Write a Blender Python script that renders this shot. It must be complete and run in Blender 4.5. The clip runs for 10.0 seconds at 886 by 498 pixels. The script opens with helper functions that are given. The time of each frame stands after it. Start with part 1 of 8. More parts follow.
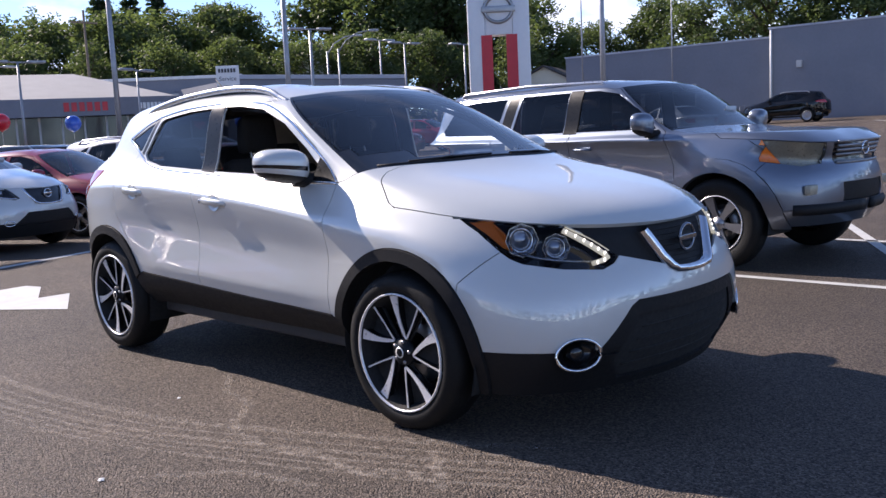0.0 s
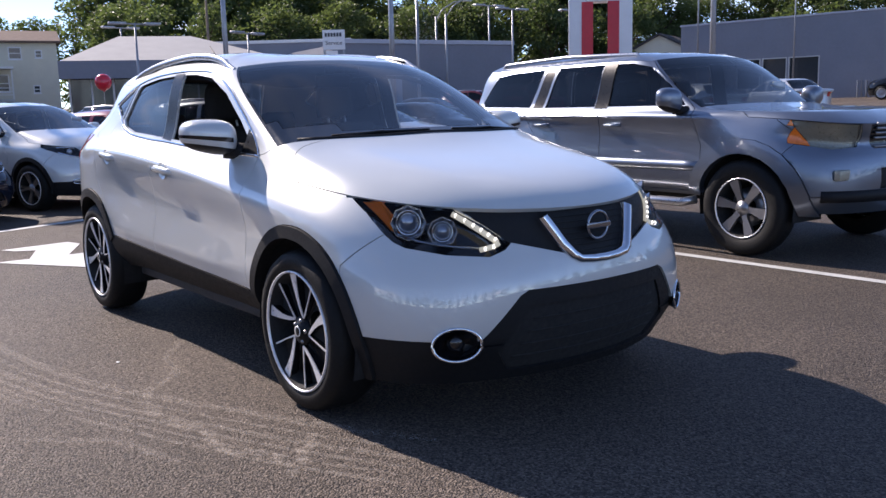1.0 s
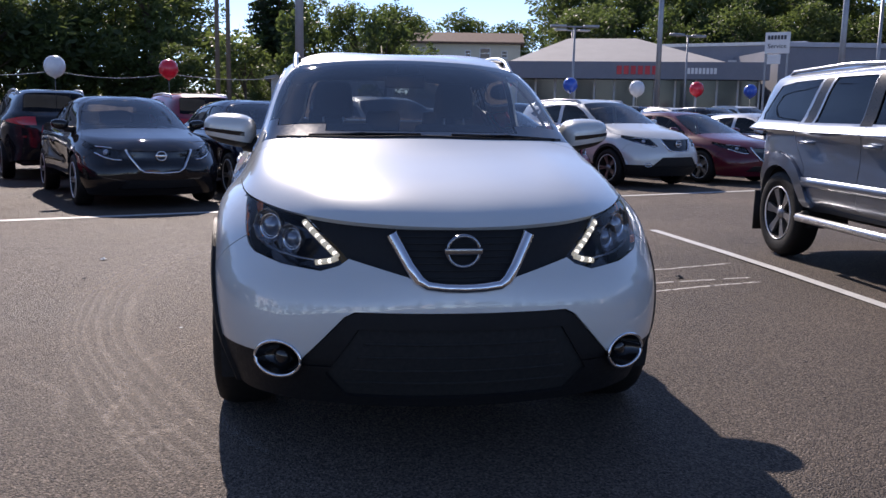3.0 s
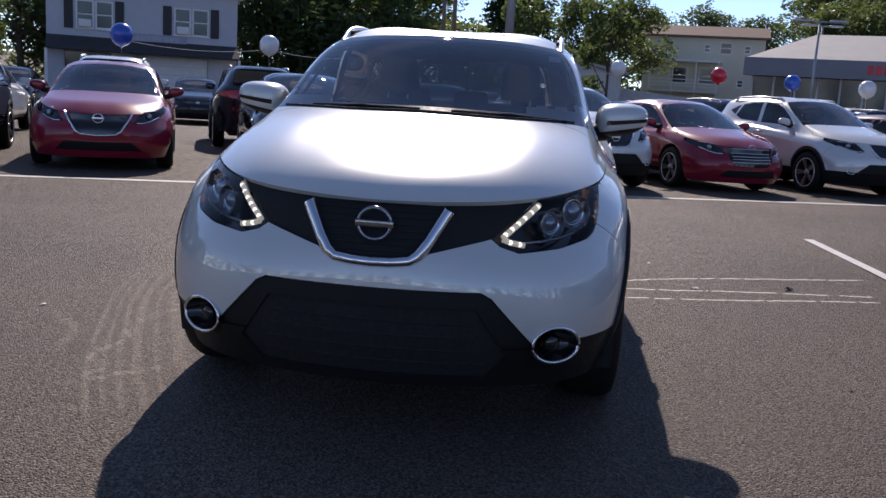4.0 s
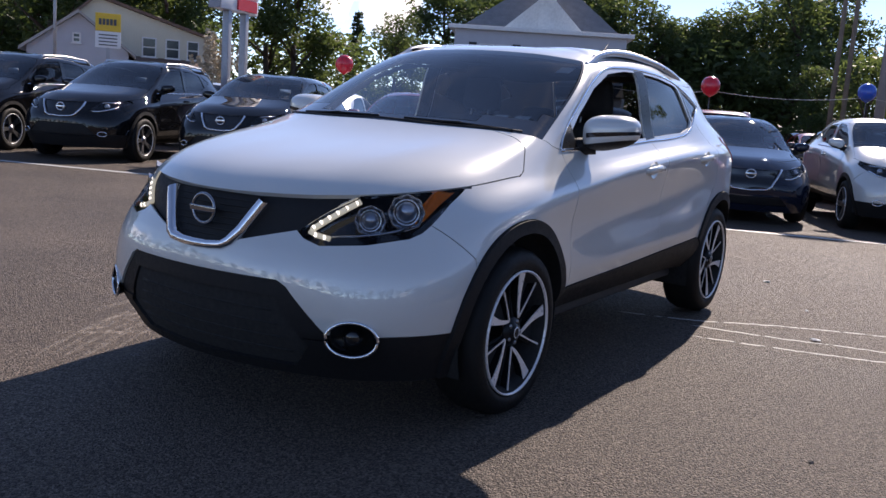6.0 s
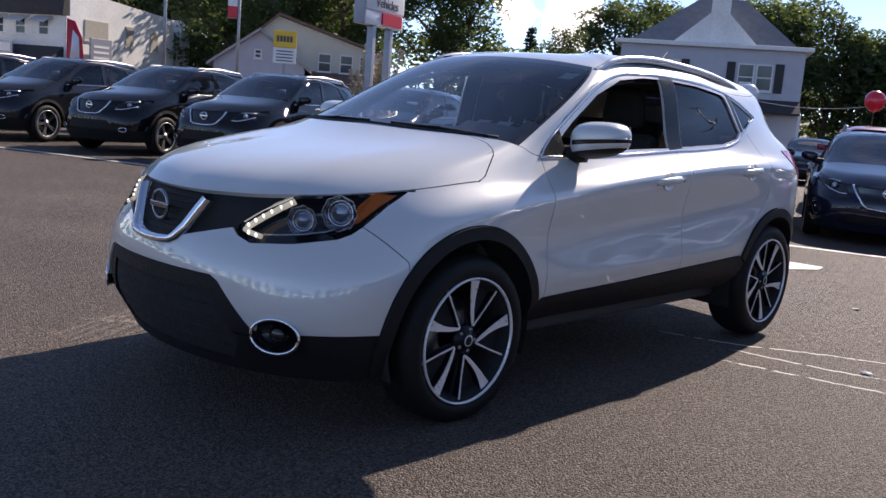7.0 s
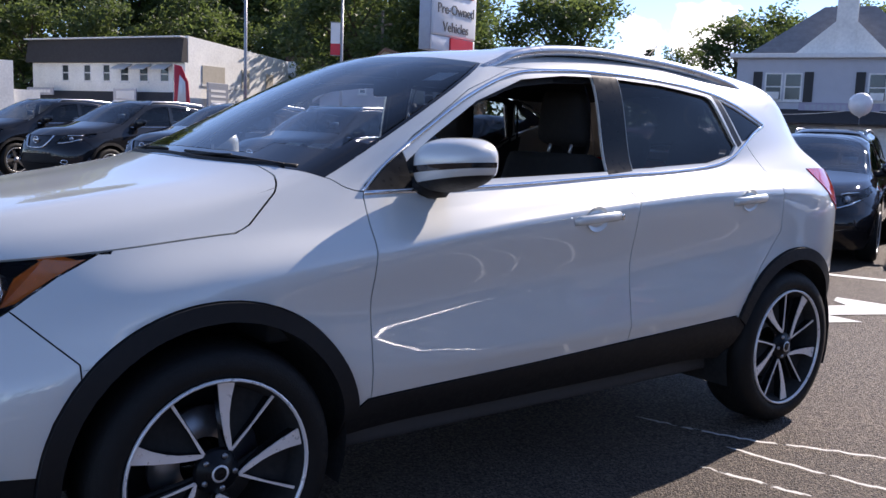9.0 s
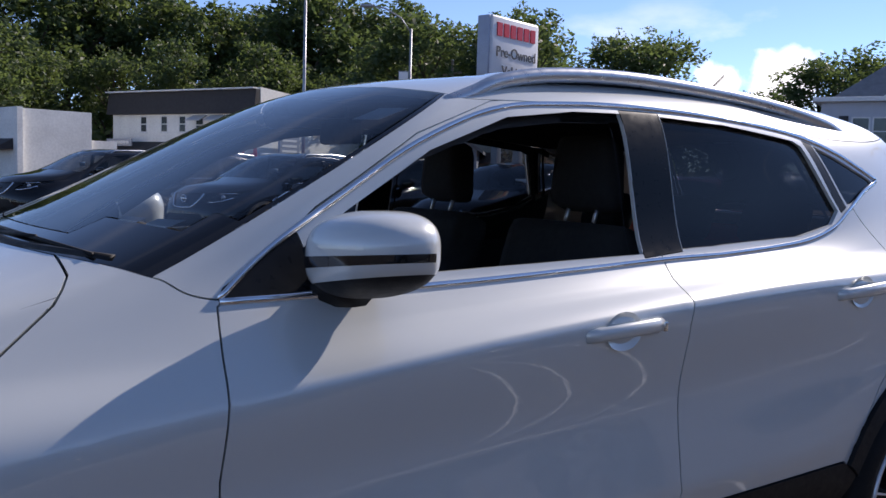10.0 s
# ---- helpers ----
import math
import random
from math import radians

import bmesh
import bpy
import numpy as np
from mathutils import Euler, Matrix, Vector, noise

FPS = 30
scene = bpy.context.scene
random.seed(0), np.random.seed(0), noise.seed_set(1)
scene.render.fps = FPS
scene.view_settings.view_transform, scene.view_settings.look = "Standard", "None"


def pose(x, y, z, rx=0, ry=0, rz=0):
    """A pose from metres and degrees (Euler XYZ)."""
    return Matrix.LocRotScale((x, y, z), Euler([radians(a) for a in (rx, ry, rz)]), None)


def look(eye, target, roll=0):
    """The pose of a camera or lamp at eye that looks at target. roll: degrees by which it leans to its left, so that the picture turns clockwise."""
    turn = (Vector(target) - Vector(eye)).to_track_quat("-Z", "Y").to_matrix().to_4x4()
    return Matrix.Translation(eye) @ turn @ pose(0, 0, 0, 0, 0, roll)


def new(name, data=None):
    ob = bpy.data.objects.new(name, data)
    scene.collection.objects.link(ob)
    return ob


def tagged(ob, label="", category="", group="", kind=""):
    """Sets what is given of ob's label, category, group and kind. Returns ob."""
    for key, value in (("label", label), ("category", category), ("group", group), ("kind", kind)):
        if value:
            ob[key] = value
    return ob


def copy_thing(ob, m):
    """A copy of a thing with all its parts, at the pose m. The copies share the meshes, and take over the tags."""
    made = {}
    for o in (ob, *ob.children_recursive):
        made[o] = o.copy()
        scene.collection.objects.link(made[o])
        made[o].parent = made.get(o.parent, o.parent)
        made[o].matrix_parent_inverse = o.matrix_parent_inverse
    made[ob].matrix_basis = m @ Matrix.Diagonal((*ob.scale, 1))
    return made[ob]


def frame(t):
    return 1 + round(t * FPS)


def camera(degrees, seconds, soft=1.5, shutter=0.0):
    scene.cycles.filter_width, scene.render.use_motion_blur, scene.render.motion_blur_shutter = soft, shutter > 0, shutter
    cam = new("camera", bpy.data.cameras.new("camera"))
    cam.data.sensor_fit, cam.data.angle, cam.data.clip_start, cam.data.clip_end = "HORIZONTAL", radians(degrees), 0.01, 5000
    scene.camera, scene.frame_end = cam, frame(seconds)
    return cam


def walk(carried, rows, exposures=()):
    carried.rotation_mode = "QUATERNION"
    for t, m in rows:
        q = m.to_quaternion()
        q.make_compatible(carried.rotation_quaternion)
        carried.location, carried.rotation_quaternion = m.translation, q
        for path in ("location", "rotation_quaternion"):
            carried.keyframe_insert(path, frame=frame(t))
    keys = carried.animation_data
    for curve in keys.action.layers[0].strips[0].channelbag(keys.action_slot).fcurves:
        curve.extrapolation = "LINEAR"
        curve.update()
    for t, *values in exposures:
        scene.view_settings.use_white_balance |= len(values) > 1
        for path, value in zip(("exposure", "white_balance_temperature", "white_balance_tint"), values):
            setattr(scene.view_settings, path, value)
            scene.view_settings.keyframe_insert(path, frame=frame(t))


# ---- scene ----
cam = camera(52.8, 10.0)
PATH = [
    (0, (4.086, -3.323, 1.246), (2.676, -1.928, 0.99), -2.8),
    (0.5, (4.324, -3.017, 1.248), (2.841, -1.707, 0.957), -1.1),
    (1, (4.56, -2.574, 1.251), (2.989, -1.378, 0.932), -1.5),
    (1.5, (4.791, -2.096, 1.26), (3.093, -1.092, 0.929), -0.9),
    (2, (4.934, -1.574, 1.256), (3.118, -0.797, 0.944), -0.6),
    (2.5, (5.08, -1.047, 1.261), (3.176, -0.518, 0.956), 0.8),
    (3, (5.141, -0.498, 1.25), (3.186, -0.21, 0.941), 1.0),
    (4.3, (5.028, 0.852, 1.215), (3.098, 0.481, 0.847), 4.4),
    (4.5, (4.985, 1.028, 1.236), (3.079, 0.56, 0.855), 4.8),
    (4.8, (4.844, 1.323, 1.2), (2.976, 0.716, 0.823), 4.5),
    (5, (4.801, 1.525, 1.22), (2.959, 0.831, 0.862), 3.8),
    (5.2, (4.756, 1.735, 1.215), (2.945, 0.958, 0.871), 4.1),
    (6.3, (4.269, 2.74, 1.206), (2.678, 1.569, 0.893), 4.1),
    (6.5, (4.165, 2.869, 1.219), (2.627, 1.629, 0.908), 4.4),
    (7, (3.86, 3.167, 1.224), (2.438, 1.796, 0.91), 4.5),
    (7.5, (3.595, 3.409, 1.209), (2.258, 1.955, 0.899), 4.7),
    (8, (3.238, 3.412, 1.195), (1.954, 1.915, 0.862), 3.9),
    (8.5, (2.769, 3.274, 1.204), (1.526, 1.74, 0.883), 2.1),
    (9, (2.234, 3.001, 1.234), (1.024, 1.43, 0.97), 2.0),
    (9.5, (1.796, 2.674, 1.265), (0.627, 1.062, 1.082), 0.8),
    (10, (1.345, 2.323, 1.28), (0.268, 0.646, 1.116), 1.7),
]
EXPOSURES = [(0, 0.86, 6850, 20), (2.5, 0.7, 6900, 20), (3.2, 0.46, 6950, 20), (4.5, 0.26, 7000, 20), (5.2, 0.68, 7100, 20), (6.5, 0.62, 7150, 20), (8, 0.8, 7150, 20), (9, 0.96, 6900, 19), (9.5, 0.54, 6700, 18), (10, 0.38, 6650, 18)]
walk(cam, [(t, look(eye, target, roll)) for t, eye, target, roll in PATH], EXPOSURES)


# ---- light ----
SUN_EL, SUN_AZ = radians(35.0), radians(188.5)   # the sun stands behind the white car, slightly to its right
world = bpy.data.worlds.new("sky_world")
scene.world = world
world.use_nodes = True
wn, wl = world.node_tree.nodes, world.node_tree.links
sky = wn.new("ShaderNodeTexSky")
sky.sky_type, sky.sun_disc = "NISHITA", False
sky.sun_elevation, sky.sun_rotation = SUN_EL, math.pi / 2 - SUN_AZ
sky.altitude = 1800
sky.air_density, sky.dust_density, sky.ozone_density = 0.68, 0.0, 3.2
wn["Background"].inputs["Strength"].default_value = 0.15
geo, puff, ramp, high, cloud = (wn.new("ShaderNodeTexCoord"), wn.new("ShaderNodeTexNoise"), wn.new("ShaderNodeValToRGB"), wn.new("ShaderNodeMapping"), wn.new("ShaderNodeMix"))
high.inputs["Scale"].default_value = (1, 1, 2.6)
puff.inputs["Scale"].default_value, puff.inputs["Detail"].default_value, puff.inputs["Roughness"].default_value = 3.1, 8, 0.55
ramp.color_ramp.elements[0].position, ramp.color_ramp.elements[1].position = 0.555, 0.665
cloud.data_type = "RGBA"
cloud.inputs["B"].default_value = (7.5, 7.6, 8.0, 1)
wl.new(geo.outputs["Generated"], high.inputs["Vector"])
wl.new(high.outputs[0], puff.inputs["Vector"])
wl.new(puff.outputs["Fac"], ramp.inputs[0])
# small clouds stand low over the horizon, thin ones drift overhead
sep, low_sky, fade = wn.new("ShaderNodeSeparateXYZ"), wn.new("ShaderNodeMapRange"), wn.new("ShaderNodeMath")
low_sky.inputs["From Min"].default_value, low_sky.inputs["From Max"].default_value = 0.10, 0.20
low_sky.inputs["To Min"].default_value, low_sky.inputs["To Max"].default_value = 1.0, 0.0
fade.operation = "MULTIPLY"
wl.new(geo.outputs["Generated"], sep.inputs[0])
wl.new(sep.outputs["Z"], low_sky.inputs["Value"])
high_sky, both_skies = wn.new("ShaderNodeMapRange"), wn.new("ShaderNodeMath")
high_sky.inputs["From Min"].default_value, high_sky.inputs["From Max"].default_value = 0.34, 0.55
high_sky.inputs["To Min"].default_value, high_sky.inputs["To Max"].default_value = 0.0, 0.07
both_skies.operation = "ADD"
wl.new(sep.outputs["Z"], high_sky.inputs["Value"])
wl.new(low_sky.outputs[0], both_skies.inputs[0])
wl.new(high_sky.outputs[0], both_skies.inputs[1])
wl.new(both_skies.outputs[0], fade.inputs[0])
wl.new(ramp.outputs[0], fade.inputs[1])
# two small cumulus heaps stand behind the gabled house
curd = wn.new("ShaderNodeTexNoise")
curd.inputs["Scale"].default_value, curd.inputs["Detail"].default_value = 38, 6
wl.new(geo.outputs["Generated"], curd.inputs["Vector"])
cover = fade
for way, size in (((-0.795, -0.598, 0.104), .034), ((-0.754, -0.649, 0.104), .020)):
    gap, torn, heap, most = wn.new("ShaderNodeVectorMath"), wn.new("ShaderNodeMath"), wn.new("ShaderNodeMapRange"), wn.new("ShaderNodeMath")
    gap.operation, torn.operation, most.operation = "DISTANCE", "MULTIPLY_ADD", "MAXIMUM"
    gap.inputs[1].default_value = way
    torn.inputs[1].default_value = 0.05
    heap.inputs["From Min"].default_value, heap.inputs["From Max"].default_value = size + .018, size + .032
    heap.inputs["To Min"].default_value, heap.inputs["To Max"].default_value = 1.0, 0.0
    wl.new(geo.outputs["Generated"], gap.inputs[0])
    wl.new(curd.outputs["Fac"], torn.inputs[0])
    wl.new(gap.outputs["Value"], torn.inputs[2])
    wl.new(torn.outputs[0], heap.inputs["Value"])
    wl.new(cover.outputs[0], most.inputs[0])
    wl.new(heap.outputs[0], most.inputs[1])
    cover = most
wl.new(cover.outputs[0], cloud.inputs["Factor"])
wl.new(sky.outputs[0], cloud.inputs["A"])
wl.new(cloud.outputs["Result"], wn["Background"].inputs["Color"])
sun = new("sun", bpy.data.lights.new("sun", "SUN"))
sun.data.energy, sun.data.angle, sun.data.color = 4.2, radians(0.53), (1.0, 0.95, 0.88)
SUN_DIR = Vector((math.cos(SUN_EL) * math.cos(SUN_AZ), math.cos(SUN_EL) * math.sin(SUN_AZ), math.sin(SUN_EL)))
sun.matrix_world = look(SUN_DIR * 60, (0, 0, 0))


# ---- materials ----
def node_mat(name):
    m = bpy.data.materials.new(name)
    m.use_nodes = True
    return m, m.node_tree.nodes, m.node_tree.links, m.node_tree.nodes["Principled BSDF"]


def mat(name, color, rough=0.5, metal=0.0, var=0.12, scale=6.0, bump=0.0, bump_scale=60.0, coat=0.0, spec=0.5, each=0.0):
    """A plain surface whose tone and roughness vary at two scales, with fine relief; each: spread between objects."""
    m, n, l, b = node_mat(name)
    tc = n.new("ShaderNodeTexCoord")
    n1, n2 = n.new("ShaderNodeTexNoise"), n.new("ShaderNodeTexNoise")
    n1.inputs["Scale"].default_value, n2.inputs["Scale"].default_value = scale, scale * 9
    n1.inputs["Detail"].default_value, n2.inputs["Detail"].default_value = 4, 3
    for k in (n1, n2):
        l.new(tc.outputs["Object"], k.inputs["Vector"])
    add = n.new("ShaderNodeMath")
    add.operation = "MULTIPLY_ADD"
    add.inputs[1].default_value = 0.5
    l.new(n1.outputs["Fac"], add.inputs[0])
    half = n.new("ShaderNodeMath")
    half.operation, half.inputs[1].default_value = "MULTIPLY", 0.5
    l.new(n2.outputs["Fac"], half.inputs[0])
    l.new(half.outputs[0], add.inputs[2])
    fac = add.outputs[0]
    if each:
        info = n.new("ShaderNodeObjectInfo")
        mx = n.new("ShaderNodeMath")
        mx.operation, mx.inputs[1].default_value = "MULTIPLY_ADD", each
        l.new(info.outputs["Random"], mx.inputs[0])
        l.new(fac, mx.inputs[2])
        fac = mx.outputs[0]
    ramp = n.new("ShaderNodeMapRange")
    ramp.inputs["From Min"].default_value, ramp.inputs["From Max"].default_value = 0.3, 0.7 + each
    ramp.inputs["To Min"].default_value, ramp.inputs["To Max"].default_value = 1 - var, 1 + var
    l.new(fac, ramp.inputs["Value"])
    mul = n.new("ShaderNodeVectorMath")
    mul.operation = "SCALE"
    mul.inputs[0].default_value = color
    l.new(ramp.outputs[0], mul.inputs["Scale"])
    l.new(mul.outputs[0], b.inputs["Base Color"])
    rr = n.new("ShaderNodeMapRange")
    rr.inputs["From Min"].default_value, rr.inputs["From Max"].default_value = 0.3, 0.7
    rr.inputs["To Min"].default_value, rr.inputs["To Max"].default_value = rough * 0.88, min(1, rough * 1.12)
    l.new(n2.outputs["Fac"], rr.inputs["Value"])
    l.new(rr.outputs[0], b.inputs["Roughness"])
    b.inputs["Metallic"].default_value = metal
    b.inputs["Coat Weight"].default_value, b.inputs["Coat Roughness"].default_value = coat, 0.03
    b.inputs["Specular IOR Level"].default_value = spec
    if bump:
        n3, bp = n.new("ShaderNodeTexNoise"), n.new("ShaderNodeBump")
        n3.inputs["Scale"].default_value, n3.inputs["Detail"].default_value = bump_scale, 4
        bp.inputs["Strength"].default_value, bp.inputs["Distance"].default_value = min(1, bump), 0.01
        l.new(tc.outputs["Object"], n3.inputs["Vector"])
        l.new(n3.outputs["Fac"], bp.inputs["Height"])
        l.new(bp.outputs[0], b.inputs["Normal"])
    return m


def paint(name, color, metal=0.0, rough=0.35, spec=0.5, ior=1.5):
    """Car paint: a pearl or metallic base under a smooth clear coat, with the faintest dust."""
    m, n, l, b = node_mat(name)
    tc, dust, mr = n.new("ShaderNodeTexCoord"), n.new("ShaderNodeTexNoise"), n.new("ShaderNodeMapRange")
    dust.inputs["Scale"].default_value, dust.inputs["Detail"].default_value = 2.2, 3
    l.new(tc.outputs["Object"], dust.inputs["Vector"])
    mr.inputs["To Min"].default_value, mr.inputs["To Max"].default_value = rough * .95, rough * 1.05
    l.new(dust.outputs["Fac"], mr.inputs["Value"])
    l.new(mr.outputs[0], b.inputs["Roughness"])
    b.inputs["Base Color"].default_value = (*color, 1)
    b.inputs["Metallic"].default_value = metal
    b.inputs["Specular IOR Level"].default_value = spec
    b.inputs["Coat Weight"].default_value, b.inputs["Coat Roughness"].default_value, b.inputs["Coat IOR"].default_value = 1.0, 0.02, ior
    return m


def glass_mat(name, tint, gloss=1.0, ior=1.5):
    """A thin pane: tinted see-through with a mirror sheen that grows at grazing angles."""
    m = bpy.data.materials.new(name)
    m.use_nodes = True
    n, l = m.node_tree.nodes, m.node_tree.links
    n.remove(n["Principled BSDF"])
    tr, gl, mix, fr = (n.new("ShaderNodeBsdfTransparent"), n.new("ShaderNodeBsdfGlossy"), n.new("ShaderNodeMixShader"), n.new("ShaderNodeFresnel"))
    tr.inputs["Color"].default_value = (*tint, 1)
    gl.inputs["Roughness"].default_value = 0.015
    gl.inputs["Color"].default_value = (gloss, gloss, gloss, 1)
    fr.inputs["IOR"].default_value = ior
    l.new(fr.outputs[0], mix.inputs[0])
    l.new(tr.outputs[0], mix.inputs[1])
    l.new(gl.outputs[0], mix.inputs[2])
    l.new(mix.outputs[0], n["Material Output"].inputs["Surface"])
    return m


def glow(name, color, strength):
    m, n, l, b = node_mat(name)
    b.inputs["Base Color"].default_value = (*color, 1)
    b.inputs["Emission Color"].default_value = (*color, 1)
    b.inputs["Emission Strength"].default_value = strength
    return m


def asphalt_mat():
    """Rolled asphalt: dark binder, paler stone specks of two sizes, worn and dusty patches."""
    m, n, l, b = node_mat("asphalt")
    tc = n.new("ShaderNodeTexCoord")

    def tex(kind, scale, detail=4.0):
        k = n.new(kind)
        k.inputs["Scale"].default_value = scale
        if kind == "ShaderNodeTexNoise":
            k.inputs["Detail"].default_value = detail
        l.new(tc.outputs["Object"], k.inputs["Vector"])
        return k
    speck, grit, patch, wide = tex("ShaderNodeTexVoronoi", 125), tex("ShaderNodeTexNoise", 80, 5), tex("ShaderNodeTexNoise", 0.55, 7), tex("ShaderNodeTexNoise", 0.09, 4)
    r1 = n.new("ShaderNodeValToRGB")
    r1.color_ramp.elements[0].position, r1.color_ramp.elements[0].color = 0.30, (0.056, 0.0445, 0.036, 1)
    r1.color_ramp.elements[1].position, r1.color_ramp.elements[1].color = 0.72, (0.160, 0.127, 0.102, 1)
    l.new(grit.outputs["Fac"], r1.inputs[0])
    r3 = n.new("ShaderNodeMapRange")
    r3.inputs["From Min"].default_value, r3.inputs["From Max"].default_value = 0.10, 1.0
    r3.inputs["To Min"].default_value, r3.inputs["To Max"].default_value = 0.50, 2.0
    sep = n.new("ShaderNodeSeparateColor")
    l.new(speck.outputs["Color"], sep.inputs[0])
    l.new(sep.outputs[0], r3.inputs["Value"])
    r2 = n.new("ShaderNodeMapRange")
    r2.inputs["From Min"].default_value, r2.inputs["From Max"].default_value = 0.3, 0.72
    r2.inputs["To Min"].default_value, r2.inputs["To Max"].default_value = 0.72, 1.32
    l.new(patch.outputs["Fac"], r2.inputs["Value"])
    r4 = n.new("ShaderNodeMapRange")
    r4.inputs["From Min"].default_value, r4.inputs["From Max"].default_value = 0.35, 0.65
    r4.inputs["To Min"].default_value, r4.inputs["To Max"].default_value = 0.85, 1.15
    l.new(wide.outputs["Fac"], r4.inputs["Value"])
    col = r1.outputs[0]
    for k in (r2, r3, r4):
        mul = n.new("ShaderNodeVectorMath")
        mul.operation = "SCALE"
        l.new(col, mul.inputs[0])
        l.new(k.outputs[0], mul.inputs["Scale"])
        col = mul.outputs[0]
    l.new(col, b.inputs["Base Color"])
    rr = n.new("ShaderNodeMapRange")
    rr.inputs["To Min"].default_value, rr.inputs["To Max"].default_value = 0.58, 0.82
    l.new(patch.outputs["Fac"], rr.inputs["Value"])
    l.new(rr.outputs[0], b.inputs["Roughness"])
    b.inputs["Specular IOR Level"].default_value = 0.3
    bp = n.new("ShaderNodeBump")
    bp.inputs["Strength"].default_value, bp.inputs["Distance"].default_value = 1.0, 0.018
    dome, stone, tall = tex("ShaderNodeTexVoronoi", 130), n.new("ShaderNodeMath"), n.new("ShaderNodeMath")
    stone.operation, stone.inputs[0].default_value = "SUBTRACT", 0.8
    l.new(dome.outputs["Distance"], stone.inputs[1])
    tall.operation, tall.inputs[1].default_value = "MULTIPLY_ADD", 0.6
    l.new(grit.outputs["Fac"], tall.inputs[0])
    l.new(stone.outputs[0], tall.inputs[2])
    l.new(tall.outputs[0], bp.inputs["Height"])
    l.new(bp.outputs[0], b.inputs["Normal"])
    return m


M = dict(
    asphalt=asphalt_mat(),
    line=mat("road_paint", (0.52, 0.52, 0.50), 0.6, var=0.18, scale=5, bump=0.3, bump_scale=90),
    white=paint("pearl_white_paint", (0.62, 0.635, 0.615), 0.12, 0.34, 0.4, 1.75),
    silver=paint("silver_blue_paint", (0.175, 0.205, 0.255), 0.8, 0.34),
    black=paint("black_paint", (0.006, 0.006, 0.007), spec=0.0),
    darkgrey=paint("gunmetal_paint", (0.014, 0.015, 0.018), 0.0, spec=0.0),
    navy=paint("dark_blue_paint", (0.009, 0.013, 0.026), 0.0, spec=0.0),
    brown=paint("dark_brown_paint", (0.012, 0.010, 0.010), 0.0, spec=0.0),
    red=paint("red_paint", (0.24, 0.012, 0.032), 0.0, spec=0.1),
    maroon=paint("maroon_paint", (0.10, 0.008, 0.018), 0.0, spec=0.1),
    lightsilver=paint("light_silver_paint", (0.55, 0.57, 0.60), 0.5),
    clad=mat("black_plastic", (0.010, 0.010, 0.011), 0.6, bump=0.15, bump_scale=900, spec=0.3),
    gloss=mat("gloss_black", (0.008, 0.008, 0.009), 0.12, coat=0.5),
    under=mat("underbody", (0.015, 0.015, 0.015), 0.9),
    rubber=mat("tyre_rubber", (0.008, 0.008, 0.008), 0.62, bump=0.2, bump_scale=200, spec=0.25),
    piano=mat("dark_pillar_plastic", (0.008, 0.009, 0.011), 0.3, spec=0.2),
    chrome=mat("chrome", (0.80, 0.81, 0.83), 0.07, 1.0, var=0.02),
    alloy=mat("machined_alloy", (0.82, 0.82, 0.83), 0.30, 0.35, var=0.05),
    alloygrey=mat("grey_alloy", (0.33, 0.33, 0.34), 0.35, 0.9, var=0.08),
    satin=mat("satin_silver", (0.62, 0.62, 0.63), 0.3, 0.9, var=0.03),
    cloth=mat("dark_upholstery", (0.040, 0.038, 0.037), 0.9, bump=0.3, bump_scale=500),
    trim=mat("cabin_trim", (0.045, 0.045, 0.047), 0.75, bump=0.2, bump_scale=400),
    beige=mat("light_headliner", (0.35, 0.34, 0.32), 0.9),
    glass=glass_mat("clear_glass", (0.66, 0.71, 0.73), ior=1.62),
    tint=glass_mat("tinted_glass", (0.17, 0.18, 0.19), gloss=.85, ior=1.42),
    light_tint=glass_mat("light_tinted_glass", (0.30, 0.32, 0.34), gloss=.85, ior=1.42),
    lens=glass_mat("lamp_lens", (0.85, 0.86, 0.88), ior=1.25),
    amber=mat("amber_lens", (0.95, 0.20, 0.015), 0.25, coat=0.6),
    redlens=mat("red_lens", (0.55, 0.012, 0.02), 0.12, coat=1.0),
    led=glow("led_strip", (1.0, 0.97, 0.88), 1.2),
    light_guide=glow("light_guide", (0.50, 0.50, 0.42), 0.45),
    reflector=mat("lamp_reflector", (0.34, 0.36, 0.39), 0.14, 0.85),
    dark_chrome=mat("dark_chrome", (0.30, 0.31, 0.33), 0.15, 1.0, var=0.03),
    projector=mat("projector_glass", (0.30, 0.33, 0.38), 0.05, 0.6, coat=1.0),
    cloudy=mat("aged_lamp_reflector", (0.40, 0.38, 0.30), 0.3, 0.3),
    paper=mat("sticker_paper", (0.72, 0.73, 0.72), 0.7),
)


# ---- mesh helpers ----
def part(name, bm, material, parent=None, label="", smooth=True):
    """Links a bmesh as one mesh object, under a thing or a part."""
    me = bpy.data.meshes.new(name)
    for f in bm.faces:
        f.smooth = smooth
    bm.to_mesh(me)
    bm.free()
    me.materials.append(material)
    ob = new(name, me)
    if parent:
        ob.parent = parent
    if label:
        ob["label"] = label
    return ob


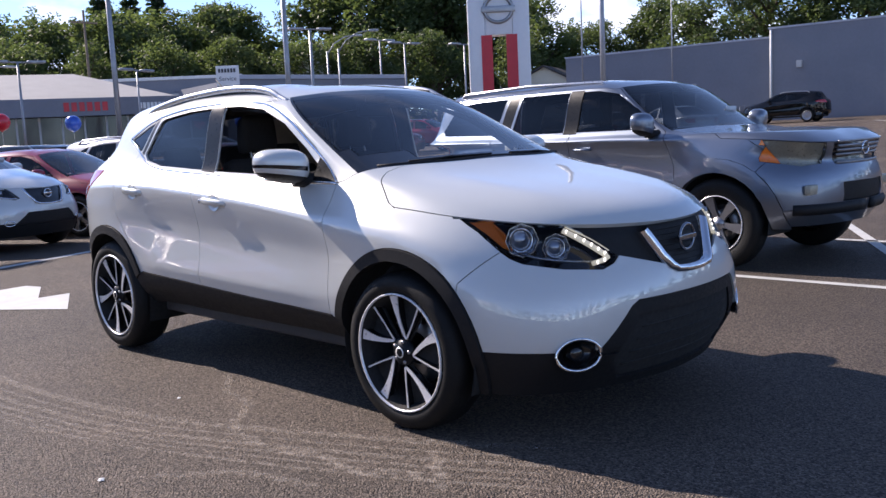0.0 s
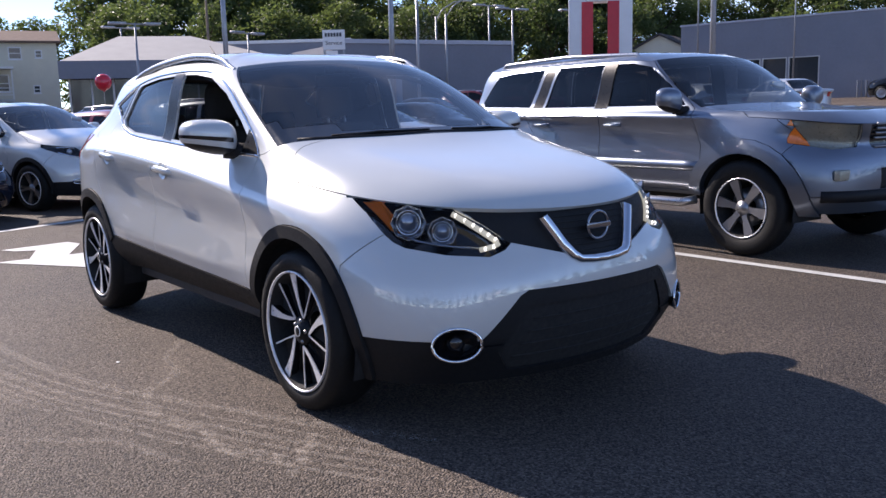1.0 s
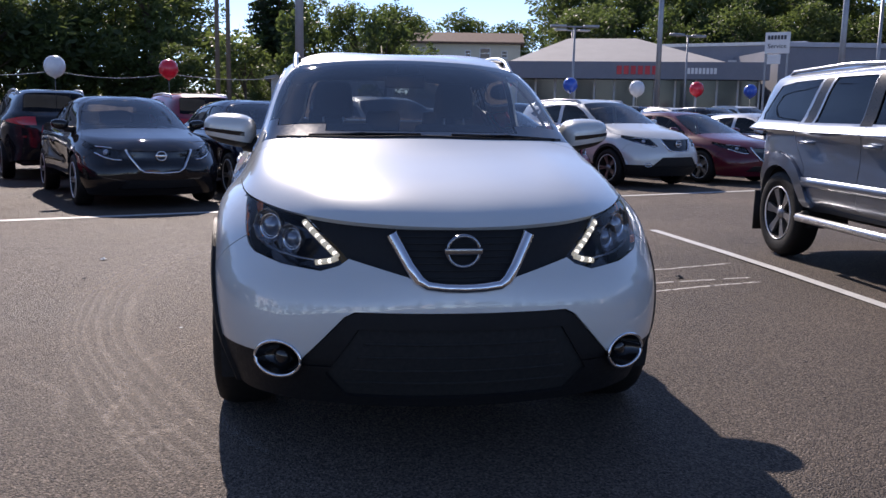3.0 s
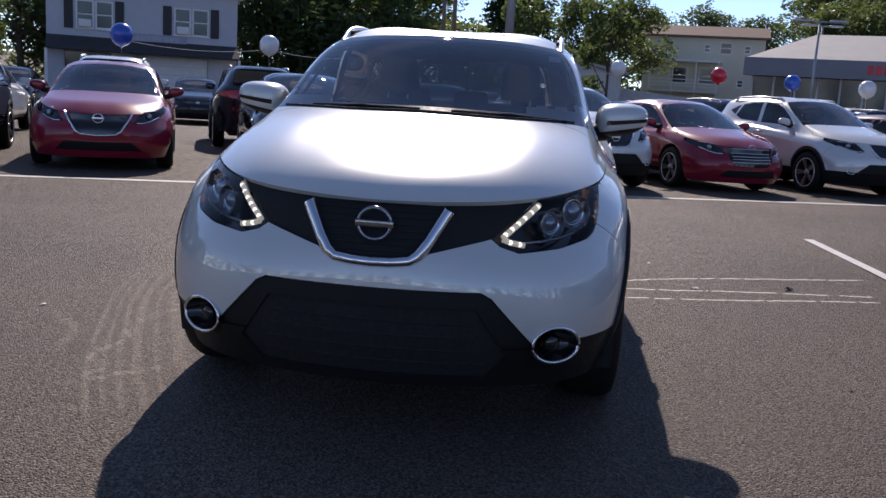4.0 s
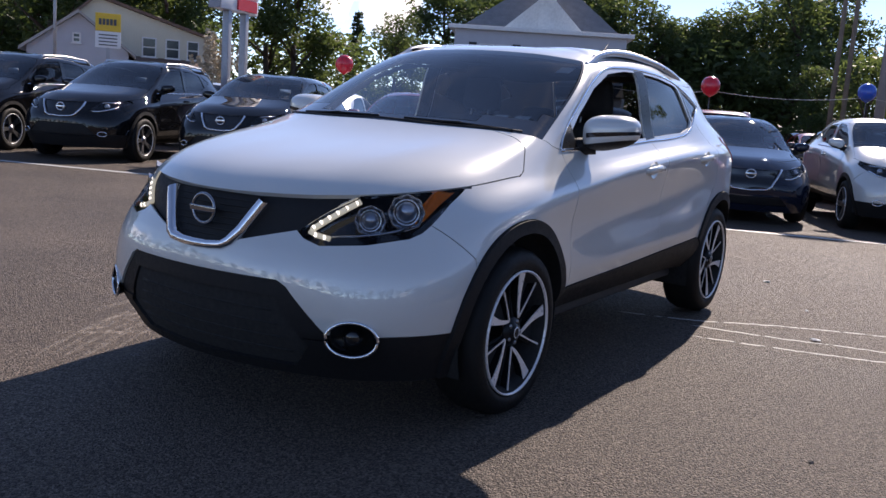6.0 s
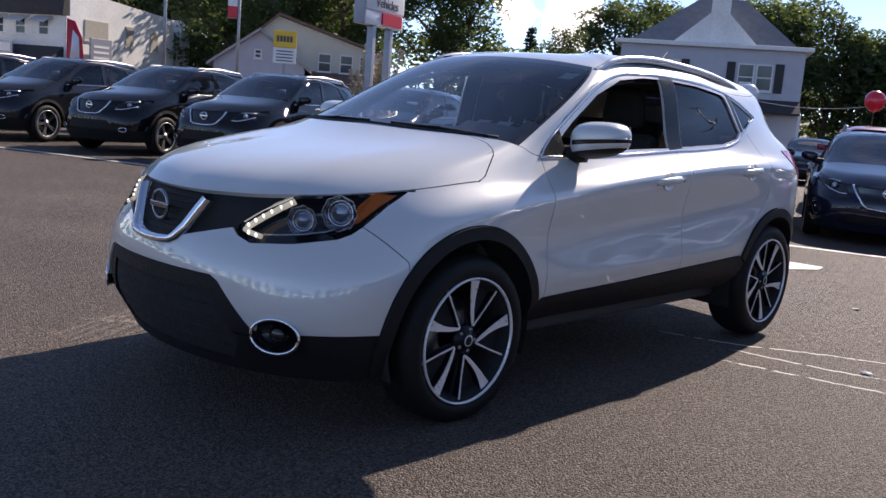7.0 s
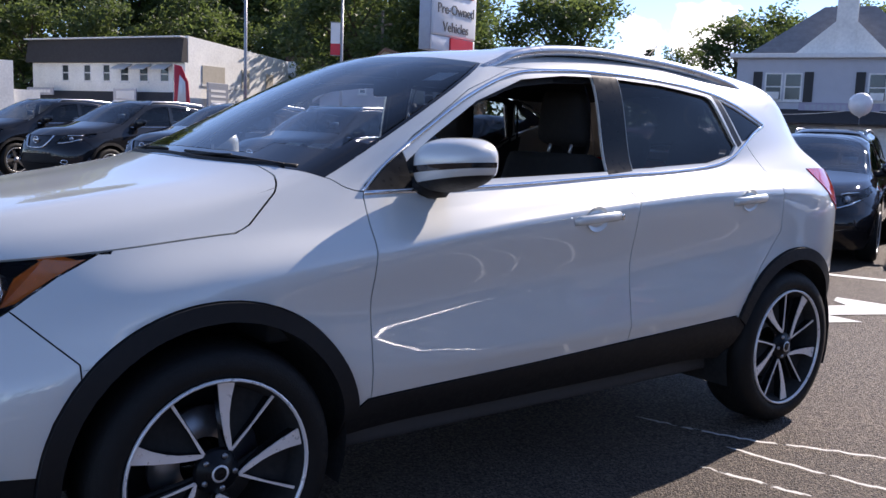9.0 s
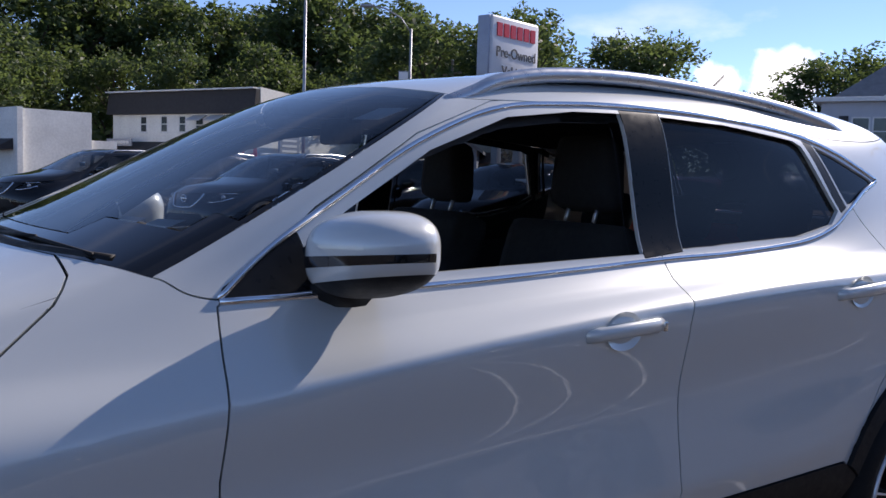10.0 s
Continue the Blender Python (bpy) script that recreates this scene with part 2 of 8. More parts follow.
def pieces(bm):
    """The loose pieces of a bmesh, each as a bmesh of its own."""
    left, out = set(bm.faces), []
    while left:
        stack, got = [left.pop()], []
        while stack:
            f = stack.pop()
            got.append(f)
            for e in f.edges:
                for g in e.link_faces:
                    if g in left:
                        left.discard(g)
                        stack.append(g)
        out.append(got)
    if len(out) < 2:
        return [bm]
    made = []
    for got in out:
        if len(got) < 3:
            continue
        b, seen = bmesh.new(), {}
        for f in got:
            for v in f.verts:
                if v not in seen:
                    seen[v] = b.verts.new(v.co)
            b.faces.new([seen[v] for v in f.verts])
        for e in bm.edges:
            if not e.smooth and e.verts[0] in seen and e.verts[1] in seen:
                q = b.edges.get((seen[e.verts[0]], seen[e.verts[1]]))
                if q:
                    q.smooth = False
        made.append(b)
    bm.free()
    return made


def thing(name, m, label, category, group="", kind=""):
    ob = new(name)
    ob.matrix_basis = m
    return tagged(ob, label, category, group, kind)


def add_box(bm, x0, y0, z0, x1, y1, z1, bevel=0.0, m=None):
    r = bmesh.ops.create_cube(bm, size=1)
    vs = r["verts"]
    for v in vs:
        v.co = Vector(((x0 + x1) / 2 + v.co.x * (x1 - x0), (y0 + y1) / 2 + v.co.y * (y1 - y0), (z0 + z1) / 2 + v.co.z * (z1 - z0)))
    if bevel:
        es = list({e for v in vs for e in v.link_edges})
        r2 = bmesh.ops.bevel(bm, geom=es, offset=bevel, segments=2, affect="EDGES", profile=0.6)
        vs = list({v for f in r2["faces"] for v in f.verts} | {v for v in vs if v.is_valid})
    if m is not None:
        for v in vs:
            v.co = m @ v.co
    return vs


def box(x0, y0, z0, x1, y1, z1, bevel=0.0, m=None):
    bm = bmesh.new()
    add_box(bm, x0, y0, z0, x1, y1, z1, bevel, m)
    return bm


def add_cyl(bm, a, b, r0, r1=None, seg=16, caps=True):
    a, b = Vector(a), Vector(b)
    d = b - a
    r = bmesh.ops.create_cone(bm, cap_ends=caps, segments=seg, radius1=r0, radius2=r0 if r1 is None else r1, depth=d.length)
    t = Matrix.Translation((a + b) / 2) @ d.to_track_quat("Z", "Y").to_matrix().to_4x4()
    for v in r["verts"]:
        v.co = t @ v.co
    return r["verts"]


def cyl(a, b, r0, r1=None, seg=16):
    bm = bmesh.new()
    add_cyl(bm, a, b, r0, r1, seg)
    return bm


def tube(points, radius, seg=8, closed=False, flat=1.0):
    """A swept round or flattened bar through the points."""
    bm = bmesh.new()
    pts = [Vector(p) for p in points]
    n, rings = len(pts), []
    for i, p in enumerate(pts):
        a = pts[i - 1] if i or closed else p
        b = pts[(i + 1) % n] if i < n - 1 or closed else p
        d = (b - a).normalized()
        s = d.cross(Vector((0, 0, 1)))
        s = s.normalized() if s.length > 1e-4 else Vector((1, 0, 0))
        w = s.cross(d).normalized()
        r = radius[i] if isinstance(radius, (list, tuple)) else radius
        rings.append([bm.verts.new(p + r * (math.cos(k) * s * flat + math.sin(k) * w)) for k in (2 * math.pi * j / seg for j in range(seg))])
    for i in range(n if closed else n - 1):
        A, B = rings[i], rings[(i + 1) % n]
        for j in range(seg):
            bm.faces.new((A[j], A[(j + 1) % seg], B[(j + 1) % seg], B[j]))
    if not closed:
        bm.faces.new(rings[0][::-1])
        bm.faces.new(rings[-1])
    bmesh.ops.recalc_face_normals(bm, faces=bm.faces[:])
    return bm


def lathe(profile, seg=40, axis="Y"):
    """Turns (radius, offset) pairs round an axis."""
    bm = bmesh.new()
    rings = []
    for r, o in profile:
        ring = []
        for j in range(seg):
            a = 2 * math.pi * j / seg
            c, s = r * math.cos(a), r * math.sin(a)
            ring.append(bm.verts.new((c, o, s) if axis == "Y" else (c, s, o)))
        rings.append(ring)
    for A, B in zip(rings, rings[1:]):
        for j in range(seg):
            bm.faces.new((A[j], A[(j + 1) % seg], B[(j + 1) % seg], B[j]))
    bmesh.ops.remove_doubles(bm, verts=bm.verts[:], dist=1e-5)
    bmesh.ops.recalc_face_normals(bm, faces=bm.faces[:])
    return bm


def prism(poly, y0, y1, plane="XZ", bevel=0.0):
    """A flat outline given thickness: XZ outlines are thick along y, YZ ones along x, XY ones along z."""
    bm = bmesh.new()
    mk = {"XZ": lambda a, b, c: (a, c, b), "YZ": lambda a, b, c: (c, a, b), "XY": lambda a, b, c: (a, b, c)}[plane]
    lo = [bm.verts.new(mk(a, b, y0)) for a, b in poly]
    hi = [bm.verts.new(mk(a, b, y1)) for a, b in poly]
    bm.faces.new(lo)
    bm.faces.new(hi[::-1])
    for i in range(len(poly)):
        j = (i + 1) % len(poly)
        bm.faces.new((lo[i], hi[i], hi[j], lo[j]))
    bmesh.ops.recalc_face_normals(bm, faces=bm.faces[:])
    if bevel:
        bmesh.ops.bevel(bm, geom=bm.edges[:], offset=bevel, segments=1, affect="EDGES")
    return bm


def mirrored(ob_bm):
    """A bmesh flipped to the other side of y = 0."""
    b = ob_bm.copy()
    for v in b.verts:
        v.co.y = -v.co.y
    bmesh.ops.reverse_faces(b, faces=b.faces[:])
    return b


# ---- lofted car bodies ----
def hermite(T, P, t):
    """A smooth curve through the points P at the parameters T, read at t."""
    T, P, t = np.asarray(T, float), np.asarray(P, float), np.asarray(t, float)
    d = (P[1:] - P[:-1]) / (T[1:] - T[:-1])[:, None]
    h = (T[1:] - T[:-1])[:, None]
    m = np.empty_like(P)
    m[1:-1] = (d[:-1] * h[1:] + d[1:] * h[:-1]) / (h[1:] + h[:-1])
    m[0], m[-1] = d[0], d[-1]
    i = np.clip(np.searchsorted(T, t, side="right") - 1, 0, len(T) - 2)
    s = ((t - T[i]) / (T[i + 1] - T[i]))[:, None]
    H = h[i]
    return (2 * s**3 - 3 * s**2 + 1) * P[i] + (s**3 - 2 * s**2 + s) * H * m[i] + (-2 * s**3 + 3 * s**2) * P[i + 1] + (s**3 - s**2) * H * m[i + 1]


def loft(lines, n_p, subs):
    """The left half of a body: feature lines from the tail's middle to the nose's, skinned upwards from sill to roof.
    Every face remembers its station along the lines (u) and the band between two lines (k)."""
    L = np.array(lines, float)
    K, S, _ = L.shape
    flip = np.array([1, -1, 1])
    ext = np.concatenate([L[:, 1:2] * flip, L, L[:, -2:-1] * flip], axis=1)
    T = np.arange(-1, S + 1)
    uu = np.linspace(0, S - 1, 1200)
    c = hermite(T, ext[3], uu)
    arc = np.concatenate([[0], np.cumsum(np.linalg.norm(np.diff(c, axis=0), axis=1))])
    u = np.interp(np.linspace(0, arc[-1], n_p), arc, uu)
    G = np.stack([hermite(T, ext[k], u) for k in range(K)])
    ts, band = [], []
    for k in range(K - 1):
        for j in range(subs[k]):
            ts.append(k + j / subs[k])
            band.append(k)
    ts.append(K - 1.0)
    ts = np.array(ts)
    bm = bmesh.new()
    grid = []
    for i in range(n_p):
        P = G[:, i]
        d = np.maximum(np.linalg.norm(np.diff(P, axis=0), axis=1), 1e-3) ** 0.75
        C = np.concatenate([[0], np.cumsum(d)])
        Q = hermite(C, P, np.interp(ts, np.arange(K), C))
        if i in (0, n_p - 1):
            Q[:, 1] = 0
        Q[-1, 1] = 0
        grid.append([bm.verts.new(q) for q in Q])
    lu, lk = bm.faces.layers.float.new("u"), bm.faces.layers.int.new("k")
    bm.faces.layers.int.new("lab")
    for i in range(n_p - 1):
        for j in range(len(ts) - 1):
            f = bm.faces.new((grid[i][j], grid[i][j + 1], grid[i + 1][j + 1], grid[i + 1][j]))
            f[lu], f[lk] = (u[i] + u[i + 1]) / 2, band[j]
    bmesh.ops.remove_doubles(bm, verts=bm.verts[:], dist=5e-4)
    bm.faces.ensure_lookup_table()
    mid = max(bm.faces, key=lambda f: f.calc_center_median().y)
    if mid.normal.y < 0 or (bm.normal_update() or mid.normal.y < 0):
        bmesh.ops.reverse_faces(bm, faces=bm.faces[:])
    bm.normal_update()
    return bm


def inside(poly, a, b):
    hit, n = False, len(poly)
    for i in range(n):
        (x0, y0), (x1, y1) = poly[i - 1], poly[i]
        if (y0 > b) != (y1 > b) and a < (x1 - x0) * (b - y0) / (y1 - y0) + x0:
            hit = not hit
    return hit


AX = {"xz": (0, 2), "yz": (1, 2), "xy": (0, 1)}


def cut(bm, poly, proj, pred, lab):
    """Scores the outline poly into the skin, seen along an axis, and labels the faces inside it."""
    ia, ib = AX[proj]
    ll = bm.faces.layers.int["lab"]
    n = len(poly)
    lo = (min(p[0] for p in poly) - 0.02, min(p[1] for p in poly) - 0.02)
    hi = (max(p[0] for p in poly) + 0.02, max(p[1] for p in poly) + 0.02)

    def near(f):
        return all(any(v.co[i] >= lo[q] for v in f.verts) and any(v.co[i] <= hi[q] for v in f.verts) for q, i in ((0, ia), (1, ib)))

    pool = [f for f in bm.faces if near(f) and pred(f)]
    for i in range(n):
        p, q = poly[i], poly[(i + 1) % n]
        dx, dy = q[0] - p[0], q[1] - p[1]
        ln = math.hypot(dx, dy)
        if ln < 1e-6:
            continue
        nx, ny = -dy / ln, dx / ln
        sel = []
        for f in pool:
            if not f.is_valid:
                continue
            ds = [(v.co[ia] - p[0]) * nx + (v.co[ib] - p[1]) * ny for v in f.verts]
            if min(ds) > -1e-5 or max(ds) < 1e-5:
                continue
            al = [(v.co[ia] - p[0]) * dx / ln + (v.co[ib] - p[1]) * dy / ln for v in f.verts]
            if max(al) < -1e-4 or min(al) > ln + 1e-4:
                continue
            sel.append(f)
        if not sel:
            continue
        co, no = Vector((0, 0, 0)), Vector((0, 0, 0))
        co[ia], co[ib], no[ia], no[ib] = p[0], p[1], nx, ny
        geom = sel + list({e for f in sel for e in f.edges}) + list({v for f in sel for v in f.verts})
        r = bmesh.ops.bisect_plane(bm, geom=geom, dist=1e-6, plane_co=co, plane_no=no)
        known = set(pool)
        pool += [g for g in r["geom"] if isinstance(g, bmesh.types.BMFace) and g not in known]
    for f in pool:
        if f.is_valid:
            c = f.calc_center_median()
            if inside(poly, c[ia], c[ib]):
                f[ll] = lab


def panel(bm, labs, gap=0.002, depth=0.012, mid=False, shift=0.0, push=None):
    """Lifts the faces with these labels off the skin, with a narrow gap round them and turned-in edges.
    mid: both halves as one piece; push: one direction for shift and depth in place of the skin's own."""
    ll = bm.faces.layers.int["lab"]
    b, seen = bmesh.new(), {}
    for f in bm.faces:
        if f[ll] in labs:
            vs = []
            for v in f.verts:
                if v not in seen:
                    seen[v] = b.verts.new(v.co)
                vs.append(seen[v])
            b.faces.new(vs)
    if mid:
        other = mirrored(b)
        off = {v: b.verts.new(v.co) for v in other.verts}
        for f in other.faces:
            b.faces.new([off[v] for v in f.verts])
        other.free()
        bmesh.ops.remove_doubles(b, verts=[v for v in b.verts if abs(v.co.y) < 2e-3], dist=2e-3)
    bmesh.ops.remove_doubles(b, verts=b.verts[:], dist=.0016)
    bmesh.ops.dissolve_degenerate(b, edges=b.edges[:], dist=.0008)
    bmesh.ops.holes_fill(b, edges=[e for e in b.edges if len(e.link_faces) == 1], sides=5)
    b.normal_update()
    edge = [e for e in b.edges if len(e.link_faces) == 1]
    broad_normal = {}
    for e in edge:
        for v in e.verts:
            if v not in broad_normal:
                q = Vector()
                for f in v.link_faces:
                    q += f.normal * f.calc_area()
                broad_normal[v] = q.normalized() if q.length > 0 else v.normal.copy()
    rim = {v for e in edge for v in e.verts}
    if shift:
        for v in b.verts:
            v.co += (Vector(push) if push else v.normal) * shift
    move = {v: [Vector(), Vector(push) if push else broad_normal[v]] for v in rim}
    for e in edge:
        f = e.link_faces[0]
        d = (e.verts[1].co - e.verts[0].co).normalized()
        w = f.normal.cross(d)
        if w.dot(f.calc_center_median() - (e.verts[0].co + e.verts[1].co) / 2) < 0:
            w = -w
        for v in e.verts:
            move[v][0] += w
    for q in move.values():
        q[0] = q[0].normalized() * gap if q[0].length > 1e-6 else Vector()
    for v, (d, _) in move.items():
        v.co += d
    if depth:
        low = {v: b.verts.new(v.co - nrm * depth) for v, (_, nrm) in move.items()}
        for e in edge:
            f = e.link_faces[0]
            v0, v1 = e.verts
            lp = next(l for l in f.loops if l.edge == e)
            if lp.vert == v0:
                v0, v1 = v1, v0
            b.faces.new((v0, v1, low[v1], low[v0]))
            e.smooth = False
    return b


def circle(cx, cz, r, n=40):
    return [(cx + r * math.cos(2 * math.pi * i / n), cz + r * math.sin(2 * math.pi * i / n)) for i in range(n)]

from mathutils.bvhtree import BVHTree

# Feature lines of a crossover body, tail middle to nose middle (x ahead, y left, z up), sill to roof.
CROSSOVER = [
    [(-2.12, 0, 0.34), (-2.07, 0.4, 0.34), (-1.92, 0.66, 0.33), (-1.77, 0.8, 0.3), (-1.32, 0.83, 0.3), (-0.75, 0.8, 0.335), (-0.28, 0.8, 0.335),
     (0.3, 0.8, 0.335), (0.83, 0.8, 0.33), (1.32, 0.83, 0.28), (1.7, 0.8, 0.21), (1.93, 0.64, 0.2), (2.07, 0.35, 0.2), (2.12, 0, 0.2)],
    [(-2.19, 0, 0.47), (-2.12, 0.42, 0.47), (-1.86, 0.685, 0.47), (-1.685, 0.839, 0.46), (-1.32, 0.895, 0.42), (-0.75, 0.885, 0.45), (-0.28, 0.876, 0.45),
     (0.3, 0.87, 0.44), (0.83, 0.868, 0.43), (1.32, 0.89, 0.41), (1.76, 0.85, 0.4), (2.03, 0.67, 0.385), (2.155, 0.38, 0.385), (2.205, 0, 0.385)],
    [(-2.2, 0, 0.66), (-2.125, 0.42, 0.66), (-1.86, 0.7, 0.66), (-1.69, 0.853, 0.66), (-1.32, 0.912, 0.66), (-0.75, 0.902, 0.57), (-0.28, 0.893, 0.55),
     (0.3, 0.887, 0.53), (0.83, 0.884, 0.53), (1.32, 0.908, 0.62), (1.74, 0.862, 0.6), (2.02, 0.67, 0.585), (2.165, 0.38, 0.58), (2.215, 0, 0.58)],
    [(-2.19, 0, 0.8), (-2.115, 0.42, 0.8), (-1.86, 0.695, 0.8), (-1.7, 0.85, 0.82), (-1.32, 0.905, 0.82), (-0.75, 0.878, 0.8), (-0.28, 0.871, 0.77),
     (0.3, 0.869, 0.74), (0.83, 0.873, 0.71), (1.31, 0.905, 0.73), (1.7, 0.852, 0.69), (2, 0.648, 0.665), (2.145, 0.36, 0.66), (2.2, 0, 0.655)],
    [(-2.16, 0, 0.95), (-2.1, 0.43, 0.95), (-1.89, 0.67, 0.96), (-1.72, 0.826, 1), (-1.32, 0.88, 1.03), (-0.75, 0.884, 1.028), (-0.28, 0.885, 1),
     (0.3, 0.884, 0.95), (0.83, 0.884, 0.885), (1.3, 0.892, 0.84), (1.66, 0.832, 0.78), (1.97, 0.62, 0.735), (2.115, 0.34, 0.725), (2.175, 0, 0.72)],
    [(-2.08, 0, 1.07), (-2.035, 0.43, 1.07), (-1.89, 0.645, 1.08), (-1.71, 0.765, 1.105), (-1.25, 0.822, 1.095), (-0.75, 0.828, 1.068), (-0.28, 0.826, 1.042),
     (0.3, 0.824, 1.005), (0.83, 0.828, 0.965), (1.24, 0.806, 0.945), (1.6, 0.748, 0.905), (1.92, 0.55, 0.866), (2.075, 0.3, 0.852), (2.125, 0, 0.845)],
    [(-1.93, 0, 1.16), (-1.92, 0.42, 1.16), (-1.81, 0.59, 1.18), (-1.59, 0.69, 1.215), (-1.2, 0.752, 1.185), (-0.75, 0.774, 1.115), (-0.28, 0.777, 1.09),
     (0.3, 0.778, 1.06), (0.8, 0.778, 1.045), (0.93, 0.738, 1.085), (1, 0.68, 1.105), (1.08, 0.5, 1.115), (1.13, 0.25, 1.118), (1.15, 0, 1.12)],
    [(-1.7, 0, 1.485), (-1.69, 0.36, 1.48), (-1.6, 0.52, 1.455), (-1.4, 0.585, 1.43), (-1.05, 0.625, 1.43), (-0.7, 0.645, 1.462), (-0.3, 0.65, 1.47),
     (0.05, 0.637, 1.46), (0.19, 0.607, 1.458), (0.225, 0.57, 1.468), (0.255, 0.5, 1.478), (0.29, 0.36, 1.492), (0.31, 0.18, 1.5), (0.32, 0, 1.503)],
    [(-1.48, 0, 1.535), (-1.47, 0.25, 1.532), (-1.42, 0.4, 1.53), (-1.3, 0.48, 1.524), (-0.98, 0.51, 1.525), (-0.68, 0.525, 1.538), (-0.3, 0.525, 1.542),
     (-0.02, 0.51, 1.534), (0.06, 0.47, 1.526), (0.09, 0.41, 1.528), (0.11, 0.34, 1.53), (0.13, 0.24, 1.534), (0.14, 0.12, 1.537), (0.145, 0, 1.538)],
    [(-1.25, 0, 1.553), (-1.22, 0, 1.553), (-1.15, 0, 1.555), (-1.05, 0, 1.558), (-0.9, 0, 1.563), (-0.7, 0, 1.567), (-0.4, 0, 1.567),
     (-0.22, 0, 1.564), (-0.18, 0, 1.562), (-0.16, 0, 1.561), (-0.14, 0, 1.56), (-0.12, 0, 1.559), (-0.11, 0, 1.558), (-0.1, 0, 1.557)],
]
LAB = {n: i for i, n in enumerate("shell hood windshield roof rear_glass front_door rear_door fender bumper gone arch sill headlight grille intake lip "
                                  "front_glass rear_glass_side quarter_glass pillar tailgate taillight rear_clad fog amber drl frit".split())}


def skin_tools(bm):
    tree = BVHTree.FromBMesh(bm)

    def sx(y, z, off=0.0):
        h = tree.ray_cast(Vector((3.5, abs(y), z)), Vector((-1, 0, 0)))
        return Vector((h[0].x + off, y, z)) if h[0] else Vector((2.0, y, z))

    def sy(x, z, off=0.0):
        h = tree.ray_cast(Vector((x, 2, z)), Vector((0, -1, 0)))
        return Vector((x, h[0].y + off, z)) if h[0] else Vector((x, 0.85, z))

    def sz(x, y, off=0.0):
        h = tree.ray_cast(Vector((x, abs(y), 3)), Vector((0, 0, -1)))
        return Vector((x, y, h[0].z + off)) if h[0] else Vector((x, y, 1.2))
    return sx, sy, sz


def wheel(parent, m, r=0.342, rim=0.253, width=0.225, spokes=5, style="twin", seg=48, name="wheel"):
    """Tyre, rim, spokes, hub cap and brake disc; the outer face looks along +y."""
    w = new(name)
    w.parent = parent
    w.matrix_basis = m
    h = width / 2
    part("tyre", lathe([(rim - .005, h - .02), (rim + .012, h), (r - .055, h + .004), (r - .022, h - .006), (r - .006, h - .03), (r, h - .06), (r, -h + .06),
                        (r - .02, -h + .01), (rim, -h)], seg), M["rubber"], w)
    part("rim", lathe([(rim + .002, h - .006), (rim + .001, h + .003), (rim - .005, h + .003), (rim - .007, h - .006)], seg), M["alloy"], w)
    f0 = h - .022
    if style == "plain":
        part("wheel_face", lathe([(rim, f0), (rim * .9, f0 - .02), (.10, f0 - .01), (.05, f0), (0, f0)], 14), M["alloygrey"], w)
        return w
    part("barrel", lathe([(rim - .006, h - .004), (rim - .02, h - .03), (rim - .035, h - .09), (rim - .05, -h), (.05, -h + .01), (.05, -h + .05)], seg), M["under"], w)
    part("brake_disc", lathe([(.07, h - .11), (.155, h - .11), (.155, h - .13)], 32), M["alloygrey"], w)
    f0 = h - .012

    def spoke(a, shape, y_rim, y_hub, material, thick=.03):
        bm = bmesh.new()
        c, s = math.cos(a), math.sin(a)
        top, low = [], []
        for rad, off in shape:
            t = (rad - .05) / (rim - .05)
            y = y_hub + (y_rim - y_hub) * max(0, min(1, t))
            x, z = rad * c - off * s, rad * s + off * c
            top.append(bm.verts.new((x, y, z)))
            low.append(bm.verts.new((x * .985, y - thick, z * .985)))
        bm.faces.new(top)
        for i in range(len(top)):
            j = (i + 1) % len(top)
            bm.faces.new((top[i], low[i], low[j], top[j]))
        bmesh.ops.recalc_face_normals(bm, faces=bm.faces[:])
        part("spoke", bm, material, w, smooth=False)

    e = rim - .003

    def polar(pts):
        return [(r * math.cos(radians(d)), r * math.sin(radians(d))) for r, d in pts]
    for i in range(spokes):
        a = math.pi / 2 + 2 * math.pi * i / spokes
        if style == "twin":
            thick = polar([(e, -6.5), (e, 5), (.20, 4.5), (.16, 5.5), (.125, 9), (.095, 17), (.068, 31), (.062, 26), (.075, 14), (.10, 4.5), (.135, -1), (.18, -4.5)])
            thin = polar([(e, 34.2), (e, 36.2), (.15, 36.0), (.066, 35), (.062, 28), (.085, 30), (.15, 33.9)])
            spoke(a, thick, f0, f0 - .012, M["alloy"], .004)
            spoke(a, thin, f0 - .002, f0 - .013, M["alloy"], .004)
            spoke(a, thick, f0 - .0045, f0 - .0165, M["gloss"])
            spoke(a, thin, f0 - .0065, f0 - .0175, M["gloss"])
            spoke(a, polar([(e - .01, -4), (e - .01, 38), (.06, 40), (.06, 10)]), f0 - .05, f0 - .03, M["under"], .01)
        elif style == "split":
            for q in (-.11, .11):
                spoke(a + q, [(.05, .016), (.12, .014), (e, .016), (e, -.016), (.12, -.014), (.05, -.016)], f0, f0 - .02, M["alloygrey"])
        else:
            spoke(a, [(.05, .026), (.10, .024), (.17, .036), (e, .042), (e, -.042), (.17, -.036), (.10, -.024), (.05, -.026)], f0, f0 - .015, M["alloygrey"])
    part("hub_cap", lathe([(.062, f0 - .03), (.058, f0 - .012), (.034, f0 - .006), (.03, f0), (0, f0 + .002)], 24),
         M["piano"] if style == "twin" else M["alloygrey"], w)
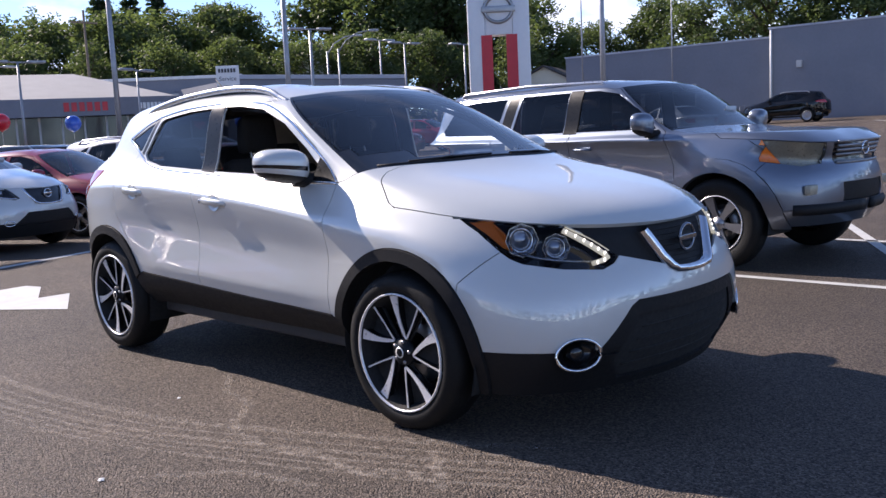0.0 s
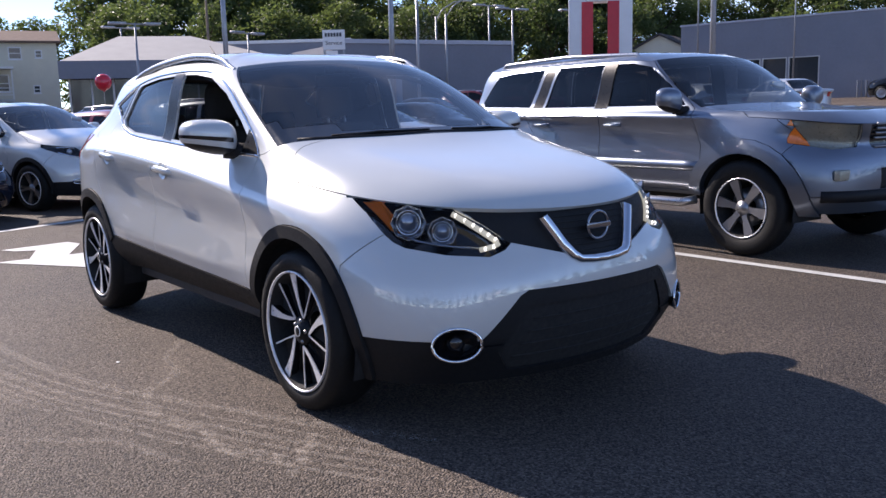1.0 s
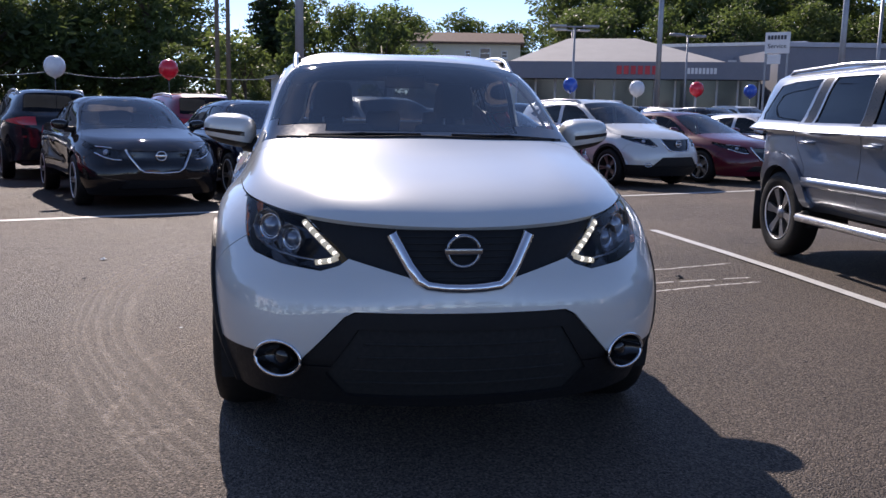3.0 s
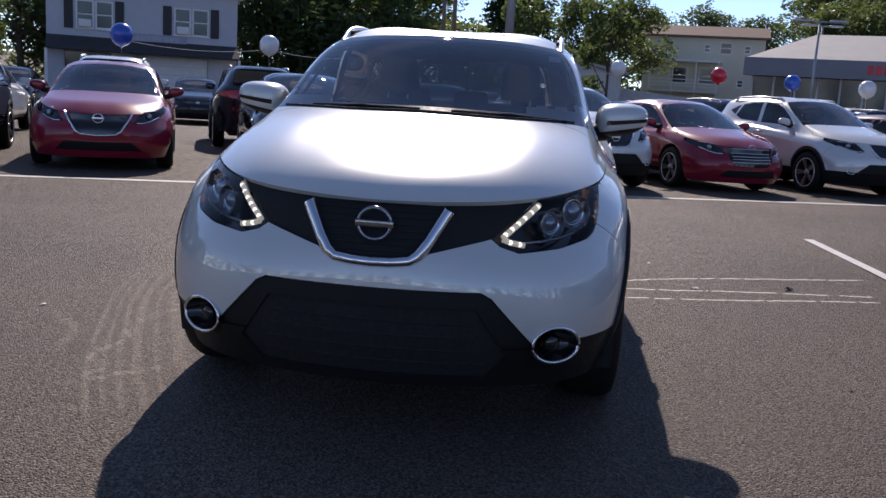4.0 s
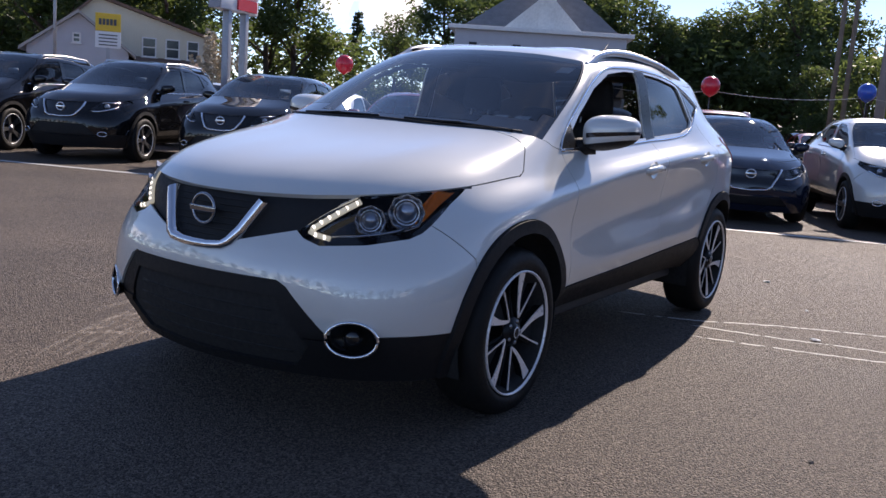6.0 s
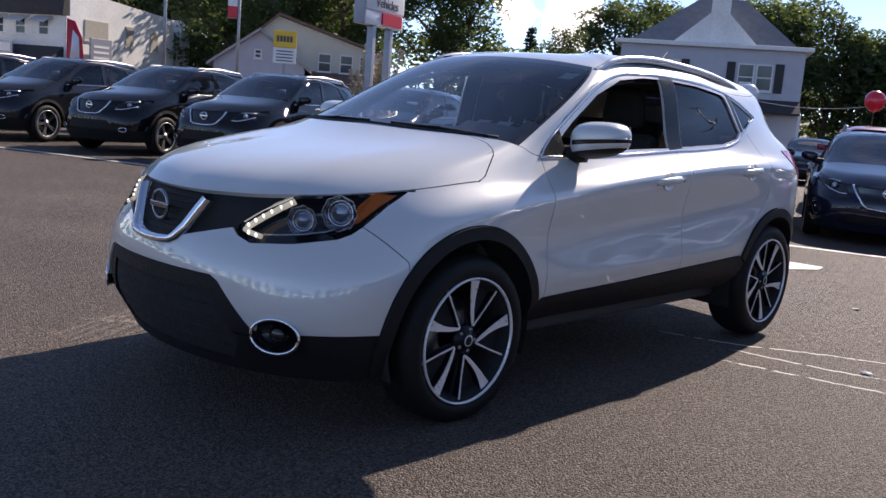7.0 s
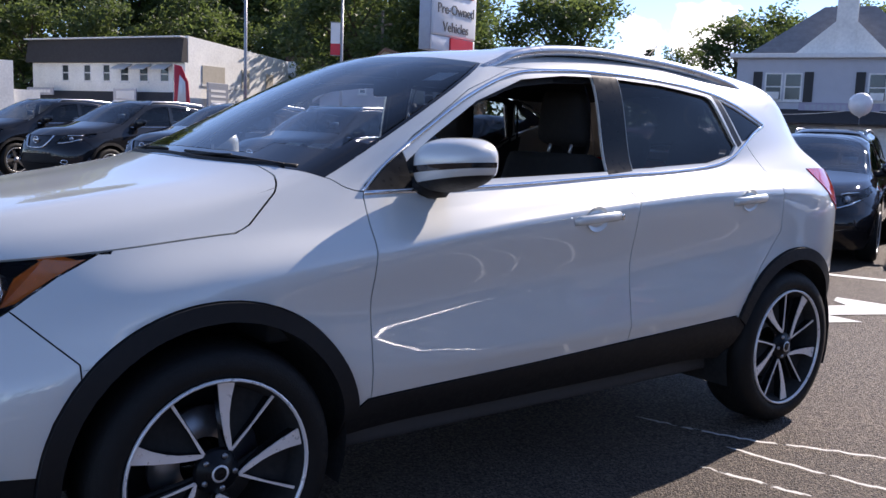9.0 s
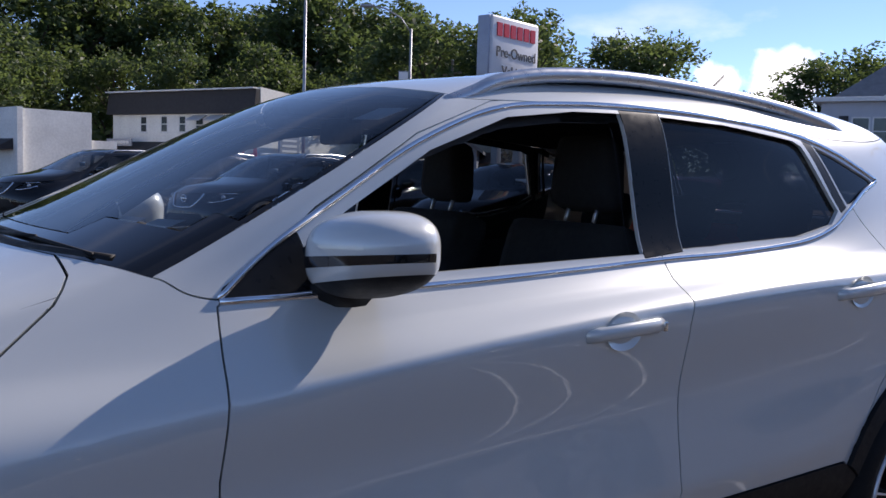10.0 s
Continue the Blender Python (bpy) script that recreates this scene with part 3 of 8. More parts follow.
    if style == "twin":
        part("hub_ring", lathe([(.020, f0 + .002), (.024, f0 + .004), (.018, f0 + .004)], 20), M["alloy"], w)
        for i in range(5):
            a = math.pi / 2 + .31 + 2 * math.pi * i / 5
            part("lug_nut", cyl((.045 * math.cos(a), f0 - .02, .045 * math.sin(a)), (.045 * math.cos(a), f0 - .004, .045 * math.sin(a)), .008, seg=6), M["alloygrey"], w)
    return w


def seat(parent, x, y, width=.5, rest=.62, material=None, head=True):
    material = material or M["cloth"]
    s = new("seat")
    s.parent = parent
    part("cushion", box(x - .24, y - width / 2, .42, x + .28, y + width / 2, .60, .05), material, s)
    lean = Matrix.Translation((x - .22, y, .56)) @ Matrix.Rotation(radians(-17), 4, "Y")
    part("backrest", box(-.06, -width / 2, 0, .07, width / 2, rest, .05, lean), material, s)
    if head:
        hb = box(-.045, -.125, rest + .04, .055, .125, rest + .25, .045)
        for v in hb.verts:
            v.co.y *= 1.0 - .9 * max(0, v.co.z - rest - .08)
            v.co.x += .25 * (v.co.z - rest - .1)
            v.co = lean @ v.co
        part("headrest", hb, material, s)
        for q in (-.06, .06):
            part("headrest_post", cyl(lean @ Vector((0, q, rest - .02)), lean @ Vector((0, q, rest + .08)), .007, seg=8), M["satin"], s)
    return s


def cabin(parent, front=.25, rear=-.72, half=.70, light=False):
    """Floor tub, dashboard, steering wheel, seats and headliner, as far as they show through the glass."""
    part("floor_tub", box(-1.75, -half - .05, .26, 1.05, half + .05, .34, .02), M["trim"], parent)
    part("dashboard", prism([(.52, .62), (.50, .84), (.60, .95), (.80, 1.0), (1.08, 1.06), (1.10, .60)], -half, half, "XZ", .015), M["trim"], parent)
    part("load_cover", box(-1.75, -half, .80, -1.05, half, .84, .01), M["trim"], parent)
    for y in (.37, -.37):
        seat(parent, front - .22, y)
    b = new("rear_bench")
    b.parent = parent
    part("cushion", box(rear - .3, -.62, .40, rear + .2, .62, .58, .05), M["cloth"], b)
    lean = Matrix.Translation((rear - .28, 0, .55)) @ Matrix.Rotation(radians(-20), 4, "Y")
    part("backrest", box(-.06, -.62, 0, .06, .62, .56, .05, lean), M["cloth"], b)
    for y in (-.40, 0, .40):
        part("headrest", box(-.04, y - .12, .56, .05, y + .12, .72, .04, lean), M["cloth"], b)
    sw = new("steering_wheel")
    sw.parent = parent
    tilt = Matrix.Translation((.42, .37, .93)) @ Matrix.Rotation(radians(-65), 4, "Y")
    part("ring", tube([tilt @ Vector((.185 * math.cos(a), .185 * math.sin(a), 0)) for a in np.linspace(0, 2 * math.pi, 28, endpoint=False)], .015, 8, True), M["trim"], sw)
    part("boss", box(-.06, -.07, -.03, .06, .07, .03, .02, tilt), M["trim"], sw)
    for y in (-1, 1):
        part("spoke", tube([tilt @ Vector((0, y * .05, 0)), tilt @ Vector((0, y * .18, 0))], .012, 6), M["trim"], sw)
    part("column", cyl((.45, .37, .92), (.70, .37, .82), .04, seg=10), M["trim"], sw)


def door_mirror(parent, side, at, size, cap, name="door_mirror", stripe=True):
    """A rounded housing on a short arm, with the mirror facing back."""
    d = new(name)
    d.parent = parent

    def shell(lo, hi, grow=1.0, part_only=None):
        bm = bmesh.new()
        r = bmesh.ops.create_uvsphere(bm, u_segments=36, v_segments=48, radius=1)
        kill = [f for f in bm.faces if not lo <= f.calc_center_median().z <= hi or (part_only and not part_only(f.calc_center_median()))]
        bmesh.ops.delete(bm, geom=kill, context="FACES")
        for v in bm.verts:
            x, y, z = v.co
            e = lambda q, p: math.copysign(abs(q) ** p, q)
            y2, z2 = e(y, .72), e(z, .70)
            x2 = e(x, .8) * (1 if x > 0 else .62)
            taper = 1 - .22 * y2 * (1 if z2 < 0 else .55)
            v.co = Vector((x2 * size[0] * (1 - .18 * y2), y2 * size[1], z2 * size[2] * taper + .012 * y2)) * grow
        for v in bm.verts:
            v.co = Vector((at[0] + v.co.x, side * (at[1] + v.co.y), at[2] + v.co.z))
        if side < 0:
            bmesh.ops.reverse_faces(bm, faces=bm.faces[:])
        return bm
    part("housing", shell(-9, 9, .975), M["clad"], d)
    part("cap", shell(-.44 if stripe else -.60, 9), cap, d)
    part("mirror_glass", box(at[0] - size[0] * .50, side * at[1] - size[1] * .50, at[2] - size[2] * .45, at[0] - size[0] * .47, side * at[1] + size[1] * .50, at[2] + size[2] * .45, .002), M["chrome"], d)
    part("arm", tube([(at[0] + .02, side * (at[1] - size[1] * .6), at[2] - size[2] * .78), (at[0] + .05, side * (at[1] - size[1] * 1.25), at[2] - size[2] * .95),
                      (at[0] + .07, side * (at[1] - size[1] * 1.75), at[2] - size[2] * .95)], [.045, .04, .05], 10, flat=1.2), M["clad"], d)
    if stripe:
        part("turn_signal", shell(-.13, -.01, 1.008, lambda c: c.y > -.55 and c.x > -.35), M["gloss"], d)
    return d


SPIN = {(1, True): -5, (1, False): -32, (-1, True): 5, (-1, False): 30}


def hero_car():
    bm = loft(CROSSOVER, 160, [4, 5, 7, 9, 9, 9, 12, 5, 6])
    lu, lk, ll = bm.faces.layers.float["u"], bm.faces.layers.int["k"], bm.faces.layers.int["lab"]
    done = set()
    for f in bm.faces:
        if f[lk] == 5 and f[lu] > 8.9:
            for v in f.verts:
                if v not in done:
                    done.add(v)
                    x, y = v.co.x, v.co.y
                    fade = max(0, min(1, (x - 1.15) / .25)) * max(0, min(1, (2.08 - x) / .3))
                    v.co.z += fade * (.010 * math.exp(-((y - .50 - .10 * (1.6 - x)) / .11) ** 2) - .006 * math.exp(-(y / .28) ** 2))
    # pressed creases: below the windows and low on the doors
    for line, amp in ((4, .012), (2, .009)):
        ridge = [(x, y, z) for x, y, z in CROSSOVER[line]]
        xs_, zs_ = [p[0] for p in ridge], [p[2] for p in ridge]
        done = set()
        for f in bm.faces:
            if f[lk] in (line - 1, line) and 3.2 < f[lu] < 9.2:
                for v in f.verts:
                    if v not in done and v.co.y > .7:
                        done.add(v)
                        d = abs(v.co.z - float(np.interp(v.co.x, xs_, zs_)))
                        fade = max(0, min(1, (1.0 - v.co.x) / .5)) * max(0, min(1, (v.co.x + 1.75) / .3))
                        if line == 2:
                            fade *= max(0, min(1, (v.co.x + .95) / .2))
                        v.co.y += amp * fade * math.exp(-d / .030)
    bm.normal_update()
    bm.faces.ensure_lookup_table()
    smooth_skin = BVHTree.FromBMesh(bm)
    corner = [[(v.co.copy(), v.normal.copy()) for v in f.verts] for f in bm.faces]

    def polish(ob):
        """Gives a panel the shading of the uncut skin, so that its cut edges leave no marks."""
        me = ob.data
        out = [None] * len(me.loops)
        for p in me.polygons:
            for li in p.loop_indices:
                c = me.vertices[me.loops[li].vertex_index].co
                q = Vector((c.x, abs(c.y), c.z))
                hit = smooth_skin.find_nearest(q)
                n = Vector()
                for co, no in corner[hit[2]]:
                    n += no / ((co - q).length_squared + 1e-6)
                n.normalize()
                if c.y < 0:
                    n.y = -n.y
                if abs(c.y) < 1e-4:
                    n.y = 0
                out[li] = n.normalized() if p.area < 2e-5 or p.normal.dot(n) > .6 else p.normal.copy()
        me.normals_split_custom_set(out)
        return ob
    for f in bm.faces:
        u, k = f[lu], f[lk]
        if k >= 7:
            f[ll] = LAB["roof"]
        elif k == 6 and u > 9.05:
            f[ll] = LAB["frit"] if u < 9.22 or f.calc_center_median().z < 1.160 + .02 * (u < 10) else LAB["windshield"]
        elif k == 6 and u < 1.75:
            f[ll] = LAB["rear_glass"]
        elif u < 1.9 and k >= 2:
            f[ll] = LAB["tailgate"]
    cut(bm, [(1.06, 1.3), (1.064, 1.088), (1.10, 1.045), (1.15, 1.005), (1.20, .965), (1.26, .938), (1.34, .90), (2.4, .6), (2.4, 1.3)], "xz", lambda f: f[lk] == 5 and f[lu] > 8.2, LAB["hood"])
    side = lambda f: f[lk] <= 6 and f[ll] in (0, LAB["fender"], LAB["front_door"], LAB["rear_door"], LAB["pillar"]) and f.calc_center_median().y > .42
    nose = lambda f: f[lk] <= 4 and f.calc_center_median().x > 1.45
    lowr = lambda f: f[lk] <= 4 and f[ll] != LAB["tailgate"]
    cut(bm, [(.84, .1), (.86, .75), (.835, 1.03), (.80, 1.10), (1.1, 1.2), (1.75, 1.0), (1.60, .93), (1.79, .778), (1.665, .66), (1.64, .1)], "xz",
        lambda f: f[lk] <= 5 and f[ll] == 0 and f.calc_center_median().x > .5, LAB["fender"])
    cut(bm, [(1.60, .95), (1.79, .778), (1.665, .66), (1.64, .1), (2.6, .1), (2.6, 1.1), (1.6, 1.1)], "xz", nose, LAB["bumper"])
    cut(bm, [(.84, .1), (.86, .75), (.835, 1.035), (.62, 1.21), (.36, 1.37), (.14, 1.455), (-.10, 1.480), (-.295, 1.482), (-.290, 1.09), (-.264, .95), (-.262, .75), (-.25, .1)], "xz", side, LAB["front_door"])
    cut(bm, [(-.25, .1), (-.262, .75), (-.264, .95), (-.290, 1.09), (-.295, 1.482), (-.75, 1.470), (-1.0, 1.442), (-1.06, 1.415), (-1.13, 1.225), (-1.19, 1.06), (-1.18, .86), (-1.05, .72), (-.93, .55), (-.88, .1)],
        "xz", side, LAB["rear_door"])
    cut(bm, [(.645, 1.07), (.655, 1.132), (.55, 1.205), (.34, 1.332), (.12, 1.416), (-.08, 1.441), (-.225, 1.445), (-.23, 1.105)], "xz", side, LAB["front_glass"])
    cut(bm, [(.83, 1.045), (.82, 1.065), (.665, 1.165), (.63, 1.068), (.63, 1.058)], "xz", side, LAB["pillar"])
    cut(bm, [(-.232, 1.095), (-.228, 1.455), (-.362, 1.455), (-.367, 1.108)], "xz", side, LAB["pillar"])
    cut(bm, [(-.372, 1.114), (-.367, 1.445), (-.62, 1.437), (-.93, 1.410), (-.965, 1.395), (-1.052, 1.21), (-1.0, 1.172), (-.84, 1.14)], "xz", side, LAB["rear_glass_side"])
    cut(bm, [(-.985, 1.415), (-1.068, 1.205), (-1.10, 1.22), (-1.03, 1.405)], "xz", side, LAB["pillar"])
    cut(bm, [(-1.04, 1.40), (-1.112, 1.228), (-1.15, 1.24), (-1.305, 1.293), (-1.295, 1.305), (-1.14, 1.368)], "xz", side, LAB["quarter_glass"])
    for cx in (1.3235, -1.3235):
        cut(bm, circle(cx, .345, .440, 48), "xz", lowr, LAB["arch"])
        cut(bm, circle(cx, .345, .385, 48), "xz", lowr, LAB["gone"])
        cut(bm, [(cx - .385, .34), (cx - .385, .05), (cx + .385, .05), (cx + .385, .34)], "xz", lowr, LAB["gone"])
    # true up the edges of the wheel arches
    for v in bm.verts:
        labs = {f[ll] for f in v.link_faces}
        cx = 1.3235 if v.co.x > 0 else -1.3235
        d = math.hypot(v.co.x - cx, v.co.z - .345)
        want = .440 if LAB["arch"] in labs and labs - {LAB["arch"], LAB["gone"]} else .385 if LAB["gone"] in labs and labs - {LAB["gone"]} and v.co.z > .36 else None
        if want and v.co.z > .30 and abs(d - want) < .04:
            v.co.x, v.co.z = cx + (v.co.x - cx) * want / d, .345 + (v.co.z - .345) * want / d
    cut(bm, [(.93, .05), (.93, .40), (.86, .450), (.2, .472), (-.40, .500), (-.90, .525), (-.96, .48), (-.96, .05)], "xz", lambda f: lowr(f) and f[ll] not in (LAB["gone"],), LAB["sill"])
    cut(bm, [(-2.6, .05), (-2.6, .52), (-1.95, .50), (-1.70, .44), (-1.70, .05)], "xz", lambda f: f[lk] <= 4 and f[ll] != LAB["gone"], LAB["rear_clad"])
    front = lambda f: f[lk] <= 4 and f.calc_center_median().x > 1.55 and f[ll] in (LAB["bumper"], LAB["fender"])
    cut(bm, [(-.1, .1), (-.1, .388), (.53, .388), (1.2, .402), (1.2, .1)], "yz", front, LAB["lip"])
    cut(bm, [(-.1, .36), (-.1, .563), (.37, .563), (.405, .545), (.545, .392), (.56, .36)], "yz", lambda f: f[lk] <= 4 and f.calc_center_median().x > 1.55, LAB["intake"])
    lamp = [(.388, .738), (.42, .714), (.484, .694), (.62, .707), (.671, .720), (.717, .732), (.95, .73), (.95, .97), (.52, .97), (.535, .865)]
    cut(bm, lamp, "yz", lambda f: nose(f) and f.calc_center_median().x > 1.55, LAB["headlight"])
    cut(bm, [(1.4, .905), (1.585, .903), (1.683, .852), (1.747, .809), (1.79, .778), (1.665, .66), (1.4, .6)], "xz", lambda f: f[ll] == LAB["headlight"], LAB["fender"])
    cut(bm, [(1.79, .778), (1.83, .752), (1.885, .728), (1.90, .6), (1.665, .6), (1.665, .66)], "xz", lambda f: f[ll] == LAB["headlight"], LAB["bumper"])
    cut(bm, [(1.60, .91), (1.683, .852), (1.79, .765), (1.775, .81), (1.735, .868), (1.69, .90)], "xz", lambda f: f[ll] == LAB["headlight"], LAB["amber"])
    cut(bm, [(-.1, .95), (.534, .95), (.534, .868), (.396, .74), (.19, .685), (.135, .652), (-.1, .643)], "yz", nose, LAB["grille"])
    cut(bm, [(-.1, .24), (-.1, .50), (.36, .50), (.47, .33), (.40, .24)], "yz", lambda f: f[ll] in (LAB["intake"], LAB["lip"]), LAB["drl"])
    cut(bm, [(.630 + .068 * math.cos(a), .383 + .058 * math.sin(a)) for a in np.linspace(0, 2 * math.pi, 28, endpoint=False)], "yz",
        lambda f: f[lk] <= 4 and f.calc_center_median().x > 1.7, LAB["fog"])
    cut(bm, [(-1.53, 1.118), (-1.66, 1.118), (-2.2, 1.10), (-2.2, .90), (-1.78, .92), (-1.64, .985), (-1.575, 1.06)], "xz", lambda f: f[lk] <= 5 and f.calc_center_median().y > .38, LAB["taillight"])
    bm.normal_update()
    sx, sy, sz = skin_tools(bm)
    car = thing("crossover_suv", pose(0, 0, 0, 0, 0, .3), "white crossover with daytime lamps lit and front windows lowered", "car")

    def both(name, labs, material, label="", **kw):
        out = []
        for b in pieces(panel(bm, [LAB[x] for x in labs], **kw)):
            r = mirrored(b)
            out += [part(name, b, material, car, label), part(name, r, material, car, label)]
        if material == M["white"] or name in ("wheel_arch_trim", "sill_trim"):
            for ob in out:
                polish(ob)
        return out

    def whole(name, labs, material, label="", **kw):
        out = [part(name, b, material, car, label) for b in pieces(panel(bm, [LAB[x] for x in labs], mid=True, **kw))]
        if material == M["white"]:
            for ob in out:
                polish(ob)
        return out
    whole("body_shell", ["shell"], M["white"])
    whole("hood", ["hood"], M["white"], gap=.0035, depth=.02)
    whole("roof", ["roof"], M["white"], depth=.02)
    whole("tailgate", ["tailgate"], M["white"])
    bump = whole("front_bumper", ["bumper"], M["white"])
    whole("windshield", ["windshield"], M["glass"], "slightly tinted windshield", gap=.004, depth=0)
    whole("rear_window", ["rear_glass"], M["tint"], gap=.004, depth=0)
    both("fender", ["fender"], M["white"])
    doors = both("front_door", ["front_door"], M["white"], push=(0, 1, 0))
    rdoors = both("rear_door", ["rear_door"], M["white"], push=(0, 1, 0))
    whole("windshield_border", ["frit"], M["gloss"], "black windshield border", gap=0, depth=0)
    both("pillar_trim", ["pillar"], M["piano"], "black window pillar", gap=.001)
    rear_panes = both("rear_side_window", ["rear_glass_side"], M["tint"], "dark privacy glass", gap=.0, depth=0, shift=-.012)
    rear_panes[1].data.materials[0] = M["light_tint"]
    both("quarter_window", ["quarter_glass"], M["tint"], "dark privacy glass", gap=.0, depth=0, shift=-.006)
    both("wheel_arch_trim", ["arch"], M["clad"], "black plastic wheel arch", depth=.05, shift=.012, push=(0, 1, 0))
    both("sill_trim", ["sill"], M["clad"], "black plastic sill", depth=.04, shift=.006, push=(0, 1, 0))
    whole("rear_bumper_trim", ["rear_clad"], M["clad"], depth=.03)
    whole("front_lip", ["lip"], M["clad"], "black plastic lower bumper", depth=.03, shift=-.004)
    whole("lower_intake", ["intake"], M["clad"], depth=.03, shift=-.008)
    whole("lower_grille", ["drl"], M["under"], "recessed black lower grille", depth=.012, gap=.0, shift=-.016)
    for i, z in enumerate((.30, .35, .40, .45)):
        part("grille_slat", tube([sx(y, z, -.017) for y in np.linspace(-.40 + i * .02, .40 - i * .02, 13)], .005, 6), M["under"], car)
    part("grille_backing", panel(bm, [LAB["grille"]], mid=True, gap=0, depth=0, shift=-.02), M["clad"], car, "black honeycomb grille")
    for j in range(9):
        z = .66 + j * .022
        w = .13 + (z - .65) * .62
        pts = [sx(y, z, -.013) for y in np.linspace(-w, w, 15)]
        part("grille_bar", tube(pts, .0020, 5), M["under"], car)
    both("taillight", ["taillight"], M["redlens"], "red tail lamp", shift=.004)
    both("lamp_housing", ["headlight", "amber"], M["gloss"], gap=0, depth=0, shift=-.075)
    lenses = both("headlight", ["headlight", "amber"], M["lens"], "clear headlamp with a lit strip of daytime lamps", gap=.003, depth=.02)
    for s, lens in ((1, lenses[0]), (-1, lenses[1])):
        drl = [(.538, .845), (.51, .818), (.475, .785), (.44, .753), (.425, .738)]
        pts = [sx(y, z, -.022) for y, z in drl]
        part("light_guide", tube([(p.x, s * p.y, p.z) for p in pts], .011, 8), M["light_guide"], lens, "clear boomerang-shaped daytime lamp guide")
        pts = [sx(y, z, -.014) for y, z in [(.425, .735), (.455, .724), (.50, .716)]]
        part("light_guide", tube([(p.x, s * p.y, p.z) for p in pts], .010, 8), M["light_guide"], lens)
        spots_led = [(.534 - .100 * q / 5, .840 - .090 * q / 5) for q in range(6)] + [(.452, .726), (.484, .720)]
        for y, z in spots_led:
            p = sx(y, z, -.012 if z > .73 else -.006)
            bq = bmesh.new()
            bmesh.ops.create_uvsphere(bq, u_segments=10, v_segments=6, radius=.0088, matrix=Matrix.Translation((p.x, s * p.y, p.z)) @ Matrix.Diagonal((.35, 1, 1, 1)))
            part("led", bq, M["led"], lens, "lit white daytime lamp")
        am = bmesh.new()
        outline = [(1.585, .898), (1.683, .842), (1.765, .785), (1.80, .775), (1.765, .845), (1.70, .888)]
        fronts = [[am.verts.new((x, s * (min(.728 - .14 * (x - 1.585), sy(x, z).y - .004) - k), z)) for x, z in outline] for k in (0, .010)]
        am.faces.new(fronts[0])
        am.faces.new(fronts[1][::-1])
        for i in range(len(outline)):
            am.faces.new((fronts[0][i], fronts[0][i - 1], fronts[1][i - 1], fronts[1][i]))
        bmesh.ops.recalc_face_normals(am, faces=am.faces[:])
        part("amber_marker", am, M["amber"], lens, "amber side marker behind the lens", smooth=False)
        face = Vector((.80, .60 * s, .05)).normalized()
        rot = face.to_track_quat("Y", "Z").to_matrix().to_4x4()
        for y, z, r in ((.575, .782, .040), (.655, .815, .048)):
            p = sx(y, z, -.055)
            m2 = Matrix.Translation((p.x, s * p.y, p.z)) @ rot
            part("reflector", lathe([(r * 1.42, .030), (r * 1.36, .030), (r * 1.02, .0), (r * .9, -.02), (0, -.025)], 8), M["reflector"], lens, smooth=False).matrix_basis = m2
            part("bezel", lathe([(r * 1.0, .004), (r * 1.02, .014), (r * .92, .016), (r * .88, .002)], 28), M["chrome"], lens).matrix_basis = m2
            part("projector", lathe([(r * .86, .0), (r * .80, .012), (r * .55, .024), (r * .25, .029), (0, .030)], 24), M["projector"], lens).matrix_basis = m2
        low_edge = [(.50, .722), (.56, .728), (.62, .738), (.67, .752), (.70, .77)]
        part("lamp_trim", tube([(p.x, s * p.y, p.z) for p in (sx(y, z, -.018) for y, z in low_edge)], .005, 6), M["reflector"], lens)
    # chrome V and round badge
    v = [(.244, .826), (.224, .79), (.186, .72), (.155, .676), (.127, .657), (.066, .650), (0, .648)]
    v = v + [(-y, z) for y, z in v[-2::-1]]
    V = bmesh.new()
    rings = []
    for i, (y, z) in enumerate(v):
        a, b2 = v[max(0, i - 1)], v[min(len(v) - 1, i + 1)]
        d = Vector((0, b2[0] - a[0], b2[1] - a[1])).normalized()
        n2 = Vector((0, -d.z, d.y))
        wd = .021 if abs(y) > .15 else .018
        p = sx(y, z)
        rings.append([V.verts.new(p + n2 * q + Vector((h, 0, 0))) for q, h in ((wd, -.025), (wd, .004), (wd * .5, .020), (-wd * .5, .022), (-wd, .006), (-wd, -.025))])
    for A, B in zip(rings, rings[1:]):
        for j in range(5):
            V.faces.new((A[j], B[j], B[j + 1], A[j + 1]))
    bmesh.ops.recalc_face_normals(V, faces=V.faces[:])
    part("grille_surround", V, M["chrome"], car, "chrome V-shaped grille bar")
    c = sx(0, .772, .012)
    badge = part("badge", tube([c + Vector((0, .056 * math.cos(a), .053 * math.sin(a))) for a in np.linspace(0, 2 * math.pi, 36, endpoint=False)], .0068, 8, True, flat=1), M["dark_chrome"], car, "round dark chrome badge")
    part("badge_bar", box(c.x - .006, -.066, .761, c.x + .009, .066, .783, .004), M["dark_chrome"], badge)
    # fog lamps
    for s in (1, -1):
        p = sx(.630, .381)
        nrm = Vector((.86, .5 * s, 0)).normalized()
        tng = nrm.cross(Vector((0, 0, 1))).normalized()
        o = Vector((p.x, s * p.y, p.z)) - nrm * .004
        fog = new("fog_lamp")
        fog.parent = car
        part("ring", tube([o + tng * (.092 * math.cos(a)) + Vector((0, 0, .062 * math.sin(a))) + nrm * (.012 - .0 * math.cos(a)) for a in np.linspace(0, 2 * math.pi, 36, endpoint=False)], .0065, 8, True), M["chrome"], fog, "chrome ring")
        rot = nrm.to_track_quat("Y", "Z").to_matrix().to_4x4()
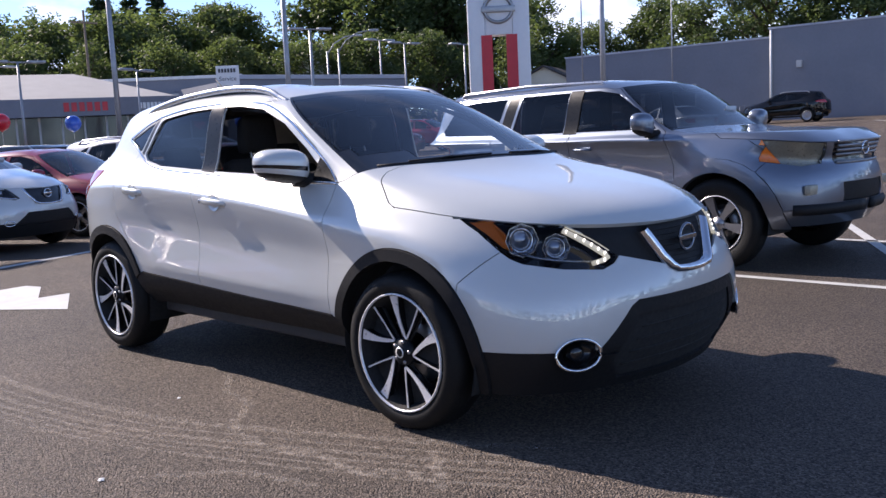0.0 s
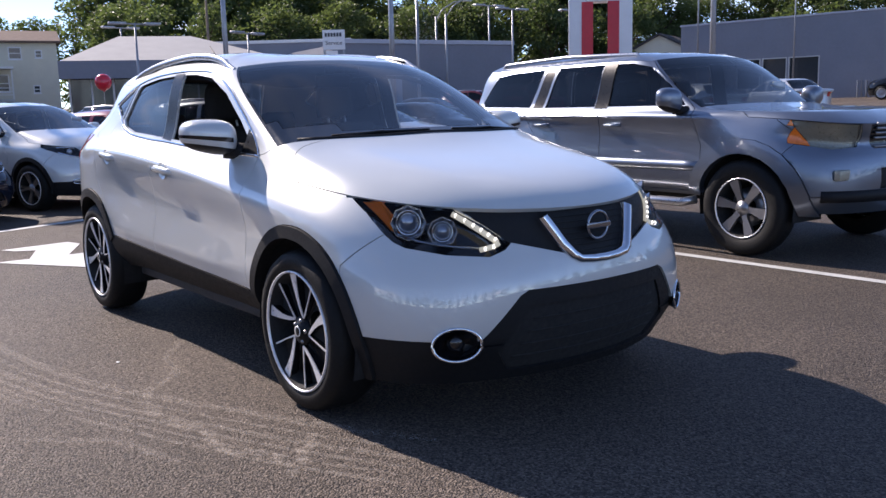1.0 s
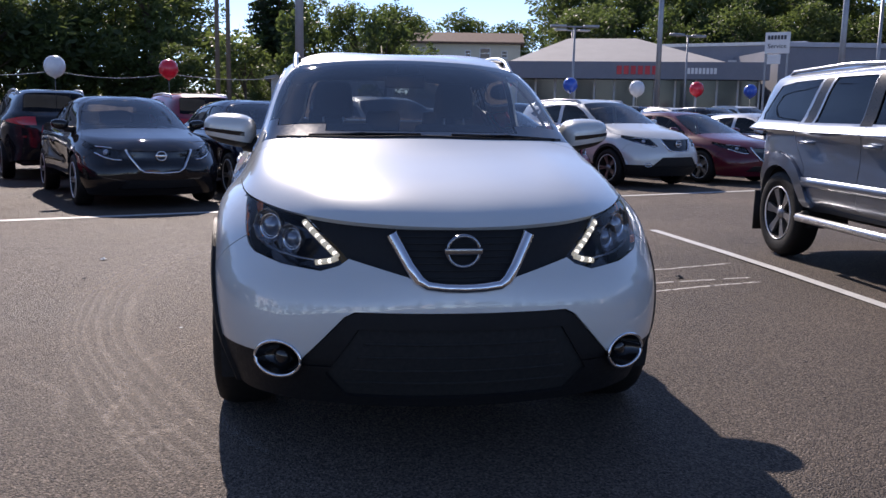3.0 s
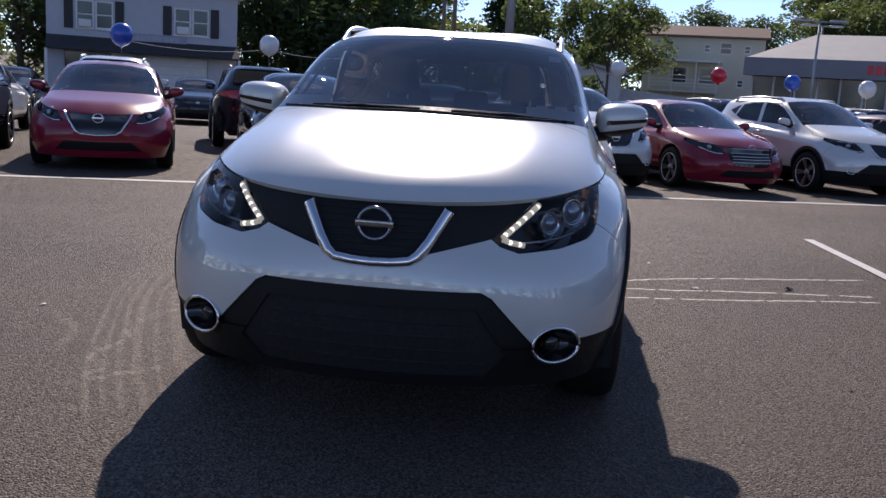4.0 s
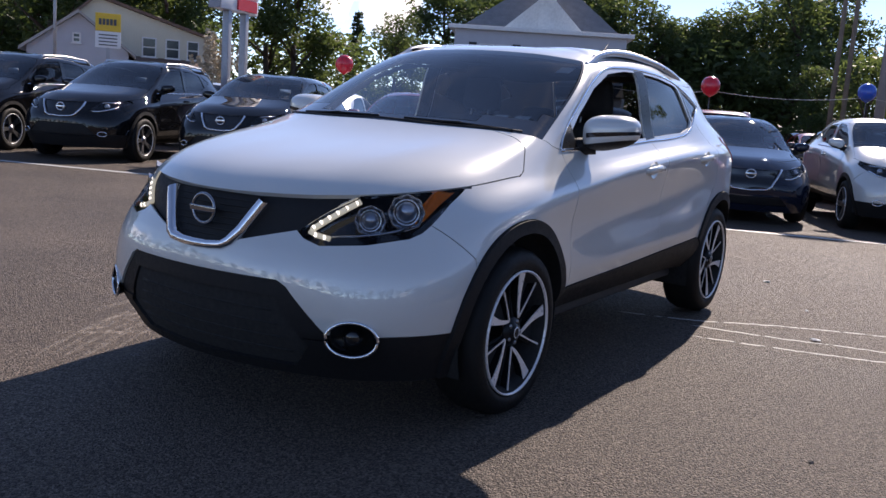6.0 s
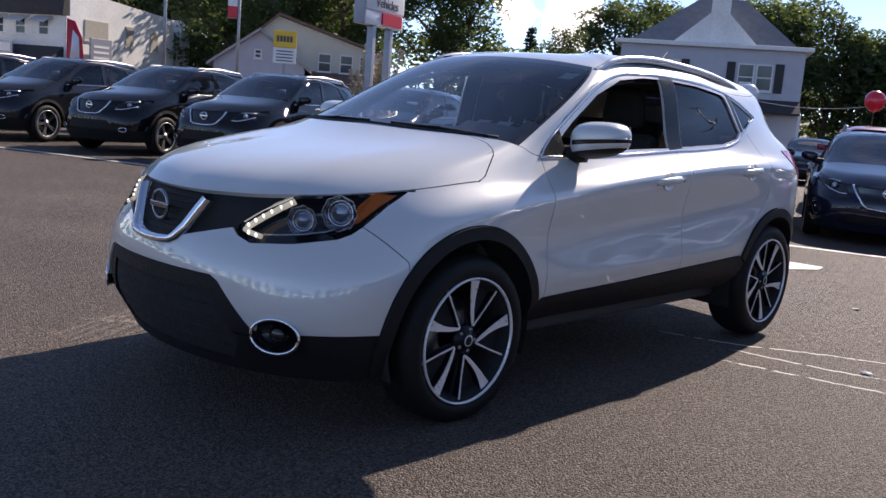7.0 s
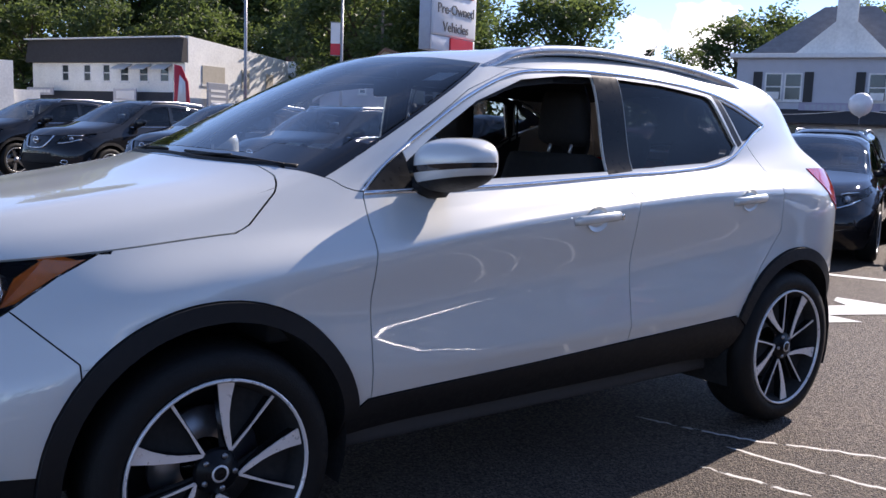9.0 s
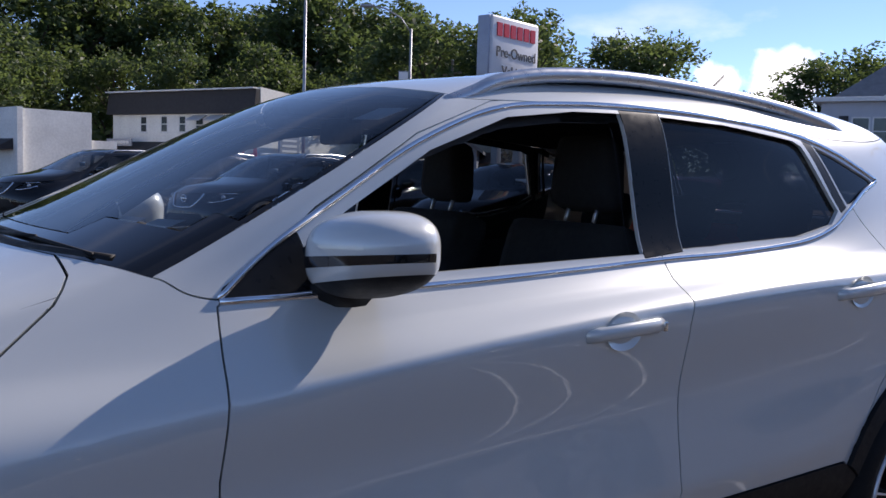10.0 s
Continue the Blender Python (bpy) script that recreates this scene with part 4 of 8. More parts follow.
        part("bowl", lathe([(.090, .012), (.078, -.02), (.05, -.045), (.0, -.05)], 28), M["gloss"], fog).matrix_basis = Matrix.Translation(o) @ rot @ Matrix.Diagonal((1, 1, .68, 1))
        part("lamp", lathe([(.034, -.04), (.032, -.012), (.018, -.002), (0, .0)], 20), M["gloss"], fog).matrix_basis = Matrix.Translation(o) @ rot
    # chrome round the side glass, handles, mirrors, rails
    belt = [(.83, 1.043), (.6, 1.048), (.3, 1.058), (0, 1.073), (-.3, 1.09), (-.55, 1.10), (-.84, 1.124), (-1.0, 1.162), (-1.10, 1.208), (-1.22, 1.265), (-1.325, 1.298)]
    arch = [(.83, 1.047), (.72, 1.135), (.55, 1.242), (.36, 1.352), (.14, 1.436), (-.08, 1.460), (-.3, 1.465), (-.62, 1.456), (-.96, 1.427), (-1.136, 1.386), (-1.24, 1.345), (-1.33, 1.304)]
    for s in (1, -1):
        for pts, r in ((belt, .0085), (arch, .0085)):
            q = hermite(np.arange(len(pts)), pts, np.linspace(0, len(pts) - 1, 60))
            part("window_trim", tube([(p.x, s * p.y, p.z) for p in (sy(x, z, .001) for x, z in q)], r, 6, flat=.55), M["chrome"], car, "bright chrome window trim")
        for (x, z), dr in (((-.055, .953), doors[0 if s > 0 else 1]), ((-.95, 1.0), rdoors[0 if s > 0 else 1])):
            p = sy(x, z)
            h = part("handle", tube([(x + .115, s * (p.y - .006), z - .012), (x + .085, s * (p.y + .007), z - .006), (x, s * (p.y + .011), z), (x - .085, s * (p.y + .008), z + .004), (x - .115, s * (p.y - .006), z + .004)],
                                    [.014, .016, .017, .018, .016], 10, flat=.7), M["white"], dr)
            part("handle_cup", lathe([(.055, .001), (.045, -.004), (.02, -.010), (0, -.012)], 24), M["white"], dr).matrix_basis = Matrix.Translation((x + .01, s * (p.y + .003), z - .004)) @ Matrix.Diagonal((1.0, s, .8, 1))
            if x > -.5:
                part("keyhole", box(x - .108, s * (p.y + .019) - .004, z - .009, x - .096, s * (p.y + .019) + .004, z + .013, .002), M["chrome"], h)
        door_mirror(car, s, (.560, .904, 1.134), (.130, .126, .080), M["white"])
        rail = [(.235, 1.444), (.16, 1.474), (.08, 1.508), (-.08, 1.535), (-.35, 1.547), (-.72, 1.535), (-1.0, 1.513), (-1.22, 1.480), (-1.32, 1.448)]
        q = hermite(np.arange(len(rail)), rail, np.linspace(0, len(rail) - 1, 40))
        part("roof_rail", tube([(x, s * (.585 - .03 * max(0, -x - .3)), z) for x, z in q], .019, 8, flat=.8), M["satin"], car, "satin silver roof rail")
        lo = [(x, sz(x, .56).z - .004) for x in np.linspace(.1, -1.2, 20)]
        part("rail_base", tube([(x, s * (.57 - .03 * max(0, -x - .3)), z + .01) for x, z in lo], .012, 6), M["clad"], car)
        for cx in (1.3235, -1.3235):
            m = Matrix.Translation((cx, s * .785, .326 if s > 0 and cx > 0 else .340)) @ (Matrix.Rotation(radians(0 if s > 0 else 180), 4, "Z")) @ Matrix.Rotation(radians(SPIN[s, cx > 0]), 4, "Y")
            wheel(car, m)
            bm2 = bmesh.new()
            r = [(.40 * math.cos(a), .40 * math.sin(a)) for a in np.linspace(-.35, math.pi + .35, 24)]
            A = [bm2.verts.new((cx + a, s * .86, .345 + b)) for a, b in r]
            B = [bm2.verts.new((cx + a, s * .50, .345 + b)) for a, b in r]
            for i in range(len(r) - 1):
                bm2.faces.new((A[i], A[i + 1], B[i + 1], B[i]))
            bm2.faces.new(B)
            part("wheel_liner", bm2, M["under"], car)
        wp = [(1.015, .63), (1.075, .40), (1.11, .12)] if s > 0 else [(1.115, -.02), (1.09, -.27), (1.05, -.52)]
        wip = part("wiper", tube([sz(x, y, .005) for x, y in wp], .0045, 6), M["clad"], car)
        part("wiper_arm", tube([sz(wp[2][0] + .010, wp[2][1], .0), sz(wp[1][0], wp[1][1], .008)], .0045, 6), M["clad"], wip)
    part("undertray", box(-1.8, -.64, .26, 1.9, .64, .34, .03), M["under"], car)
    part("cowl", tube([sz(1.125 - .9 * (abs(y) / .72) ** 3 * .2, y, -.006) for y in np.linspace(-.66, .66, 21)], .012, 6), M["clad"], car)
    cabin(car)
    lin = panel(bm, [LAB["roof"]], mid=True, gap=0, depth=0, shift=-.035)
    part("headliner", lin, M["trim"], car)
    both("door_card", ["front_door", "rear_door"], M["trim"], gap=0, depth=0, shift=-.045)
    part("rear_view_mirror", box(.20, -.11, 1.36, .23, .11, 1.43, .012), M["clad"], car)
    part("sensor_housing", box(.22, -.06, 1.43, .40, .06, 1.475, .015, Matrix.Translation((0, 0, .0))), M["clad"], car)
    part("antenna", cyl((-1.22, 0, 1.55), (-1.40, 0, 1.69), .006, .003, 8), M["clad"], car)
    for y, z0 in ((.515, 1.165), (.60, 1.165), (.555, 1.412)):
        st = bmesh.new()
        rows = [[st.verts.new(sx(y + dy, z0 + dz, -.006 - k)) for dy, dz in ((-.028, -.014), (.028, -.014), (.028, .016), (-.028, .016))] for k in (0, .002)]
        st.faces.new(rows[0])
        st.faces.new(rows[1][::-1])
        for i in range(4):
            st.faces.new((rows[0][i], rows[0][i - 1], rows[1][i - 1], rows[1][i]))
        part("sticker", st, M["paper"], car, "small paper windshield sticker", smooth=False)
    bm.free()
    return car


hero_car()


# ---- ground ----
def ground_z(x, y):
    """The lot dips gently behind the white car and rises towards the far long grey building and the woods."""
    z = -.013 * max(0.0, -x - 2.0) if x > -30 else -.364 + .02 * (-x - 30)
    w = max(0.0, y - 10.0)
    return z * max(0.0, 1 - w / 25) + .027 * w if y < 60 else .027 * 50 + .04 * (y - 60)


bm = bmesh.new()
xs = np.concatenate([np.linspace(-600, -130, 12), np.linspace(-120, 60, 61), np.linspace(80, 500, 10)])
ys = np.concatenate([np.linspace(-600, -130, 12), np.linspace(-120, 100, 71), np.linspace(130, 600, 10)])
vv = [[bm.verts.new((x, y, ground_z(x, y))) for y in ys] for x in xs]
for i in range(len(xs) - 1):
    for j in range(len(ys) - 1):
        bm.faces.new((vv[i][j], vv[i + 1][j], vv[i + 1][j + 1], vv[i][j + 1]))
tagged(part("ground", bm, M["asphalt"]), "weathered dark asphalt of a dealer's parking lot", "ground", kind="structure")


def strip(name, pts, width, label):
    bm = bmesh.new()
    P = []
    for a, b in zip(pts, pts[1:]):
        n = max(1, int(math.dist(a, b) / .8))
        P += [(a[0] + (b[0] - a[0]) * i / n, a[1] + (b[1] - a[1]) * i / n) for i in range(n)]
    P.append(pts[-1])
    L, R = [], []
    for i, p in enumerate(P):
        a, b = P[max(0, i - 1)], P[min(len(P) - 1, i + 1)]
        d = Vector((b[0] - a[0], b[1] - a[1], 0)).normalized()
        n = Vector((-d.y, d.x, 0)) * width / 2
        for lst, s in ((L, 1), (R, -1)):
            x, y = p[0] + n.x * s, p[1] + n.y * s
            lst.append(bm.verts.new((x, y, ground_z(x, y) + .005)))
    for i in range(len(P) - 1):
        bm.faces.new((L[i], R[i], R[i + 1], L[i + 1]))
    bmesh.ops.recalc_face_normals(bm, faces=bm.faces[:])
    return tagged(part(name, bm, M["line"]), label, "road marking", kind="structure")


ROW = lambda y: -7.96 - .425 * y
strip("bay_line", [(ROW(y) + 1.15, y) for y in (13, 5, -5, -15, -22)], .15, "white painted line along the parking row")
strip("bay_line", [(-4.2, 3.22), (4.5, 3.36)], .10, "white painted line between two parking bays")
strip("bay_line", [(-.6, 8.4), (1.7, 4.3)], .10, "white painted parking bay line")
strip("bay_line", [(.2, 5.75), (3.5, 5.7)], .10, "white painted parking bay line")
bm = bmesh.new()
for poly in ([(-3.1, -.50), (-3.98, -.12), (-4.0, -1.02)], [(-3.98, -.40), (-4.70, -.10), (-4.95, -.15), (-4.85, -.80), (-4.66, -.72), (-4.55, -.55), (-3.98, -.74)]):
    bm.faces.new([bm.verts.new((x, y, ground_z(x, y) + .006)) for x, y in poly])
bmesh.ops.recalc_face_normals(bm, faces=bm.faces[:])
tagged(part("arrow_marking", bm, M["line"]), "worn white painted turn arrow on asphalt", "road marking", kind="structure")


# ---- dust, scratches and litter on the asphalt ----
def dust_mat(name, color, cover, scale):
    """Dust that lies broken over the stones: clear between the patches."""
    m, n, l, b = node_mat(name)
    tc, nz, rp, tr, mix = n.new("ShaderNodeTexCoord"), n.new("ShaderNodeTexNoise"), n.new("ShaderNodeMapRange"), n.new("ShaderNodeBsdfTransparent"), n.new("ShaderNodeMixShader")
    nz.inputs["Scale"].default_value, nz.inputs["Detail"].default_value = scale, 8
    rp.inputs["From Min"].default_value, rp.inputs["From Max"].default_value = 0.34, 0.66
    rp.inputs["To Min"].default_value, rp.inputs["To Max"].default_value = 0.0, cover
    b.inputs["Base Color"].default_value, b.inputs["Roughness"].default_value = (*color, 1), 0.95
    l.new(tc.outputs["Object"], nz.inputs["Vector"])
    l.new(nz.outputs["Fac"], rp.inputs["Value"])
    l.new(rp.outputs[0], mix.inputs[0])
    l.new(tr.outputs[0], mix.inputs[1])
    l.new(b.outputs[0], mix.inputs[2])
    l.new(mix.outputs[0], n["Material Output"].inputs["Surface"])
    return m


M["dust"] = dust_mat("asphalt_dust", (.42, .37, .32), .27, 24)
M["scrape"] = dust_mat("pale_scrape", (.62, .60, .56), 3.0, 12)


def mark(name, pts, width, material, label, z=.004, wobble=.01, seed=1):
    rng = random.Random(seed)
    q = hermite(np.arange(len(pts)), pts, np.linspace(0, len(pts) - 1, 14 * len(pts)))
    bm, prev = bmesh.new(), None
    for i, p in enumerate(q):
        d = q[min(len(q) - 1, i + 1)] - q[max(0, i - 1)]
        n = np.array((-d[1], d[0])) / max(1e-6, np.linalg.norm(d))
        w = width / 2 * rng.uniform(.85, 1.1) * min(1, .25 + i / 4, .25 + (len(q) - 1 - i) / 4)
        o = n * rng.uniform(-wobble, wobble)
        pair = [bm.verts.new((*(p + o + n * k), ground_z(*p) + z)) for k in (w, -w)]
        if prev:
            bm.faces.new((prev[0], prev[1], pair[1], pair[0]))
        prev = pair
    bmesh.ops.recalc_face_normals(bm, faces=bm.faces[:])
    ob = tagged(part(name, bm, material), label, "stain", kind="structure")
    ob.visible_shadow = False
    return ob


for i, (off, wide) in enumerate(((0, .030), (.055, .022), (.11, .030), (.175, .040), (.25, .022), (.34, .06))):
    mark("tyre_mark", [(-3.8, -1.25 + off * .5), (-2.5, -1.76 + off * .8), (-1.2, -2.0 + off), (-.3, -1.93 + off), (.4 - off * .1, -1.78 + off), (1.1 - off * .3, -1.52 + off), (1.75 - off * .5, -1.24 + off), (2.2 - off * .6, -1.0 + off)],
         wide, M["dust"], "pale dusty curved tyre mark on asphalt", .003 + .0006 * i, .004, i)
for i, pts in enumerate(([(-.80, .50), (-.97, .94), (-1.22, 1.32), (-1.45, 1.78), (-1.74, 2.6), (-1.9, 3.0)], [(-.82, .96), (-.91, 1.44), (-1.02, 1.8), (-1.18, 2.5), (-1.26, 2.9)], [(-.55, 1.04), (-.67, 1.55), (-.78, 1.9), (-.98, 2.5), (-1.08, 2.85)])):
    mark("scrape", pts, .020, M["scrape"], "thin pale wavy scrape on asphalt", .004, .008, 20 + i)
for i, pts in enumerate(([(-.10, -.86), (.20, -1.04), (.44, -1.08), (.69, -1.32), (1.01, -1.38)], [(1.05, -1.40), (1.30, -1.30), (1.53, -1.33), (1.70, -1.22), (1.85, -1.20)],
                         [(1.62, -.98), (1.75, -1.10), (1.93, -1.25)], [(.9, -1.9), (1.2, -1.6), (1.55, -1.5)])):
    mark("scuff", pts, .045, M["dust"], "faint pale scuff on asphalt", .0058, .015, 40 + i)


def litter(x, y, size, seed, material, label):
    """A crumpled scrap: a few folded facets lying on the asphalt."""
    rng = random.Random(seed)
    bm = bmesh.new()
    bmesh.ops.create_icosphere(bm, subdivisions=2, radius=1)
    for v in bm.verts:
        v.co = Vector((v.co.x * size * rng.uniform(.6, 1.2), v.co.y * size * rng.uniform(.4, .9), max(0, v.co.z) * size * rng.uniform(.15, .5)))
    ob = tagged(part("litter", bm, material, smooth=False), label, "litter", "litter")
    ob.matrix_basis = pose(x, y, ground_z(x, y) + .004, 0, 0, rng.uniform(0, 360))


for i, (x, y, s) in enumerate(((-2.35, -2.19, .035), (-1.47, -2.13, .022), (.82, -1.98, .018), (.06, -1.24, .012), (-1.30, 2.30, .045), (-1.05, 1.62, .03), (-1.9, 1.4, .02), (1.02, 2.0, .012), (-2.9, .9, .03))):
    litter(x, y, s, 60 + i, M["paper"] if i % 3 != 1 else M["trim"], "small scrap of litter on the asphalt")


# ---- other cars ----
def remap(table):
    a, b = zip(*sorted(table))
    return lambda v: float(np.interp(v, a, b) + (min(0, v - a[0]) + max(0, v - a[-1])))


SEDAN_TOP = [
    [(-2.40, 0, 1.02), (-2.38, .45, 1.02), (-2.26, .70, 1.02), (-1.90, .80, 1.00), (-1.41, .83, .97), (-.75, .84, .94), (-.20, .84, .92),
     (.40, .84, .90), (.95, .84, .88), (1.41, .80, .865), (1.80, .73, .81), (2.15, .54, .75), (2.31, .30, .73), (2.35, 0, .725)],
    [(-1.88, 0, 1.09), (-1.86, .40, 1.085), (-1.78, .58, 1.07), (-1.60, .70, 1.04), (-1.35, .77, 1.01), (-.75, .78, .985), (-.20, .785, .965),
     (.40, .785, .95), (.98, .78, .935), (1.10, .73, .965), (1.16, .67, .98), (1.25, .48, .995), (1.30, .24, 1.0), (1.32, 0, 1.0)],
    [(-1.15, 0, 1.39), (-1.14, .30, 1.385), (-1.08, .47, 1.37), (-.98, .55, 1.345), (-.80, .58, 1.345), (-.55, .60, 1.355), (-.15, .61, 1.36),
     (.12, .60, 1.35), (.28, .57, 1.335), (.32, .52, 1.345), (.34, .45, 1.355), (.37, .32, 1.375), (.39, .16, 1.385), (.40, 0, 1.388)],
    [(-.95, 0, 1.43), (-.94, .22, 1.427), (-.90, .36, 1.42), (-.85, .42, 1.415), (-.70, .45, 1.42), (-.45, .46, 1.428), (-.15, .46, 1.43),
     (.05, .45, 1.42), (.15, .42, 1.405), (.18, .36, 1.41), (.20, .30, 1.415), (.22, .20, 1.42), (.23, .10, 1.425), (.235, 0, 1.425)],
    [(-.75, 0, 1.44), (-.73, 0, 1.44), (-.70, 0, 1.44), (-.65, 0, 1.442), (-.55, 0, 1.444), (-.40, 0, 1.446), (-.15, 0, 1.446),
     (-.05, 0, 1.444), (-.02, 0, 1.443), (0, 0, 1.442), (.01, 0, 1.442), (.02, 0, 1.441), (.025, 0, 1.441), (.03, 0, 1.441)],
]
BOX_TOP = [
    [(-2.36, 0, 1.13), (-2.34, .45, 1.13), (-2.28, .80, 1.13), (-2.10, .90, 1.13), (-1.40, .925, 1.122), (-.80, .925, 1.113), (-.20, .925, 1.113),
     (.35, .925, 1.109), (.95, .925, 1.104), (1.40, .88, 1.096), (1.80, .83, 1.07), (2.08, .66, 1.04), (2.18, .35, 1.03), (2.20, 0, 1.025)],
    [(-2.33, 0, 1.19), (-2.31, .45, 1.19), (-2.25, .75, 1.19), (-2.06, .845, 1.186), (-1.40, .87, 1.177), (-.80, .875, 1.173), (-.20, .875, 1.169),
     (.35, .875, 1.165), (.84, .87, 1.156), (.91, .82, 1.177), (.94, .75, 1.186), (.985, .52, 1.195), (1.01, .26, 1.199), (1.02, 0, 1.199)],
    [(-2.16, 0, 1.62), (-2.15, .42, 1.616), (-2.09, .63, 1.603), (-1.95, .69, 1.586), (-1.40, .71, 1.595), (-.80, .72, 1.603), (-.20, .725, 1.603),
     (.10, .72, 1.599), (.24, .70, 1.586), (.28, .66, 1.595), (.31, .58, 1.603), (.35, .40, 1.616), (.37, .20, 1.625), (.38, 0, 1.627)],
    [(-1.95, 0, 1.672), (-1.94, .35, 1.669), (-1.90, .52, 1.661), (-1.80, .57, 1.655), (-1.35, .59, 1.663), (-.80, .60, 1.668), (-.20, .60, 1.669),
     (.0, .59, 1.663), (.10, .56, 1.655), (.13, .50, 1.657), (.15, .42, 1.661), (.17, .28, 1.663), (.18, .14, 1.666), (.19, 0, 1.668)],
    [(-1.70, 0, 1.681), (-1.68, 0, 1.681), (-1.6, 0, 1.682), (-1.5, 0, 1.683), (-1.2, 0, 1.685), (-.80, 0, 1.686), (-.30, 0, 1.686),
     (-.10, 0, 1.684), (-.06, 0, 1.683), (-.04, 0, 1.682), (-.02, 0, 1.681), (0, 0, 1.681), (.01, 0, 1.681), (.02, 0, 1.681)],
]
KINDS = {
    "crossover": dict(x=[(-2.2, -2.30), (-1.3235, -1.35), (1.3235, 1.35), (2.215, 2.30)], w=1.0, z=[(.2, .22), (.6, .64), (1.05, 1.10), (1.6, 1.68)], top=None, wb=1.35, r=.352,
                      rear_x=-1.10),
    "small_crossover": dict(x=[(-2.2, -2.14), (-1.3235, -1.31), (1.3235, 1.31), (2.215, 2.14)], w=.965, z=[(.2, .22), (.6, .62), (1.05, 1.08), (1.6, 1.60)], top=None, wb=1.31, r=.335, rear_x=-1.1),
    "sedan": dict(x=[(-2.2, -2.44), (-1.3235, -1.41), (1.3235, 1.41), (2.215, 2.42)], w=1.0, z=[(.2, .17), (.385, .34), (.58, .52), (.72, .62), (.9, .82), (1.05, .94)], top=SEDAN_TOP, wb=1.41, r=.335,
                  rear_x=-1.0),
    "offroad": dict(x=[(-2.2, -2.45), (-1.3235, -1.395), (1.3235, 1.395), (2.215, 2.25)], w=1.03, z=[(.2, .36), (.40, .50), (.60, .74), (.72, .88), (.88, 1.02), (1.05, 1.14)], top=BOX_TOP, wb=1.395, r=.385,
                    rear_x=-1.2),
}


